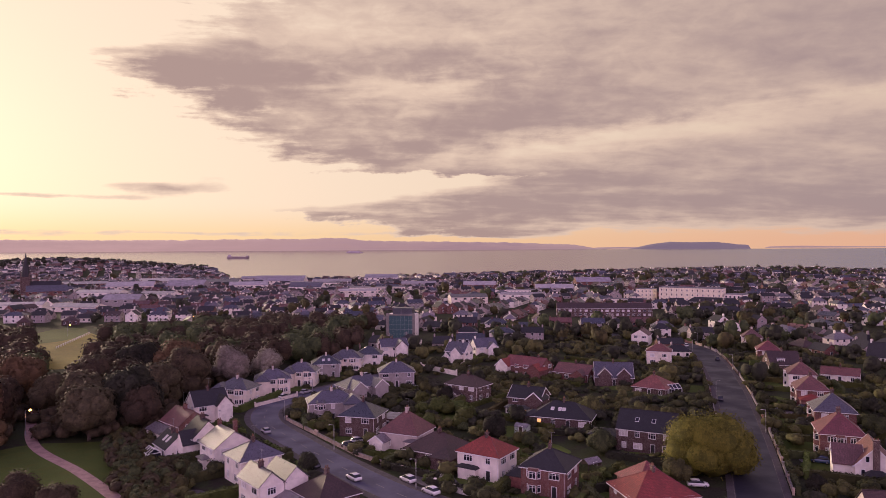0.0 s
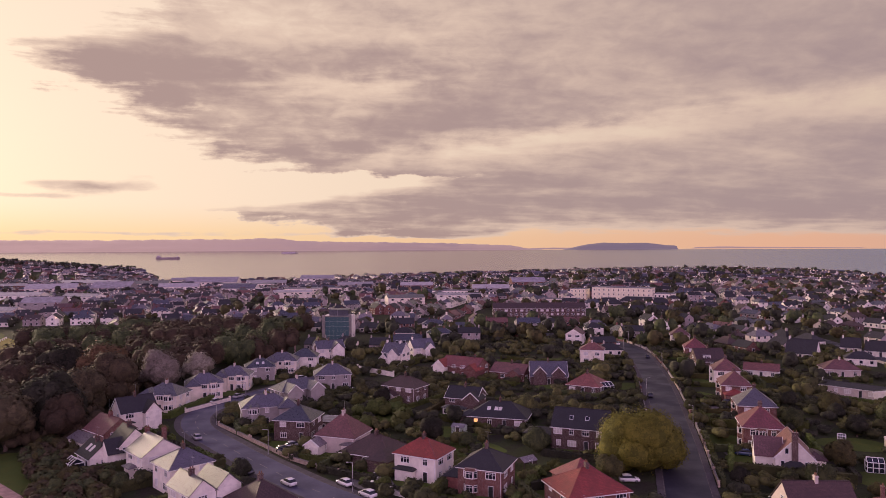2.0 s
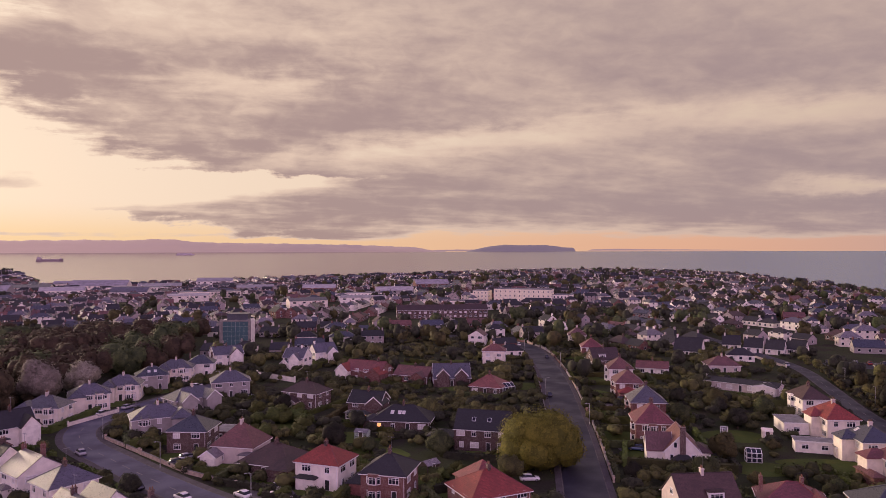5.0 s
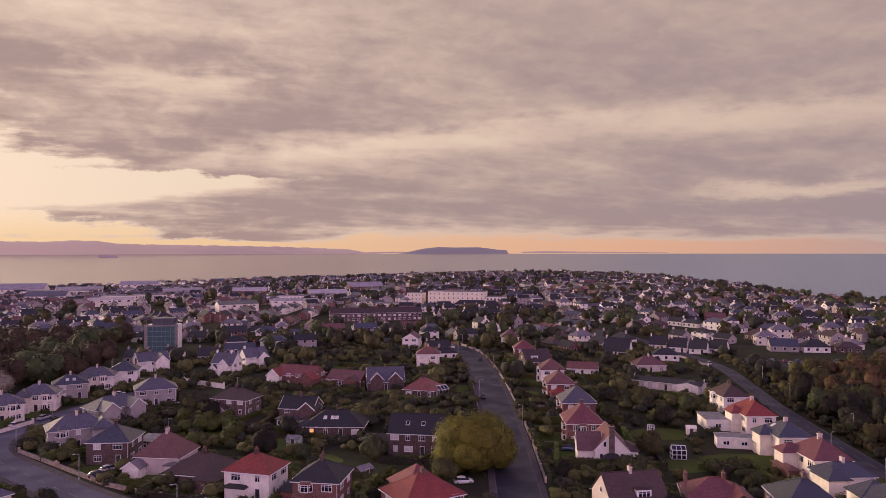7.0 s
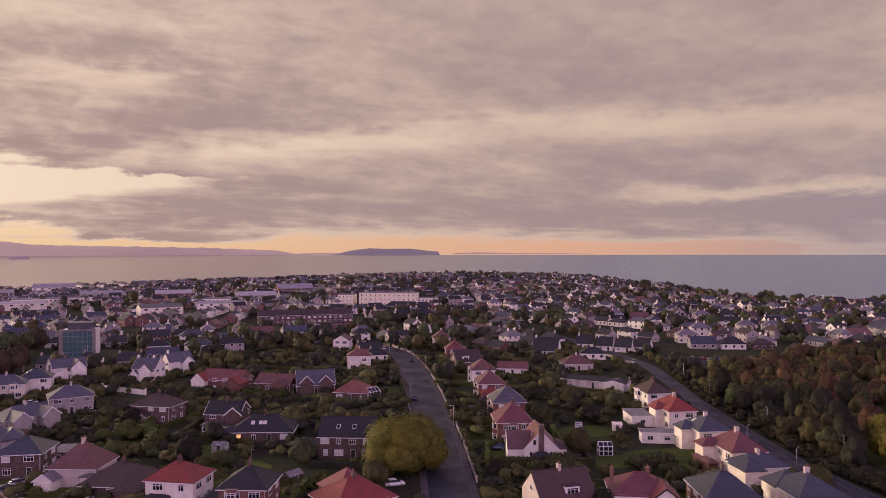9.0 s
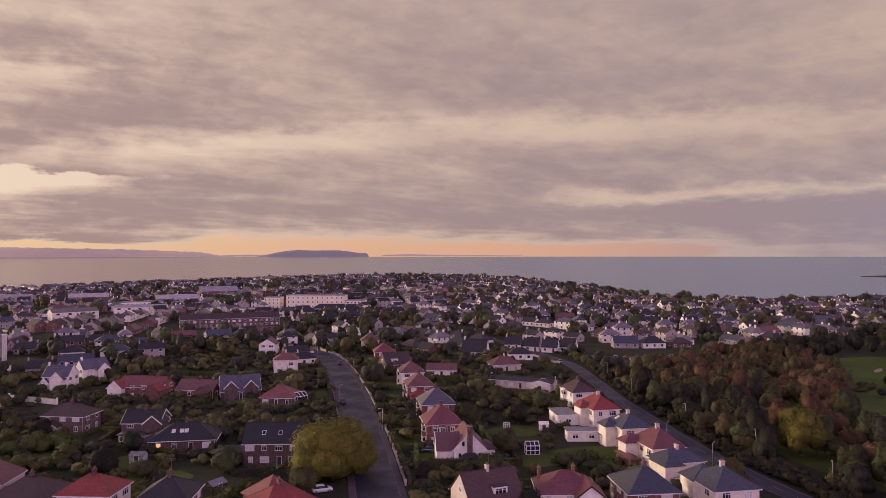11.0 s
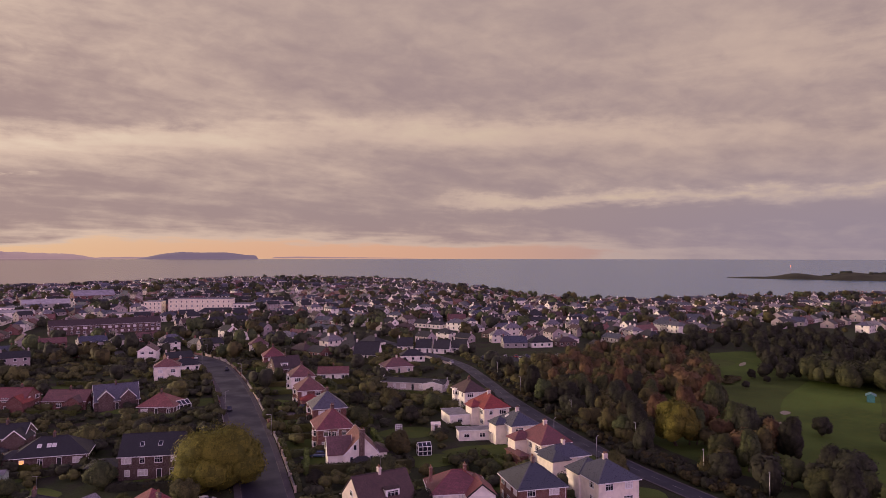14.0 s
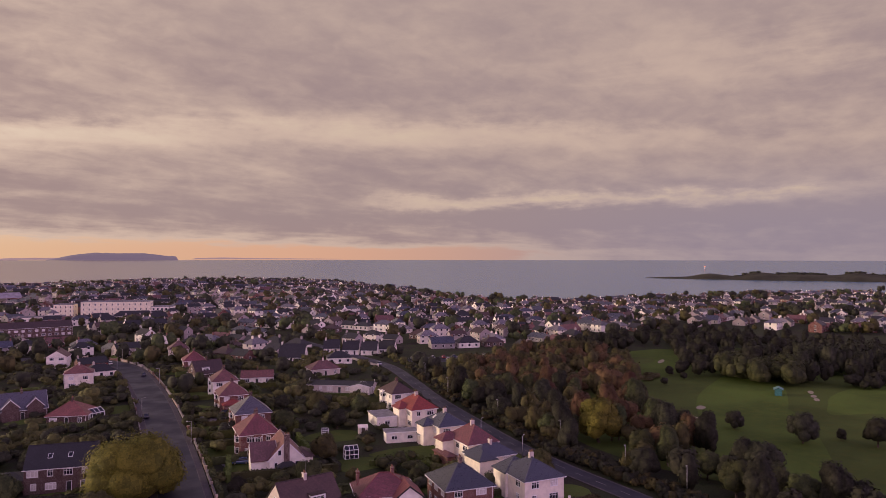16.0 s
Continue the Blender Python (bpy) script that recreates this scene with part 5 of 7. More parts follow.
for x in (-3.2, 3.2):
    wing(c15, x, -3.2, 90, 5.0, 4.2, 4.0, 45, "gable", BRICK_DARK, SLATE, PAINT)
wing(c20, 1.5, -4.6, 90, 4.0, 4.4, 4.6, 46, "gable", WHITE, SLATE, PAINT)
wing(c20, -3.0, -4.4, 90, 3.0, 3.2, 3.0, 44, "gable", WHITE, SLATE, PAINT)
wing(c21, 2.0, -4.0, 90, 4.0, 4.4, 4.6, 44, "gable", WHITE, SLATE, PAINT)
wing(c14, 3.6, -4.2, 90, 5.0, 4.5, 2.7, 35, "gable", BRICK, ROSE_TILE)
wing(c5, -4.2, -6.0, 90, 4.0, 3.6, 2.3, 35, "gable", WHITE, SLATE_PALE, PAINT, "porch")
wing(c5, 4.5, -3.5, 0, 4.0, 5.0, 2.6, 10, "hip", WHITE, SLATE_PALE)
wing(c6, 4.5, -3.0, 90, 8.0, 5.0, 2.7, 33, "hip", BRICK_DARK, BROWN_TILE)
for x in (-4.0, 3.6):
    wing(c3, x, -3.8, 90, 6.0, 4.6, 5.0, 40, "gable", GREY_WALL, SLATE, PAINT)
bay(c1, -3.4, -4.0, 2, GREY_WALL, SLATE)
wing(c1, 5.5, -3.0, 90, 7.0, 5.0, 5.0, 36, "hip", GREY_WALL, SLATE)
for hse in (w8, w9, w10, w12):
    bay(hse, 2.6, -4.0, 2, CREAM, SLATE)
    wing(hse, -3.6, -3.2, 90, 6.5, 4.4, 5.0, 38, "hip", CREAM, SLATE)
for x in (-0.8, 1.2):
    roof_light(w5, x, -1.5, 6, 2.8, 40, 1.0, 1.6)
for x in (-1.0, 1.0):
    roof_light(w11, x, -2.4, 8, 5.1, 32)
wing(w7, 3.0, -3.2, 90, 5.0, 4.2, 4.9, 48, "gable", WHITE, SLATE_DARK, DARK_WOOD)
wing(w7, -3.2, -3.6, 0, 3.0, 1.6, 2.4, 24, "hip", WHITE, SLATE_DARK, name="porch")
wing(w14, 2.5, -3.8, 90, 6.0, 5.0, 5.2, 45, "gable", WHITE, SLATE, DARK_WOOD)
wing(w1, 0.3, 5.0, 0, 8.2, 4.8, 5.2, 42, "gable", WHITE, SLATE)
wing(w2, -3.2, -5.0, 0, 3.0, 2.4, 2.4, 25, "hip", WHITE, SLATE, name="porch")
wing(w3, -0.5, -5.0, 0, 3.0, 1.6, 2.4, 24, "hip", WHITE, SLATE_PALE, name="porch")
ob = wing(c19, 2.0, 6.0, 90, 8.0, 8.0, 4.4, 38, "hip", BRICK, RED_TILE)
bay(e2, -2.5, 4.5, 2, BRICK, RED_TILE, 2.6, 0.9, 180, False)
bay(e2, -5.0, 0.5, 2, BRICK, RED_TILE, 2.6, 0.9, -90, False)
bay(e3, 1.0, 4.75, 2, BRICK, SLATE, 2.6, 0.9, 180, False)
bay(e4, 1.0, 4.25, 2, BRICK, RED_TILE, 2.6, 0.9, 180, False)
bay(e5, 1.0, 4.25, 2, WHITE, ROSE_TILE, 2.6, 0.9, 180, False)
wing(e4, -5.5, 0.5, 0, 5.0, 6.0, 2.8, 22, "hip", BRICK, RED_TILE)
dormer(e6, -1.5, -3.6, 3.5, 2.8, 3.0, 1.7, PAINT, LEAD)
dormer(g9, 1.0, -3.8, 4.4, 2.8, 3.2, 1.7, PAINT, BROWN_TILE)
e1 = house(88.8, 145.2, 66, 11, 7.4, 3.4, "gable", WHITE, ROSE_TILE, "white-gabled house with a steep faded red roof and tall chimney", pitch=46, chimneys=(), sides="left front back", trim=PAINT, wins=1)
add_chimney(e1, -5.8, 0.0, 0, 9.0, BRICK_DARK, 2, 0.9, 1.2)
wing(e1, -6.4, 0.0, 90, 4.2, 2.2, 1.9, 40, "hip", WHITE, SLATE_DARK)
wing(e1, -1.5, 4.8, 90, 5.5, 6.0, 3.4, 46, "gable", WHITE, ROSE_TILE, PAINT)
wing(e1, 1.0, -4.5, 0, 6.0, 4.0, 2.6, 30, "hip", WHITE, BROWN_TILE)
wing(g1, 3.6, -3.4, 90, 6.5, 5.0, 4.6, 38, "gable", WHITE, RED_TILE, BLACK_PAINT)
wing(g5, 3.6, 4.6, 90, 5.0, 3.8, 5.2, 34, "hip", CREAM, RED_TILE)
wing(g5, 1.6, 6.6, 0, 7.0, 2.2, 2.3, 24, "hip", BRICK, ROSE_TILE, name="porch")
bay(g8, 1.5, 3.8, 2, WHITE, BROWN_TILE, 2.6, 0.9, 180, False)
wing(g6, 1.0, 4.6, 90, 4.0, 4.4, 5.2, 34, "hip", CREAM, SLATE_BLUE)
roof_light(g6, 1.6, 2.2, 7.6, 5.4, 32)
wing(g7, 0.6, 4.4, 90, 3.4, 4.6, 5.3, 34, "hip", CREAM, RED_TILE)
wing(g4, 4.2, 1.5, 0, 5.0, 7.0, 5.1, 32, "hip", CREAM, SLATE_BLUE)
wing(g3, -3.2, -1.6, 90, 5.6, 4.2, 5.1, 32, "hip", CREAM, SLATE_BLUE)
flat_block(132.3, 162.0, -22, 6.0, 9.0, 2.9, WHITE, "white flat-roofed extension with dark fascia")
flat_block(123.9, 144.3, -30, 8.4, 4.2, 2.6, WHITE, "long white flat-roofed garage", sides="front")
flat_block(127.6, 139.0, -30, 4.0, 4.4, 2.3, CREAM, "small cream flat-roofed store beside the house", "store", sides="front")
low_hall = house(153.7, 211.0, -52, 24.0, 7.0, 2.7, "gable", PEBBLE, SLATE_DARK, "long low white building with a dark shallow roof", pitch=15, chimneys=())
wing(low_hall, 8.0, -3.6, 90, 5.0, 7.0, 2.8, 14, "gable", WHITE, SLATE_DARK, PAINT)
flat_block(-12.6, 189.0, -20, 7, 6, 2.5, BRICK_DARK, "dark brick garage with a flat roof")

# ---- the town beyond, street after street down to the shore ----
NEAR = [(o.matrix_basis.translation.x, o.matrix_basis.translation.y) for o in scene.objects if o.parent is None and o.name.split(".")[0] in ("house", "garage")]
ROADS = [p for path in (ROAD_EAST, ROAD_WEST, ROAD_GOLF) for p in smooth_line(path, 14)]
HALLS = [  # bearing, distance, turn, length, depth, eaves
    (-31, 640, 10, 34, 16, 5), (-27.5, 610, -14, 40, 15, 4), (-24.5, 655, 6, 30, 18, 6), (-29.5, 800, 30, 36, 18, 7), (-26, 770, 0, 44, 20, 6), (-22, 740, -20, 38, 16, 5),
    (-24, 900, 14, 52, 22, 6), (-20, 880, -8, 46, 20, 7), (-27, 980, 20, 50, 20, 6), (-18, 985, 4, 64, 22, 6), (-15.5, 900, 12, 46, 18, 6), (-13, 1010, -6, 70, 22, 6), (-21.5, 1060, 0, 76, 24, 5),
    (-9, 960, 5, 52, 20, 6), (-5, 1030, -4, 48, 20, 7), (-11, 830, -12, 40, 16, 6), (-7, 720, 8, 38, 15, 6), (-2, 850, 3, 42, 18, 6), (3, 780, -9, 36, 15, 7), (-14.5, 1085, 3, 60, 16, 4),
    (6.5, 640, -16, 40, 14, 5), (2, 600, 12, 32, 14, 6), (9, 720, -6, 38, 16, 6), (12, 820, 4, 40, 16, 6)]
BIG = [(*polar(az, r), 27) for az, r, *_ in HALLS] + [(150, 578, 20), (206, 545, 20), (239, 240, 27), (-21.6, 369.6, 26.4), (206.4, 590.4, 40.8), (108.0, 482.4, 48.0), (-198.0, 396.0, 60.0), (-430.0, 735.0, 34.0)]


def in_wood(x, y):
    """The park on the west, the golf course and its belts of trees on the east."""
    az, r = math.degrees(math.atan2(x, y)), math.hypot(x, y)
    west = az < -4 and r < 414 and x < table(y, [(120.0, -62.4), (168.0, -74.4), (210.0, -74.4), (258.0, -57.6), (312.0, -40.8), (414.0, -38.4)])
    east = x > table(y, [(0, 124), (77, 137), (95, 142), (107, 146), (122, 151), (143, 161), (178, 178), (208, 197), (222, 266), (236, 360), (252, 504)]) and y < 236 and r < 516
    return west or east


def clear_of(x, y, gap, road_gap):
    return all((x - a) ** 2 + (y - b) ** 2 > gap * gap for a, b in NEAR) and all((x - p.x) ** 2 + (y - p.y) ** 2 > road_gap ** 2 for p in ROADS) and all(math.hypot(x - a, y - b) > c for a, b, c in BIG)


TOWN_LOOKS = [
    (WHITE, SLATE, "white rendered house with a grey slate roof"), (PEBBLE_GREY, SLATE_DARK, "pebble-dashed house with a dark slate roof"), (WHITE, SLATE_DARK, "white house with a dark slate roof and chimney"),
    (WHITE, SLATE_BLUE, "white house with a blue slate roof"), (BRICK, SLATE_DARK, "red brick house with a dark slate roof"), (CREAM, SLATE_PALE, "cream house with a pale slate roof"),
    (BRICK, ROSE_TILE, "brick house with a faded red roof"), (PEBBLE_GREY, BROWN_TILE, "pebble-dashed house with a brown tiled roof"), (BRICK_DARK, BROWN_TILE, "brown brick house with a tiled roof"), (GREY_WALL, SLATE_BLUE, "grey house with a blue slate roof"), (WHITE, SLATE_DARK, "white house with a dark slate roof"), (PEBBLE_GREY, SLATE_DARK, "pebble-dashed house with a black roof")]
rng = random.Random(11)
SINGLE = {}


def single_window(w, h):
    """Frame and glass in one mesh, for houses far off."""
    if (w, h) not in SINGLE:
        g = lattice([-w / 2, -w / 2 + 0.1, w / 2 - 0.1, w / 2], [-h / 2, -h / 2 + 0.1, h / 2 - 0.1, h / 2], lambda i, j: not (i == 1 and j == 1), -0.07, -0.03, 0, 1)
        SINGLE[w, h] = g.mesh("window", [PAINT, GLASS])
    return SINGLE[w, h]


FAR_MATS = [WHITE, PEBBLE_GREY, GREY_WALL, BRICK, CREAM, BRICK_DARK, SLATE, SLATE_DARK, SLATE_PALE, ROSE_TILE, BROWN_TILE, SLATE_BLUE, GLASS, PAINT]


def town_parts(k, detail):
    """One kind of town house. Walls, roof, chimneys and window places, each as its own pieces."""
    r = random.Random(k * 31 + 5)
    wall, roof, label = TOWN_LOOKS[k % len(TOWN_LOOKS)]
    kind = "hip" if (k * 7 + k // 12) % 5 < 2 else "gable"
    eave = r.choice((4.4, 4.8, 5.0, 2.8, 2.8, 2.6))
    w, d, pitch = r.uniform(9, 12) if k % 3 else r.uniform(11, 14), r.uniform(6.8, 8.6), r.uniform(29, 37)
    walls, top_geo, stacks = Geo(), Geo(), []
    wall_geo(walls, w, d, eave, pitch, kind)
    spots = []
    for side, length in (("front", w), ("back", w), ("left", d), ("right", d)):
        n = max(1, int(length / (3.2 if side in ("front", "back") else 5)))
        for s in range(2 if eave > 4 else 1):
            spots += [side_pose(side, w, d, (i + 0.5) * length / n - length / 2, 1.5 + 2.6 * s) for i in range(n)]
    top = roof_geo(top_geo, w, d, eave, pitch, kind, 0.3)
    ends = [-w / 2 + 0.5, w / 2 - 0.5] if kind == "gable" else [-w / 5, w / 5]
    for cx in ends[:2 if k % 2 else 1]:
        g = Geo()
        g.box(cx - 0.3, -0.5, top - 1.0, cx + 0.3, 0.5, top + 0.9)
        g.box(cx - 0.36, -0.56, top + 0.7, cx + 0.36, 0.56, top + 0.8)
        if detail:
            for sy in (-0.3, 0.3):
                g.tube((cx, sy, top + 0.85), (cx, sy, top + 1.2), 0.12, 0.10, 6)
        stacks.append(g)
    return wall, roof, label, walls, top_geo, stacks, spots, BRICK if k % 3 == 0 else PEBBLE_GREY if k % 3 == 1 else wall


def town_house(k):
    """A house of its own: walls, with roof, chimneys and windows under them."""
    wall, roof, label, walls, top_geo, stacks, spots, stack_mat = town_parts(k, True)
    ob = tagged(new("house", walls.mesh("house", [wall])), label + " in town", "house", "houses of the town")
    part("roof", top_geo.mesh("roof", [roof]), ob)
    for g in stacks:
        part("chimney", g.mesh("chimney", [stack_mat]), ob)
    for m in spots:
        part("window", single_window(1.3, 1.35), ob, at=m)
    return ob


def town_block(k):
    """The same house as plain arrays, to be joined with its far neighbours."""
    wall, roof, label, walls, top_geo, stacks, spots, stack_mat = town_parts(k, False)
    g = Geo()

    def take(part_geo, mat):
        n = len(g.v)
        g.v += part_geo.v
        g.f += [tuple(i + n for i in f) for f in part_geo.f]
        g.s += [FAR_MATS.index(mat)] * len(part_geo.f)
    take(walls, wall)
    take(top_geo, roof)
    for q in stacks:
        take(q, stack_mat)
    for m in spots:
        for slot, a, b, dy in ((FAR_MATS.index(PAINT), 0.62, 0.72, -0.04), (FAR_MATS.index(GLASS), 0.5, 0.6, -0.07)):
            p = [m @ Vector((sx * a, dy, sz * b)) for sx, sz in ((-1, -1), (1, -1), (1, 1), (-1, 1))]
            g.solid(p, [(0, 1, 2, 3)], slot)
    return np.array(g.v), g.f, g.s


SHAPES = 36
BUILT = {}
FAR_BLOCKS = [town_block(k) for k in range(SHAPES)]
FAR_TOWN = [Geo(), Geo(), Geo()]
TOWN, LATE = [], []


def street_angle(x, y):
    i, j = math.floor(x / 150), math.floor(y / 150)
    return ((i * 37 + j * 61) % 7) * 9 - 30 + (90 if (i + j) % 3 == 0 else 0)


def settle():
    for ci in range(-8, 11):
        for cj in range(0, 12):
            cx, cy = ci * 150 + 75, cj * 150 + 75
            ang = radians(street_angle(cx, cy))
            ca, sa = math.cos(ang), math.sin(ang)
            v = -110.0
            while v < 110:
                u = -110.0 + rng.uniform(0, 6)
                while u < 110:
                    x, y = cx + u * ca - v * sa, cy + u * sa + v * ca
                    u += 13.6 * rng.uniform(0.85, 1.3)
                    if not (abs(x - cx) <= 75 and abs(y - cy) <= 75):
                        continue
                    r, az = math.hypot(x, y), math.degrees(math.atan2(x, y))
                    if r < (268 if -14 < x < 60 else 290) or (27 < az < 43 and r < 330) or math.hypot(x - 66, y - 322) < 38 or y < 24 or not -36 < az < 79 or r > shore(az) - 30 or in_wood(x, y) or rng.random() < 0.10 or not clear_of(x, y, 17 if r < 400 else 15, 12):
                        continue
                    if r < 500 and noise.noise(Vector((x / 60, y / 60, 9.0))) > 0.22:
                        continue
                    if any((x - a) ** 2 + (y - b) ** 2 < 105 for a, b in TOWN[-70:]):
                        continue
                    TOWN.append((x, y))
                    LATE.append((r, x, y, math.degrees(ang) + (0 if rng.random() < 0.8 else 90) + rng.uniform(-4, 4), rng.randrange(SHAPES)))
                v += 23.5 * rng.uniform(0.85, 1.15)


settle()
LATE.sort()
for i, (r, x, y, rz, k) in enumerate(LATE):
    m = pose(x, y, ground_z(x, y), 0, 0, rz)
    if i < 160:
        if k in BUILT:
            copy_thing(BUILT[k], m)
        else:
            BUILT[k] = town_house(k)
            BUILT[k].matrix_basis = m
        continue
    v, f, s = FAR_BLOCKS[k]
    g = FAR_TOWN[0 if r < 670 else 1 if r < 940 else 2]
    n = len(g.v)
    mm = np.array(m)
    g.v.extend(map(tuple, (v @ mm[:3, :3].T + mm[:3, 3]).tolist()))
    g.f.extend(tuple(j + n for j in q) for q in f)
    g.s.extend(s)
for g, label in zip(FAR_TOWN, ("rows of white and brick houses in the middle of the town", "slate-roofed houses of the lower town", "small white and grey houses along the shore")):
    tagged(new("town_houses", g.mesh("town_houses", FAR_MATS)), label, "houses", kind="stuff")


# ---- larger buildings ----
def block(x, y, rz, w, d, storeys, wall, label, name="building", bay=3.2, high=3.2, pane=None, roof=None, parapet=0.5, win=(1.5, 1.6)):
    h = root(name, x, y, rz, label, "building")
    top = storeys * high + 0.4
    g = Geo()
    g.box(-w / 2, -d / 2, -0.5, w / 2, d / 2, top)
    part("wall", g.mesh("wall", [wall]), h)
    g = Geo()
    g.box(-w / 2 - 0.15, -d / 2 - 0.15, top, w / 2 + 0.15, d / 2 + 0.15, top + 0.25)
    g.bars([(-w / 2, -d / 2, top + 0.25, w / 2, -d / 2 + 0.3, top + parapet), (-w / 2, d / 2 - 0.3, top + 0.25, w / 2, d / 2, top + parapet)])
    part("roof", g.mesh("roof", [roof or LEAD]), h)
    for side, length in (("front", w), ("right", d), ("left", d)):
        n = max(1, int(length / bay))
        for s in range(storeys):
            for k in range(n):
                part("window", single_window(*win), h, at=side_pose(side, w, d, (k + 0.5) * length / n - length / 2, s * high + high * 0.55))
    return h


# glass-fronted office block
office = root("office_block", -22.2, 362, -8, "five-storey office block with a teal glass front", "office building")
g = Geo()
g.box(-7.4, 0.2, -0.3, 7.4, 12, 13.2)
part("wall", g.mesh("wall", [WHITE]), office)
g = Geo()
g.bars([(-7.6, -0.4, 0, -6.0, 0.2, 14.0), (6.3, -0.4, 0, 7.6, 0.2, 14.0), (-6.0, -0.4, 12.9, 6.3, 0.2, 13.6)])
part("surround", g.mesh("surround", [CONCRETE]), office)
for k in range(5):
    for j in range(6):
        g = Geo()
        x0, z0 = -5.95 + j * 2.04, 1.0 + k * 2.4
        g.box(x0, 0.0, z0, x0 + 1.96, 0.15, z0 + 2.32)
        part("pane", g.mesh("pane", [GLASS_TEAL]), office)
g = Geo()
g.box(-4.5, 3, 13.2, 5.5, 10, 16.2)
g.box(-4.8, 2.7, 16.2, 5.8, 10.3, 16.5)
part("plant_room", g.mesh("plant_room", [SLATE_BLUE]), office)
for k in range(3):
    g = Geo()
    g.tube((-7 + k * 7, 2, 13.2), (-7 + k * 7, 2, 16.5), 0.06, 0.04, 6)
    part("mast", g.mesh("mast", [STEEL]), office)

STUCCO = render_wall("pale_yellow_stucco", (0.86, 0.77, 0.60))
block(209.0, 588.6, -34, 51, 14, 3, STUCCO, "long cream three-storey building with rows of windows", "hospital_block", high=3.7, win=(1.0, 1.5), bay=4.0)
block(176.5, 608.4, -34, 14, 12, 3, STUCCO, "cream end pavilion of the long building", win=(1.0, 1.5))
block(239.0, 571.6, -34, 16, 12, 2, WHITE, "low white annexe beside the long cream building")
block(150.0, 578.0, -20, 34, 10, 1, WHITE, "long low white building with a grey flat roof", high=3.6)
house(206.0, 545.0, -30, 30, 10, 3.6, "hip", GREY_WALL, SLATE_DARK, "low hall with a broad dark hipped roof", chimneys=(), group="halls", wins=6)
brick_row = house(110.4, 482.4, -6, 64, 10, 5.8, "gable", BRICK_DARK, BROWN_TILE, "long dark brick terrace with a brown tiled roof", group="terraces", chimneys=((-24, 0.0), (-12, 0.0), (0, 0.0), (12, 0.0), (24, 0.0)))
block(72.0, 672.0, -4, 44, 16, 2, WHITE, "broad white commercial building with a flat roof")
block(-72.0, 768.0, 5, 60, 20, 2, CREAM, "long pale commercial building in the town centre")
block(-168.0, 912.0, -10, 70, 22, 2, WHITE, "long white shopping hall near the harbour")
block(-276.0, 1008.0, 8, 50, 18, 2, CREAM, "pale harbourside building with a flat roof")

def hall(x, y, rz, w, d, eave, pitch, wall, roof, label):
    """A broad pitched-roof shed or warehouse."""
    h = root("hall", x, y, rz, label, "hall", "halls of the lower town")
    g, q = Geo(), Geo()
    wall_geo(g, w, d, eave, pitch, "gable")
    part("wall", g.mesh("wall", [wall]), h)
    roof_geo(q, w, d, eave, pitch, "gable", 0.3)
    part("roof", q.mesh("roof", [roof]), h)
    n = max(2, int(w / 7))
    for k in range(n):
        part("window", single_window(2.6, 1.5), h, at=side_pose("front", w, d, (k + 0.5) * w / n - w / 2, eave - 1.4))
    return h


SHEET_PALE = plain("pale_sheet_roof", (0.36, 0.325, 0.34), 0.4, 0, 0.2, 0.3)
SHEET_GREY = plain("grey_sheet_roof", (0.26, 0.235, 0.26), 0.42, 0, 0.25, 0.3)
for k, (az, r, rz, w, d, eave) in enumerate(HALLS):
    x, y = polar(az, r)
    hall(x, y, rz, w, d, eave, (14, 18, 24, 32)[k % 4], (WHITE, CREAM, GREY_WALL, BRICK, WHITE)[k % 5], (SHEET_PALE, SHEET_GREY, SHEET_GREY, SLATE, SHEET_PALE, SHEET_GREY)[k % 6], "broad pitched-roof hall in the lower town" if k % 2 else "long pale-roofed shed near the harbour")

# church with a spire
church = root("church", -435, 730, 20, "dark stone church with a tall pointed spire", "church")
g = Geo()
g.box(-4, -4, -1, 4, 4, 20)
for sx in (-4, 4):
    for sy in (-4, 4):
        g.tube((sx, sy, -1), (sx, sy, 20.5), 0.9, 0.8, 6)
        g.tube((sx, sy, 20.5), (sx, sy, 25), 0.8, 0.05, 6)
part("tower", g.mesh("tower", [BRICK_DARK]), church)
g = Geo()
g.tube((0, 0, 20), (0, 0, 45), 4.6, 0.1, 8)
part("spire", g.mesh("spire", [SLATE_DARK]), church)
g = Geo()
wall_geo(g, 30, 12, 8, 48, "gable")
nave = part("nave", g.mesh("nave", [BRICK_DARK]), church, at=pose(18, 0, 0))
g = Geo()
roof_geo(g, 30, 12, 8, 48, "gable")
part("roof", g.mesh("roof", [SLATE_DARK]), nave)

# harbour arms and ships
for x0, y0, x1, y1, wide in ((-396.0, 1182.0, -234.0, 1212.0, 8), (-222.0, 1140.0, -108.0, 1218.0, 12), (-360.0, 1152.0, -288.0, 1158.0, 6)):
    n = math.hypot(x1 - x0, y1 - y0)
    g = Geo()
    g.box(-n / 2, -wide / 2, -9, n / 2, wide / 2, 2.2)
    g.box(-n / 2, wide / 2 - 1.2, 2.2, n / 2, wide / 2, 3.6)
    ob = tagged(new("pier", g.mesh("pier", [CONCRETE])), "grey concrete harbour pier in the water", "pier")
    ob.matrix_basis = pose((x0 + x1) / 2, (y0 + y1) / 2, SEA_Z, 0, 0, math.degrees(math.atan2(y1 - y0, x1 - x0)))

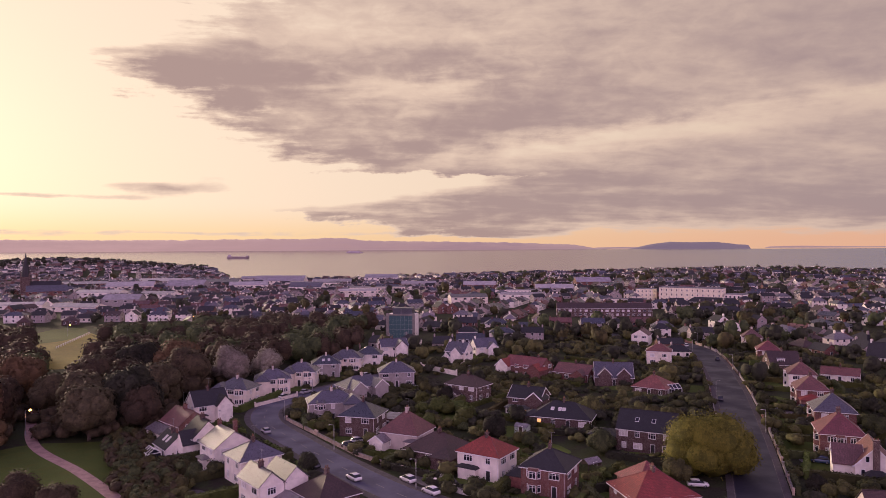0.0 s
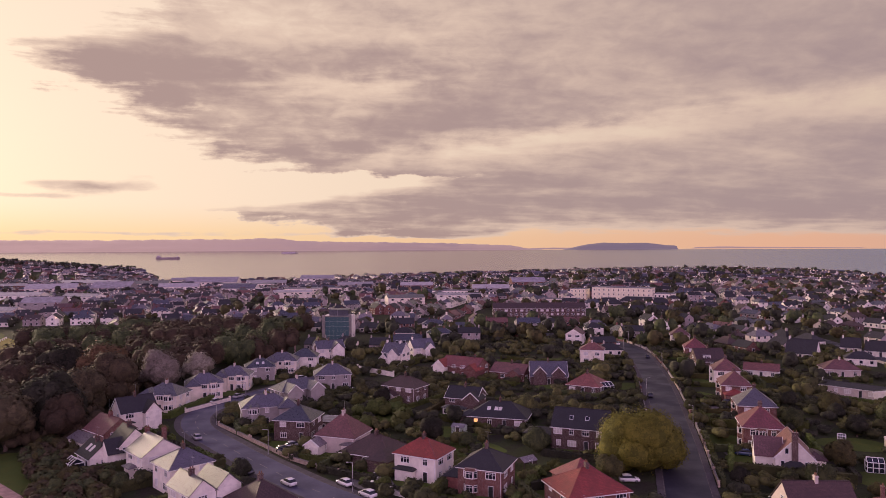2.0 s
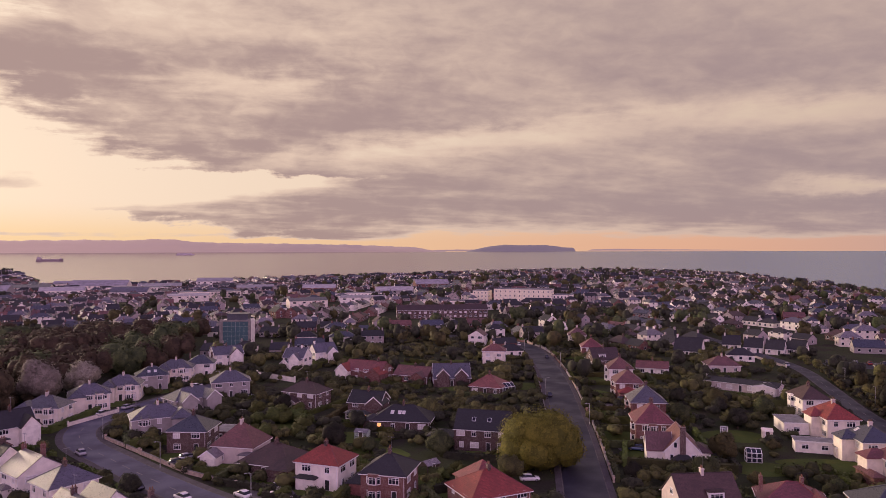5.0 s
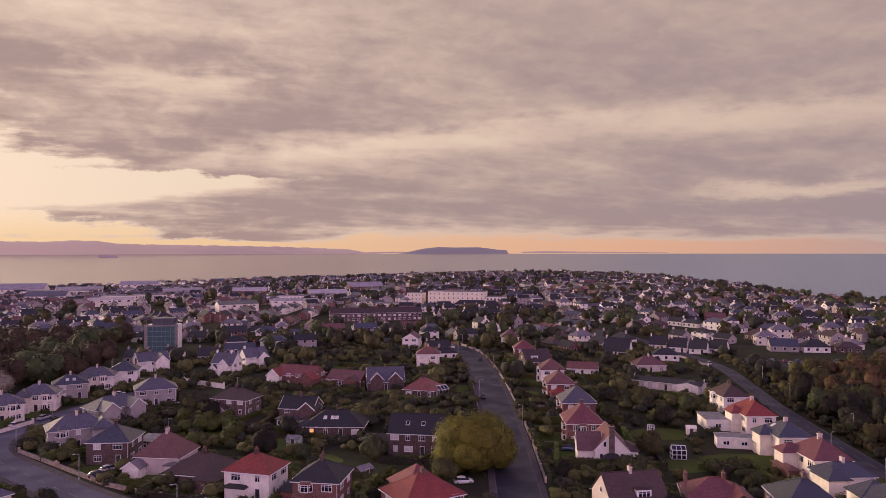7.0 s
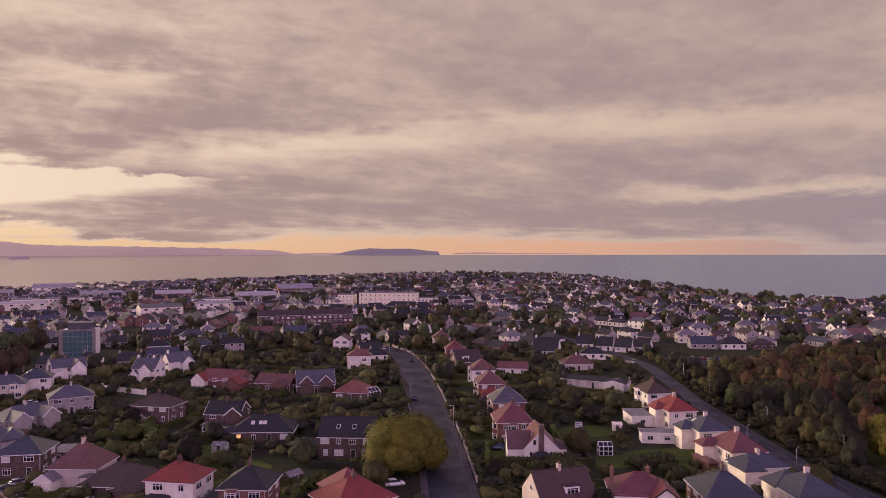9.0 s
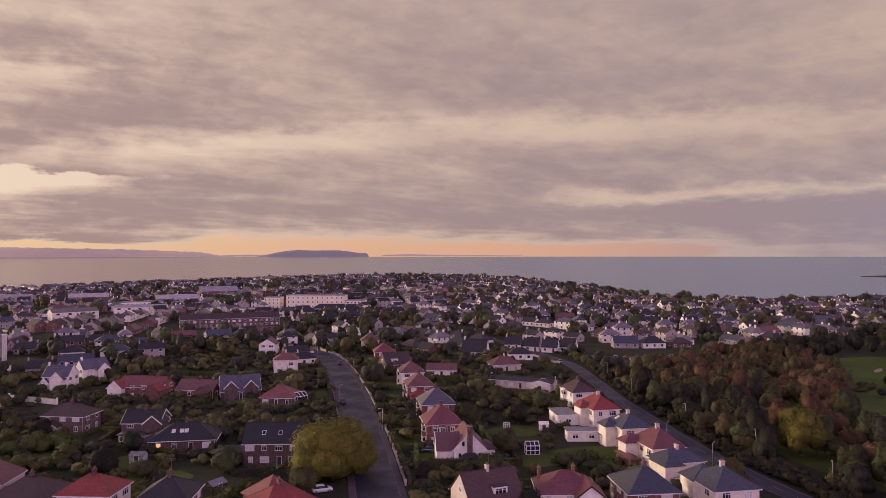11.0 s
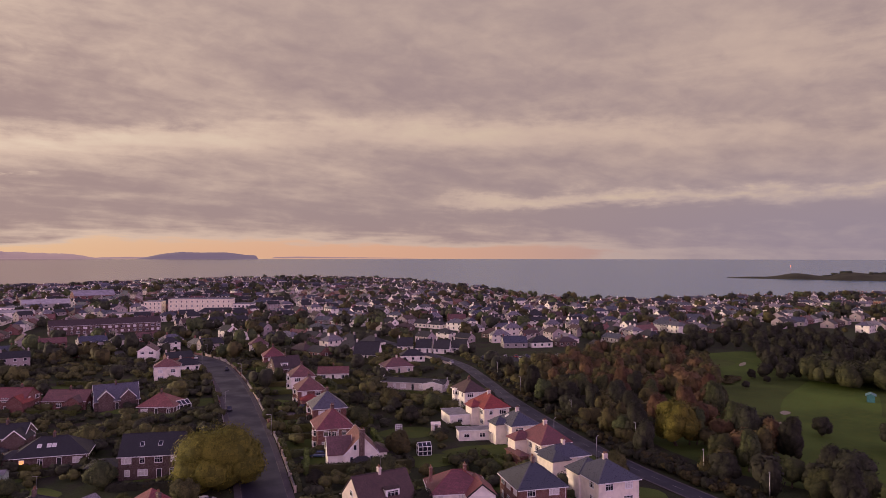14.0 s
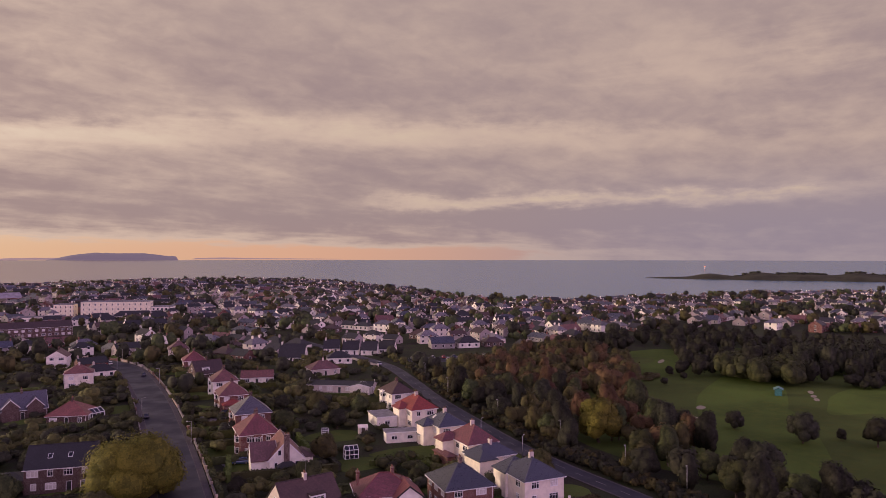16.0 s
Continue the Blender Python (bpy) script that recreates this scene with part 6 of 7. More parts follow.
HULL = plain("ship_hull", (0.26, 0.20, 0.21), 0.6)
PALE_HULL = plain("pale_ship_paint", (0.42, 0.36, 0.38), 0.6)


def ship(az, r, rz, long, high, label, white=False):
    x, y = polar(az, r)
    ob = root("ship", x, y, rz, label, "ship", z=sea_z(r))
    g = loft([(-long / 2, long * 0.07, long * 0.07, -1, high * 0.5), (long * 0.35, long * 0.08, long * 0.085, -1, high * 0.5), (long / 2, 0.3, 0.6, -1, high * 0.62)])
    part("hull", g.mesh("hull", [PALE_HULL if white else HULL]), ob)
    g = Geo()
    if white:
        g.box(-long * 0.42, -long * 0.06, high * 0.5, long * 0.35, long * 0.06, high)
    else:
        g.box(-long * 0.46, -long * 0.06, high * 0.5, -long * 0.32, long * 0.06, high)
        g.box(long * 0.38, -long * 0.04, high * 0.5, long * 0.42, long * 0.04, high * 0.85)
    part("superstructure", g.mesh("superstructure", [PALE_HULL]), ob)


ship(-16.3, 3000, 4, 90, 15, "long grey cargo ship at anchor")
ship(-7.2, 3700, 2, 86, 9, "pale ferry crossing the lough", True)
ship(64.85, 2900, 30, 18, 7, "small lit vessel far out at sea", True)
lamp_ship = root("navigation_light", *polar(64.85, 2895), 0, "small red light on a vessel far out at sea", "light", z=sea_z(2895) + 7)
g = Geo()
g.tube((0, 0, 0), (0, 0, 3.2), 2.6, 1.6, 8)
part("lantern", g.mesh("lantern", [glow("red_ship_lamp", (1.0, 0.22, 0.12), 1.6)]), lamp_ship)
for k, (az, r) in enumerate(((-13.2, 1200), (-12.0, 1182), (-9.5, 1212), (-14.5, 1248))):
    ship(az, r, k * 40, 9, 3, "small white boat in the harbour", True)


def far_point(name, a0, a1, r, wide, high, label, mat):
    """A low spit of land across the bay."""
    n = 60

    def point(i, j):
        k, az = j / 8.0, a0 + (a1 - a0) * i / (n - 1)
        taper = min(1.0, i / 18.0)
        x, y = polar(az, r + (k - 0.5) * wide * (0.25 + 0.75 * taper))
        return x, y, sea_z(r) - 1 + (1.5 + high * taper * (0.6 + 0.7 * noise.noise(Vector((az * 0.5, 1, 2))))) * math.sin(k * math.pi) ** 0.6
    return grid(name, n, 9, point, mat, label)


def spit_z(x, y):
    """Height of the point's crest, where its trees stand."""
    az = math.degrees(math.atan2(x, y))
    return sea_z(1960) - 5.5 + 22 * min(1.0, (az - 60.5) / 7.2) * (0.6 + 0.7 * noise.noise(Vector((az * 0.5, 1, 2))))


far_point("ground_spit", 60.5, 84, 1960, 230, 22, "low heathy point across the bay", HEATH)

# ---- park and golf course ----
patch("sports_field", -187.0, 348, 17, 76, 28, DRY_GRASS, "pale dry sports field behind the trees", 0.04, 0.1, seed=3, category="field")
patch("park_lawn", -86.0, 146.4, 25.0, 29, 10, GRASS, "mown park lawn beside the path", 0.03, 0.2, seed=5, category="lawn")
patch("sports_field", -216.0, 392, 14, 38, 16, ROUGH, "mown green pitch beyond the rail fence", 0.07, 0.1, seed=6, category="field")
ribbon("park_path", [(-48.0, 117.6), (-64.1, 135.6), (-79.2, 151.2), (-99.6, 170.4), (-115.2, 195.6), (-127.2, 222.0)], 2.6, GRAVEL, "pale gravel path through the park", 0.06, category="path")
patch("golf_grass", 262, 112, 125, 66, 24, ROUGH, "rough grass of the golf course", 0.02, 0.12, seed=8, category="golf course")
patch("fairway", 196, 78, 62, 15, 28, FAIRWAY, "mown green golf fairway", 0.04, 0.2, seed=9, category="golf course")
patch("fairway", 300, 170, 44, 19, 22, FAIRWAY, "mown green golf fairway with a putting green", 0.045, 0.2, seed=12, category="golf course")
patch("fairway", 245, 104, 62, 13, 20, FAIRWAY, "mown green golf fairway", 0.05, 0.25, seed=15, category="golf course")
patch("fairway", 300, 70, 60, 14, 0, FAIRWAY, "mown green golf fairway", 0.055, 0.25, seed=17, category="golf course")
patch("putting_green", 296, 176, 13, 9, 10, GRASS, "smooth putting green", 0.08, 0.1, seed=4, category="golf green")
for k, (x, y, a, b) in enumerate(((279.4, 173, 5, 2.2), (303.6, 166.2, 9, 1.5), (219.7, 107.2, 4.5, 1.8), (203.2, 101.1, 4.5, 1.3), (272.7, 91.2, 4.5, 1.2), (265.7, 88, 4, 1.2), (260.1, 85.3, 4, 1.2))):
    patch("bunker", x, y, a * 0.7, b * 0.8, 20, SAND, "sand bunker on the golf course", 0.10, 0.2, 20, k, "bunker")
hut = root("shelter", 259.3, 97.5, 20, "small teal golf shelter with a pitched roof", "shelter")
g = Geo()
wall_geo(g, 4, 2.4, 2.2, 25, "gable")
part("wall", g.mesh("wall", [plain("teal_paint", (0.04, 0.16, 0.16), 0.6)]), hut)
g = Geo()
roof_geo(g, 4, 2.4, 2.2, 25, "gable")
part("roof", g.mesh("roof", [plain("teal_sheet_roof", (0.10, 0.22, 0.22), 0.5)]), hut)

# ---- trees ----
KINDS["hero"] = (40000, 0.20, 8.6, 13.2, 0.4, 30)
hero = tree(56.6, 147.4, "hero", LEAF_GOLD, 1.07, "large round yellow-green tree beside the east road", variant=0)
hero.matrix_basis = pose(0, 0, -1.8) @ hero.matrix_basis
KINDS["willow"] = (7000, 0.28, 6.0, 10.0, 1.5, 12)
tree(-74.4, 243.6, "willow", LEAF_GREY, 1.2, "pale grey-green tree at the park's edge", variant=0)
tree(-64.8, 256.8, "willow", LEAF_GREY, 1.0, "pale grey-green tree at the park's edge", variant=1)
tree(-45.6, 363.6, "willow", LEAF_OLIVE, 0.95, "olive rounded tree near the office block", variant=2)
tree(160.0, 106.5, "broad", LEAF_GOLD, 1.4, "yellow autumn tree in the roadside belt", variant=1)
tree(163.5, 105.0, "broad", LEAF_GOLD, 0.85, "yellow autumn tree in the roadside belt", variant=2)
tr = random.Random(5)
PLACED = []


LIT_LAMPS = [(-108.0, 180.6), (-117.6, 203.1), (-79.7, 214.6), (-206.1, 384.2), (-117.3, 262.8), (-55.9, 301.4), (-198.0, 446.4), (-153.6, 427.2)]
# glades: open ground on the near side of things that stand free of the woods
GLADES = [(-74.0, 241.0, 12, 46), (-66.8, 258.0, 9, 40), (-155, 285, 9, 85), (-187, 348, 12, 70), (160, 106.5, 5, 26), (52, 139, 4.5, 12), (62, 288, 15, 14), (84, 231, 6, 12), (119, 133, 8, 9), (103, 135, 7, 9), (114, 160, 7, 9), (18, 182, 8, 9), (2, 200, 5, 8)] + [(x, y, 2.2, 24) for x, y in LIT_LAMPS]


def in_glade(x, y):
    for a, b, half, deep in GLADES:
        r = math.hypot(a, b)
        if -4 < r - (x * a + y * b) / r < deep and abs(x * b - y * a) / r < half:
            return True
    return False


def spaced(x, y, gap):
    if in_glade(x, y):
        return False
    if any((x - a) ** 2 + (y - b) ** 2 < gap * gap for a, b in PLACED):
        return False
    PLACED.append((x, y))
    return True


def on_field(x, y):
    a, b = x + 187, y - 350
    c, s = math.cos(radians(-28)), math.sin(radians(-28))
    u, v = a * c - b * s, a * s + b * c
    return (u / 19) ** 2 + (v / 79) ** 2 < 1


# park woods
PARK_A, PARK_B, GOLF_A, GOLF_B, GOLF_C = [], [], [], [], []
for k in range(1500):
    x, y = tr.uniform(-276, -41), tr.uniform(144, 414)
    az, r = math.degrees(math.atan2(x, y)), math.hypot(x, y)
    if not in_wood(x, y) or az < -37 or on_field(x, y) or (-110 < x and y < 180 and y < 180 - (x + 110) * 0.2) or not clear_of(x, y, 9, 8):
        continue
    if math.hypot(x + 74, y - 244) < 10 or math.hypot(x + 108, y - 180) < 8:
        continue
    if spaced(x, y, 9.5 if r > 270 else 9.2):
        if r > 270:
            (PARK_A if tr.random() < 0.7 else PARK_B).append((x, y, tr.uniform(5.5, 8.5), tr.uniform(10, 15)))
            continue
        kind = "tall" if tr.random() < 0.15 else "broad"
        tree(x, y, kind, tr.choice((LEAF_PARK, LEAF_PARK, LEAF_DARK, LEAF_RUST, LEAF_PARK)), tr.uniform(1.35, 2.0), "dark leafy park tree in dense woodland", group="park woodland")
tree(-75, 124, "broad", LEAF_PARK, 1.0, "dark rounded tree beside the park path", variant=0)
tree(-66, 119, "broad", LEAF_PARK, 0.95, "dark rounded tree beside the park path", variant=1)
tree(-107, 165, "broad", LEAF_RUST, 0.9, "reddish tree at the edge of the park lawn", variant=2)
# undergrowth along the edge of the woods, shrubbery between the lawn and the houses
LOW_PARK, LOW_GREEN, LOW_BROWN, VERGE, VERGE_OLIVE = [], [], [], [], []
for k in range(900):
    x, y = tr.uniform(-190, -64), tr.uniform(172, 262)
    if in_wood(x, y) and not in_glade(x, y) and not (-110 < x and y < 176) and clear_of(x, y, 8, 8) and math.degrees(math.atan2(x, y)) > -37:
        LOW_PARK.append((x, y, tr.uniform(1.6, 3.2), tr.uniform(2.2, 5.0)))
for k in range(420):
    y = tr.uniform(126, 197)
    x = tr.uniform(table(y, [(126, -56), (140, -65), (177, -87), (197, -90)]), table(y, [(126, -48), (165, -60), (197, -72)]))
    if clear_of(x, y, 6.0, 6) and not in_glade(x, y):
        tr.choice((LOW_PARK, LOW_GREEN, LOW_BROWN, LOW_BROWN)).append((x, y, tr.uniform(0.8, 2.3), tr.uniform(1.0, 3.4)))
for p, q in zip(smooth_line(ROAD_GOLF, 12), smooth_line(ROAD_GOLF, 12)[1:]):
    d = (q - p).normalized()
    for k in range(3):
        off = 4.1 + 6.0 * tr.random()
        x, y = p.x + d.y * off, p.y - d.x * off
        if y < 232 and clear_of(x, y, 6, 3.9):
            tr.choice((VERGE, VERGE_OLIVE)).append((x, y, tr.uniform(0.9, 1.9), tr.uniform(1.2, 2.8)))
def beside_road(x, y, far):
    return min((p.x - x) ** 2 + (p.y - y) ** 2 for p in smooth_line(ROAD_GOLF, 3)) < far * far


# golf belts
for k in range(3200):
    x, y = tr.uniform(120, 430), tr.uniform(12, 230)
    az, r = math.degrees(math.atan2(x, y)), math.hypot(x, y)
    belt = x < table(y, [(40, 150), (60, 156), (68, 160), (83, 170), (105, 190), (132, 222), (173, 286), (215, 300)])
    if not in_wood(x, y) or az > 84 or not (belt or x > 350 or y > 198 or (x < 150 and y < 60) or (az > 62.5 and 305 < r < 460)) or not clear_of(x, y, 10, 7):
        continue
    if r > 400 and tr.random() < 0.5:
        continue
    if spaced(x, y, 4.4 if belt else 7.0):
        if r > 250 or (belt and tr.random() < 0.45):
            (GOLF_B if belt and az > 47 and y > 80 and not beside_road(x, y, 22) and tr.random() < 0.5 else GOLF_C if belt and y > 80 else GOLF_A).append((x, y, tr.uniform(2.2, 4.2), tr.uniform(4.5, 9)))
            continue
        rust = belt and az > 47 and y > 80 and not beside_road(x, y, 24)
        tree(x, y, "tall" if rust or tr.random() < 0.35 else "broad", LEAF_RUST if rust and tr.random() < 0.38 else tr.choice((LEAF_DARK, LEAF_DARK, LEAF)), tr.uniform(0.7, 1.1), "autumn tree in the belt beside the golf course" if rust else "leafy tree beside the golf course", group="golf course trees")
# garden trees and shrubs among the near houses: thickets, with open ground between them
BACK_A, BACK_B, BACK_C = [], [], []
for k in range(13000):
    x, y = tr.uniform(-58, 230), tr.uniform(94, 410)
    az, r = math.degrees(math.atan2(x, y)), math.hypot(x, y)
    if not -30 < az < 62 or in_wood(x, y):
        continue
    thicket = noise.noise(Vector((x / 24, y / 24, 2.0))) + 0.5 * noise.noise(Vector((x / 8, y / 8, 7.0)))
    if (thicket < -0.04 and tr.random() < 0.9) or not clear_of(x, y, 7.6, 6.8) or any((x - a) ** 2 + (y - b) ** 2 < 60 for a, b in TOWN) or math.hypot(x - 56.6, y - 147.4) < 10.5 or math.hypot(x - 52, y - 138.5) < 5:
        continue
    mass = (BACK_A, BACK_B, BACK_C, BACK_A)[int(max(0.0, min(3.9, 2.0 + 3.4 * noise.noise(Vector((x / 30, y / 30, 12.0))) + tr.uniform(-0.5, 0.5))))]
    if tr.random() < 0.16:
        if spaced(x, y, 4.8):
            if r < 245:
                tree(x, y, "round", tr.choice((LEAF, LEAF_DARK, LEAF_DARK, LEAF_OLIVE, LEAF)), tr.uniform(0.7, 1.35), "leafy garden tree between the houses", group="garden trees")
            else:
                rad = tr.uniform(2.2, 4.6)
                mass.append((x, y, rad, rad * tr.uniform(1.5, 2.1)))
    elif spaced(x, y, 2.7):
        if r < 190 and len(PLACED) % 4 == 0:
            shrub(x, y, tr.choice((LEAF, LEAF, LEAF_DARK, LEAF_OLIVE, HEDGE_LEAF)), tr.uniform(0.7, 1.4), tr.uniform(0.7, 1.2))
        else:
            rad = tr.uniform(1.2, 2.9)
            mass.append((x, y, rad, rad * tr.uniform(0.9, 1.5)))


def wood(name, spots, leaf, label, size=0.9, count=90, base=None, lobes=4, loose=0.1):
    """Many far trees as one leafy mass with an uneven outline."""
    r = np.random.default_rng(len(spots))
    g = Geo()
    for x, y, rad, high in spots:
        z = (base or ground_z)(x, y)
        blobs = [(x + rad * r.normal() * 0.3, y + rad * r.normal() * 0.3, z + high * 0.5, rad * 0.75, high * 0.5)] + [(x + rad * 0.6 * math.cos(a), y + rad * 0.6 * math.sin(a), z + high * r.uniform(0.35, 0.75), rad * 0.5, high * 0.3) for a in r.uniform(0, 6.28, lobes)]
        core(g, blobs, 0.95 - loose, 8, 6)
        v, f, nor = tufts(r, blobs, count, size, loose)
        n = len(g.v)
        g.n.extend(map(tuple, nor.tolist()))
        g.v.extend(map(tuple, v.tolist()))
        g.f.extend(tuple(q) for q in (f + n).tolist())
        g.s.extend([0] * len(f))
    return tagged(new(name, g.mesh(name, [leaf])), label, "trees", kind="stuff")


# single trees and a stand on the fairways
for x, y, sc in ((199.3, 87.6, 0.62), (197, 68.8, 0.95), (270, 144.3, 0.45), (248.3, 135.2, 0.35), (206.6, 54.0, 0.9), (292.7, 79.3, 0.4), (265.3, 135.8, 0.35), (207.5, 62.5, 0.35), (226, 50, 0.8)):
    tree(x, y, "broad", LEAF_DARK, sc, "single dark tree on the golf fairway", group="golf course trees")
tree(169.5, 86.5, "tall", LEAF_RUST, 0.85, "rust-coloured tree at the edge of the fairway", variant=1, group="golf course trees")
tree(172.5, 88.0, "tall", LEAF_RUST, 0.7, "rust-coloured tree at the edge of the fairway", variant=2, group="golf course trees")
for k in range(16):
    x, y = tr.uniform(-8, 7), tr.uniform(184, 214)
    if clear_of(x, y, 6.0, 6):
        shrub(x, y, HEDGE_LEAF, tr.uniform(1.2, 2.2), 0.9)
for x, y in ((35, 147), (37.5, 149.5), (33.5, 145), (38, 146)):
    if clear_of(x, y, 5.0, 6):
        shrub(x, y, HEDGE_LEAF, tr.uniform(0.8, 1.2), 0.9)
STAND, CONIFER = [], []
for k in range(30):
    u, v = tr.uniform(0, 1), tr.uniform(0, 1)
    STAND.append((278 - u * 6 + v * 24, 130 - u * 30 - v * 4, tr.uniform(4.0, 5.6), tr.uniform(7.5, 11)))
for k in range(9):
    LOW_BROWN.append((258 + tr.uniform(-9, 6), 146.6 + tr.uniform(-3, 5), tr.uniform(1.6, 2.8), tr.uniform(1.2, 2.2)))
for k in range(34):
    u, v = tr.uniform(-1, 1), tr.uniform(0, 1)
    CONIFER.append((320 + u * 9 + v * 26, 95 - u * 14 + v * 8, tr.uniform(2.4, 3.4), tr.uniform(10, 13)))
GREEN, DARKER, TALLER, WEST = [], [], [], []
for k in range(16000):
    r, az = 1260 * math.sqrt(tr.uniform(0.075, 1.0)), tr.uniform(-36, 78)
    x, y = polar(az, r)
    if r > shore(az) - 25 or in_wood(x, y) or not clear_of(x, y, 9, 7):
        continue
    clump = noise.noise(Vector((x / 80, y / 80, 4.0))) + 0.5 * noise.noise(Vector((x / 25, y / 25, 8.0)))
    leafy = table(az, [(-36, 0.10), (-6, 0.10), (6, 0.26), (16, 0.5), (30, 0.62), (50, 0.5), (78, 0.42)]) * (0.55 if r > 1000 else 1.0)
    if tr.random() > leafy + 1.3 * leafy * max(-0.7, clump * 2) or any((x - a) ** 2 + (y - b) ** 2 < 38 for a, b in TOWN):
        continue
    rad = tr.uniform(1.5, 3.6) if tr.random() < 0.5 else tr.uniform(3.0, 5.4)
    (GREEN if tr.random() < 0.34 else DARKER if tr.random() < 0.7 else TALLER).append((x, y, rad, rad * tr.uniform(1.5, 2.2)))
wood("town_trees", GREEN, LEAF_OLIVE, "green trees scattered between the houses of the town", 0.8, 60, None, 3)
wood("town_trees", DARKER, LEAF_DARK, "dark trees scattered between the houses of the town", 0.8, 60, None, 3)
wood("town_trees", TALLER, LEAF, "leafy trees scattered between the houses of the town", 0.8, 60, None, 3)
for k in range(150):
    az, r = tr.uniform(-35, -18.5), tr.uniform(1380, 1600)
    x, y = polar(az, r)
    if r < shore(az) - 40:
        WEST.append((x, y, tr.uniform(3, 6), tr.uniform(7, 11)))
wood("headland_trees", WEST, LEAF_DARK, "dark trees on the headland across the harbour")
SPIT = []
for k in range(130):
    az, r = tr.uniform(66, 82), tr.uniform(1935, 1995)
    x, y = polar(az, r)
    if noise.noise(Vector((az * 0.7, 3.0, 1.0))) > -0.1:
        SPIT.append((x, y, tr.uniform(5, 11), tr.uniform(6, 11)))
wood("spit_trees", SPIT, LEAF_DARK, "dark trees on the point across the bay", 1.5, 60, spit_z)
wood("park_trees", PARK_A, LEAF_PARK, "dark dense woodland at the back of the park", 0.5, 800)
wood("park_trees", PARK_B, LEAF, "green woodland at the back of the park", 0.5, 800)
wood("golf_trees", GOLF_A, LEAF_DARK, "dark rounded trees along the far fairways", 0.42, 420)
wood("garden_greenery", BACK_A, LEAF, "green garden trees and shrubs behind the houses", 0.24, 170, None, 3, 0.15)
wood("garden_greenery", BACK_B, LEAF_DARK, "dark garden trees and shrubs behind the houses", 0.24, 170, None, 3, 0.15)
wood("garden_greenery", BACK_C, LEAF_OLIVE, "olive garden trees and shrubs behind the houses", 0.24, 170, None, 3, 0.15)
wood("golf_trees", GOLF_B, LEAF_RUST, "brown autumn trees in the belt beside the road", 0.36, 520)
wood("golf_trees", GOLF_C, LEAF_OLIVE, "olive and brown trees in the belt beside the road", 0.36, 420)
wood("golf_stand", STAND, LEAF, "rounded green trees on the golf course", 0.4, 600)
wood("golf_conifers", CONIFER, LEAF_DARK, "tall dark conifers along the fairway", 0.4, 500)
wood("undergrowth", LOW_PARK, LEAF_PARK, "brown undergrowth along the edge of the park woods", 0.36, 95, None, 2)
wood("undergrowth", LOW_GREEN, LEAF, "green shrubbery between the park lawn and the gardens", 0.26, 170, None, 2)
wood("undergrowth", LOW_BROWN, LEAF_OLIVE, "olive shrubbery between the park lawn and the gardens", 0.26, 170, None, 2)
wood("verge_bushes", VERGE, LEAF_DARK, "dark bushes along the verge of the golf road", 0.26, 150, None, 2)
wood("verge_bushes", VERGE_OLIVE, LEAF_OLIVE, "olive bushes along the verge of the golf road", 0.26, 150, None, 2)
# white rail fence across the sports field
fence = root("fence", -187, 338, 0, "white rail fence across the sports field", "fence")
g = Geo()
g.box(-0.12, -0.12, 0, 0.12, 0.12, 1.2)
post_mesh = g.mesh("post", [PAINT])
for k in range(17):
    part("post", post_mesh, fence, at=pose(-0.85 * k, 3.7 * k, 0))
g = Geo()
g.tube((0, 0, 1.0), (-13.6, 59.2, 1.0), 0.1, 0.1, 4)
part("rail", g.mesh("rail", [PAINT]), fence)

# ---- gardens: lawns, hedges and walls round the near houses ----
gr = random.Random(21)


def free(x, y, gap=6.0):
    return all((x - a) ** 2 + (y - b) ** 2 > gap * gap for a, b in NEAR) and all((x - p.x) ** 2 + (y - p.y) ** 2 > 36 for p in ROADS) and not in_wood(x, y)


def plots():
    for o in [o for o in scene.objects if o.get("group") == "houses of the near streets"]:
        m = o.matrix_basis
        r = m.translation.length
        for side in (-1, 1):
            a, b = m @ Vector((side * gr.uniform(7.2, 8.5), -11, 0)), m @ Vector((side * gr.uniform(7.2, 8.5), 12, 0))
            if free(a.x, a.y) and free(b.x, b.y) and gr.random() < 0.8:
                hedge(a.x, a.y, b.x, b.y, gr.uniform(1.2, 2.4), gr.uniform(0.8, 1.4), gr.choice((HEDGE_LEAF, LEAF, LEAF_OLIVE, LEAF)))
        for y in (-11.5, 12.5):
            a, b = m @ Vector((-7.5, y, 0)), m @ Vector((7.5, y + gr.uniform(-1, 1), 0))
            if free(a.x, a.y) and free(b.x, b.y):
                hedge(a.x, a.y, b.x, b.y, gr.uniform(1.2, 2.2), gr.uniform(0.8, 1.3), gr.choice((HEDGE_LEAF, LEAF, HEDGE_LEAF, LEAF_DARK)))
            c = m @ Vector((gr.uniform(-2, 2), y * 0.72, 0))
            if free(c.x, c.y, 5.0):
                patch("lawn", c.x, c.y, gr.uniform(5.5, 7.5), gr.uniform(3.2, 4.6), math.degrees(m.to_euler().z), GRASS, "small mown garden lawn", 0.05 + gr.random() * 0.02, 0.25, 20, gr.randrange(99), "lawn")


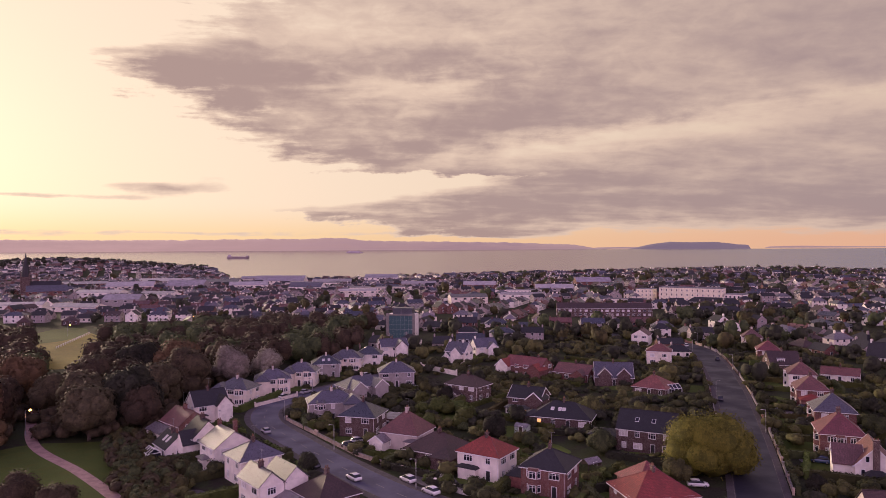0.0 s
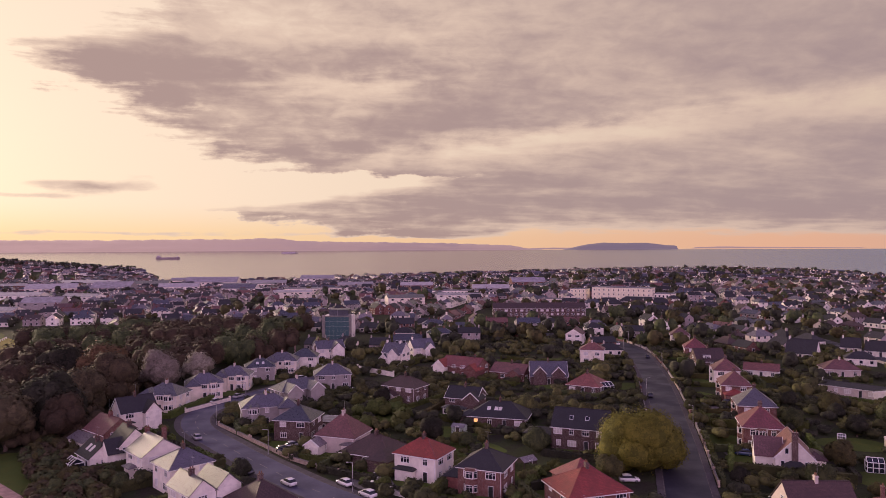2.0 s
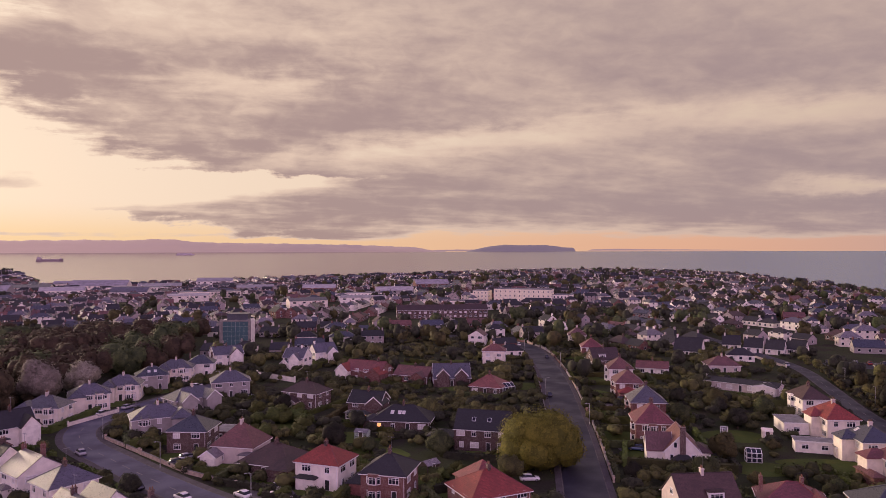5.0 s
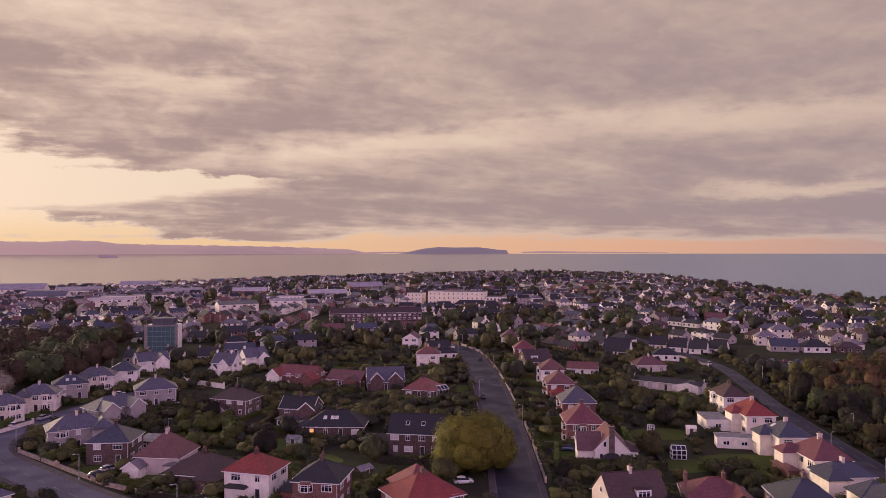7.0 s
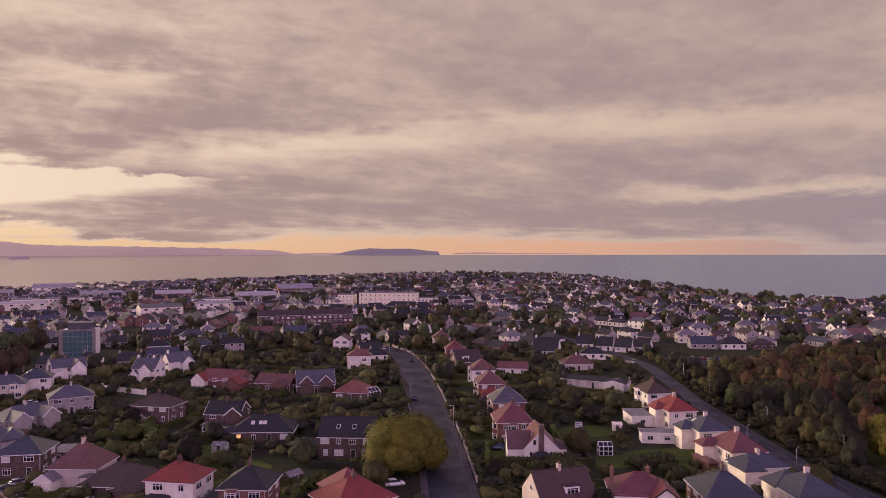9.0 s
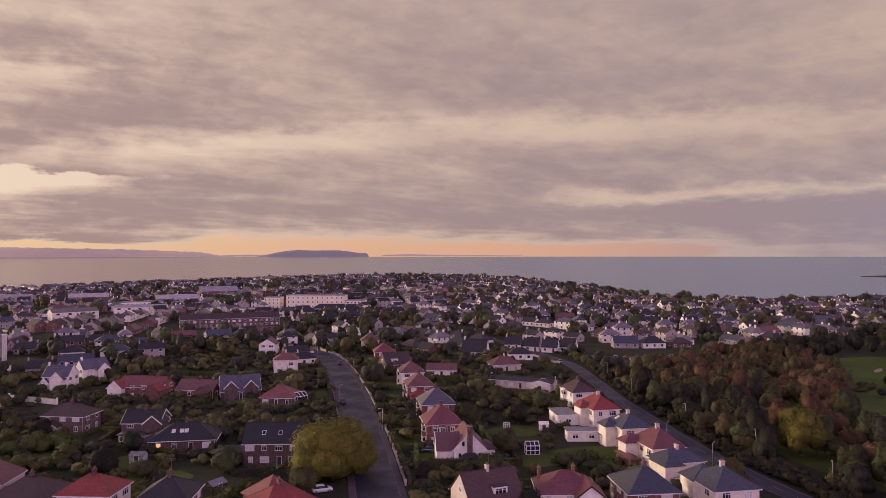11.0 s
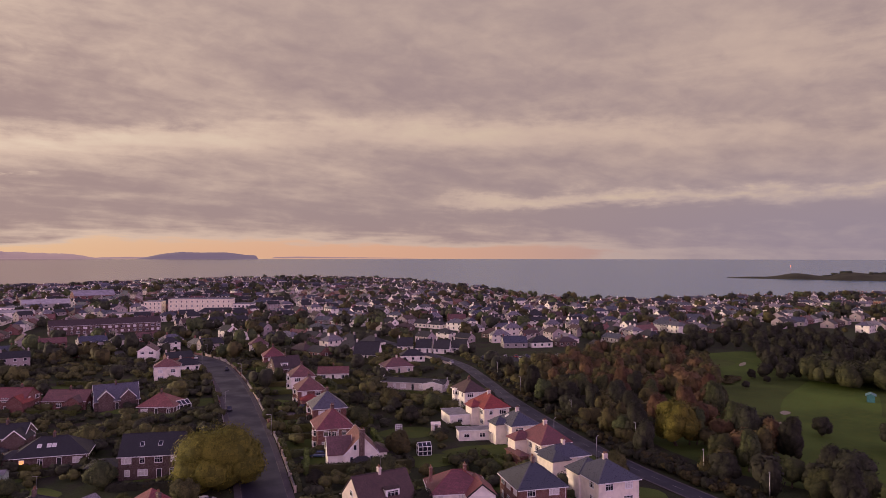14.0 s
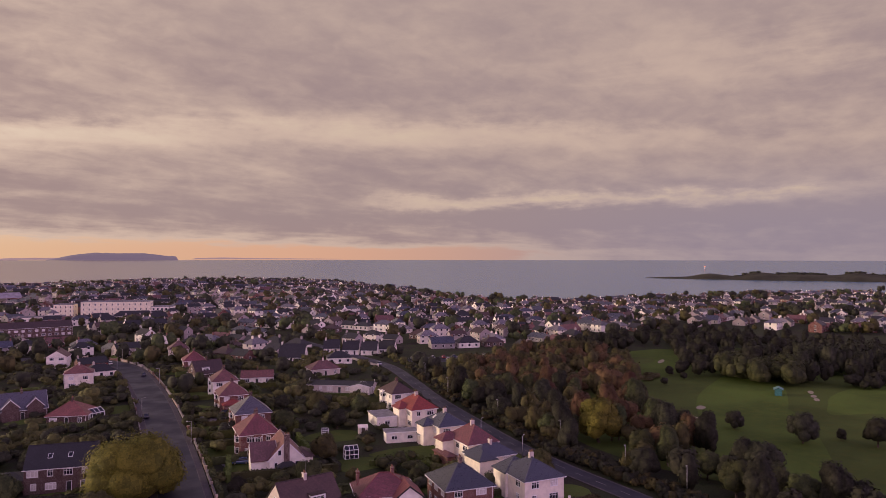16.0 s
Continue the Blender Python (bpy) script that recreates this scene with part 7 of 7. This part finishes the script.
plots()
for a, b in zip(smooth_line(ROAD_EAST, 3)[3:24], smooth_line(ROAD_EAST, 3)[4:25]):
    d = (b - a).normalized()
    n = Vector((-d.y, d.x))
    for side in (-1, 1):
        p, q = a + n * 6.2 * side, b + n * 6.2 * side - d * 2.6
        if side == 1 and 120 < p.y < 160:
            continue
        garden_wall(p.x, p.y, q.x, q.y, gr.uniform(0.7, 1.1), gr.choice((GARDEN_WALL, BRICK, BRICK_DARK, GREY_WALL)), "low garden wall along the east road", 2)
        if gr.random() < 0.75:
            p, q = p + n * 0.9 * side, q + n * 0.9 * side
            hedge(p.x, p.y, q.x, q.y, gr.uniform(1.3, 2.2), 1.0, gr.choice((HEDGE_LEAF, LEAF, LEAF_DARK)))
for x0, y0, x1, y1, tall, mat, label in ((-9.0, 278.4, 4.8, 262.0, 1.8, WHITE, "long white boundary wall"), (-57.0, 211.2, -47.4, 226.2, 1.2, CREAM, "cream garden wall at the bend"), (-43.8, 195.0, -33.0, 179.8, 0.9, GARDEN_WALL, "low buff wall along the west road"), (-32.4, 178.8, -21.0, 162.6, 0.9, GARDEN_WALL, "low buff wall along the west road"),
                                   (-20.2, 161.5, -9.0, 150.0, 0.9, GARDEN_WALL, "low buff wall along the west road"), (-1.8, 141.0, 2.4, 149.8, 1.1, WHITE, "white wall beside a driveway"), (1.8, 137.4, 7.8, 132.6, 1.0, WHITE, "white front garden wall"), (115.8, 84.6, 121.2, 75.6, 1.3, WHITE, "white garden wall beside the golf road")):
    garden_wall(x0, y0, x1, y1, tall, mat, label, 2)
for x0, y0, x1, y1, tall in ((103.6, 132.0, 119.4, 123.0, 1.4), (51.6, 297.6, 63.6, 285.6, 1.8), (67.2, 288.0, 96.0, 260.4, 1.6), (16.8, 194.4, 28.8, 183.6, 1.3), (84.0, 117.6, 100.8, 111.6, 1.8), (-45.6, 166.8, -36.0, 153.6, 1.6), (121.2, 168.0, 129.6, 182.4, 2.0), (141.6, 216.0, 156.0, 223.2, 2.2)):
    hedge(x0, y0, x1, y1, tall, 1.2)
garden_wall(199.0, 246.0, 206.5, 283.0, 1.0, CREAM, "pale wall along the golf road", 2)
patch("driveway", -1.8, 144.6, 4.2, 6.5, 30, DRIVE, "dark paved driveway", 0.06, 0.15, 24, 2, "driveway")
patch("driveway", 100.8, 204.0, 6.0, 4.0, 60, DRIVE, "dark paved driveway", 0.06, 0.15, 24, 3, "driveway")
patch("driveway", 84.0, 154.2, 3.5, 5.0, 60, DRIVE, "dark paved driveway", 0.06, 0.15, 24, 4, "driveway")
patch("car_park", 238.8, 240.0, 24, 9, -25, ASPHALT, "asphalt car park full of cars", 0.06, 0.1, 24, 5, "car park")
patch("terrace", -52.8, 134.4, 7, 4, 30, PAVING, "paved garden terrace", 0.06, 0.1, 20, 6, "terrace")

for x, y, a, b, rz in ((-12, 184, 7, 5, 20), (2, 200, 9, 5, 10), (21, 166, 9, 6, -30), (58, 292, 12, 5, -10), (74, 292, 9, 5, 0), (84, 234, 7, 8, 60), (119, 133, 11, 5, -28), (103, 135, 8, 5, -20), (114, 160, 8, 6, -20), (93, 190, 4.5, 9, 20), (86, 169, 4, 7, 20), (18, 182, 9, 5, -20), (-28, 158, 6, 4, 30)):
    patch("lawn", x, y, a, b, rz, GRASS, "mown garden lawn behind the houses", 0.075, 0.2, 24, int(x) % 17, "lawn")

# ---- cars ----
for x, y, rz, colour in ((-18.7, 144.6, 128, "white"), (-7.4, 143.3, 128, "white"), (-0.4, 147.0, 60, "white"), (-2.6, 136.3, 130, "white"), (50.5, 139.4, -8, "white"), (100.2, 204.7, 20, "white"), (105.6, 205.2, 25, "dark"), (-46.3, 181.8, 120, "silver"), (-28.8, 261.0, 60, "white"), (-51.0, 223.9, 60, "white"), (-45.6, 231.0, 58, "silver"), (-28.6, 153.0, 128, "dark"),
                         (115.9, 334.2, 74, "white"), (83.0, 154.3, 150, "blue"), (114.7, 293.4, 72, "dark"), (220.8, 314.4, 70, "dark"), (202.1, 249.6, 68, "silver"), (-14.4, 256.8, 20, "dark"), (-10.8, 238.8, 10, "white"), (-22.8, 168.6, 30, "dark"), (-21.0, 172.2, 30, "silver"), (63.0, 246.0, 60, "dark"), (85.8, 217.2, 70, "dark")):
    car(x, y, rz, colour)
for k in range(16):
    u, v = (k % 8) * 5.4 - 19, (k // 8) * 7.0 - 3.5
    c, s = math.cos(radians(-25)), math.sin(radians(-25))
    car(238.8 + u * c - v * s, 240 + u * s + v * c, 60 + gr.uniform(-5, 5), gr.choice(("white", "silver", "dark", "white", "red", "blue")), label="parked car in the car park")

# ---- lamps ----
for x, y, rz in ((158.6, 140.5, 200), (150.4, 112.0, 200), (141.2, 87.5, 200), (130.6, 108.4, 20), (136.6, 127.1, 20), (136.4, 70.5, 200), (175, 178, 200), (192, 208, 200)):
    street_lamp(x, y, rz)
for k, p in enumerate(smooth_line(ROAD_EAST, 2)[3:17:2]):
    street_lamp(p.x + (5.6 if k % 2 else -5.2), p.y, 180 if k % 2 else 0, 6.0)
for k, p in enumerate(smooth_line(ROAD_WEST, 2)[4:20:3]):
    street_lamp(p.x + 5.0, p.y + 1.0, 200, 6.0)
for x, y in LIT_LAMPS:
    street_lamp(x, y, 30, 6.5, True, "street_lamp")

# ---- garden buildings ----
def glasshouse(x, y, rz, w, d, h, label, name="greenhouse"):
    ob = root(name, x, y, rz, label, name.replace("_", " "))
    g = Geo()
    t = 0.07
    for i in range(4):
        u = -w / 2 + w * i / 3
        for yy in (-d / 2, d / 2):
            g.box(u - t, yy - t, 0, u + t, yy + t, h)
        g.tube((u, -d / 2, h), (u, 0, h + d * 0.35), t, t, 4)
        g.tube((u, d / 2, h), (u, 0, h + d * 0.35), t, t, 4)
    for z in (0.05, h * 0.5, h):
        for yy in (-d / 2, d / 2):
            g.box(-w / 2, yy - t, z - t, w / 2, yy + t, z + t)
        for xx in (-w / 2, w / 2):
            g.box(xx - t, -d / 2, z - t, xx + t, d / 2, z + t)
    g.box(-w / 2, -t, h + d * 0.35 - t, w / 2, t, h + d * 0.35 + t)
    part("frame", g.mesh("frame", [PAINT]), ob)
    g = Geo()
    g.box(-w / 2 + 0.03, -d / 2 + 0.03, 0.03, w / 2 - 0.03, d / 2 - 0.03, h - 0.03)
    g.solid([(sx * (w / 2 - 0.03), yy, zz) for sx in (-1, 1) for yy, zz in ((-d / 2 + 0.05, h), (d / 2 - 0.05, h), (0, h + d * 0.35 - 0.05))], [(0, 2, 1), (3, 4, 5), (0, 3, 5, 2), (4, 1, 2, 5)])
    part("glazing", g.mesh("glazing", [GLASS]), ob)


glasshouse(104.6, 140.4, -25, 3.2, 2.4, 2.2, "small white-framed greenhouse on a lawn")
glasshouse(113.4, 163.8, -40, 1.7, 1.3, 1.2, "small white-framed cold frame among shrubs")
glasshouse(73.9, 225.6, 20, 4.2, 3.4, 2.4, "white-framed conservatory against a bungalow", "conservatory")
glasshouse(-66.0, 158.0, -50, 3.6, 3.0, 2.2, "white-framed conservatory with a pale pitched roof", "conservatory")
glasshouse(88.2, 296.4, -20, 4.4, 3.0, 2.4, "white-framed conservatory behind a house", "conservatory")


def shed(x, y, rz, w, d, wall, roof, label):
    ob = root("shed", x, y, rz, label, "shed")
    g = Geo()
    wall_geo(g, w, d, 2.0, 28, "gable")
    part("wall", g.mesh("wall", [wall]), ob)
    g = Geo()
    roof_geo(g, w, d, 2.0, 28, "gable", 0.2, 0.06)
    part("roof", g.mesh("roof", [roof]), ob)
    add_door(ob, w, d, "front", 0, DARK_WOOD)


shed(20.2, 180.0, -30, 3.4, 2.4, plain("pale_green_boards", (0.34, 0.40, 0.36), 0.7), LEAD, "pale green garden shed on a lawn")
shed(31.4, 150.0, 30, 3.6, 2.8, DARK_WOOD, SLATE_PALE, "dark shed with a grey felt roof")
shed(120.8, 156.6, -30, 2.4, 2.2, CREAM, CREAM, "small cream garden store")
shed(57.6, 189.6, -30, 3.0, 2.4, DARK_WOOD, LEAD, "dark timber garden shed")

# patio table with white chairs by the lamplit bungalow
for k in range(3):
    ob = root("garden_chair", 31.6 + k * 0.9, 179.5 - k * 0.4, 20 + 60 * k, "white plastic garden chair on a patio", "garden chair", "patio chairs")
    g = Geo()
    g.box(-0.25, -0.25, 0.40, 0.25, 0.25, 0.45)
    part("seat", g.mesh("seat", [PAINT]), ob)
    g = Geo()
    g.box(-0.25, 0.21, 0.45, 0.25, 0.25, 0.9)
    part("backrest", g.mesh("backrest", [PAINT]), ob)
    for sx in (-0.22, 0.22):
        for sy in (-0.22, 0.22):
            g = Geo()
            g.tube((sx, sy, 0), (sx, sy, 0.4), 0.03, 0.03, 6)
            part("leg", g.mesh("leg", [PAINT]), ob)

for u, z in ((-2.3, 2.2), (2.3, 2.2), (-1.5, 4.9)):
    part("window", single_window(0.8, 1.3), e1, at=side_pose("left", 11, 7.4, u, z))
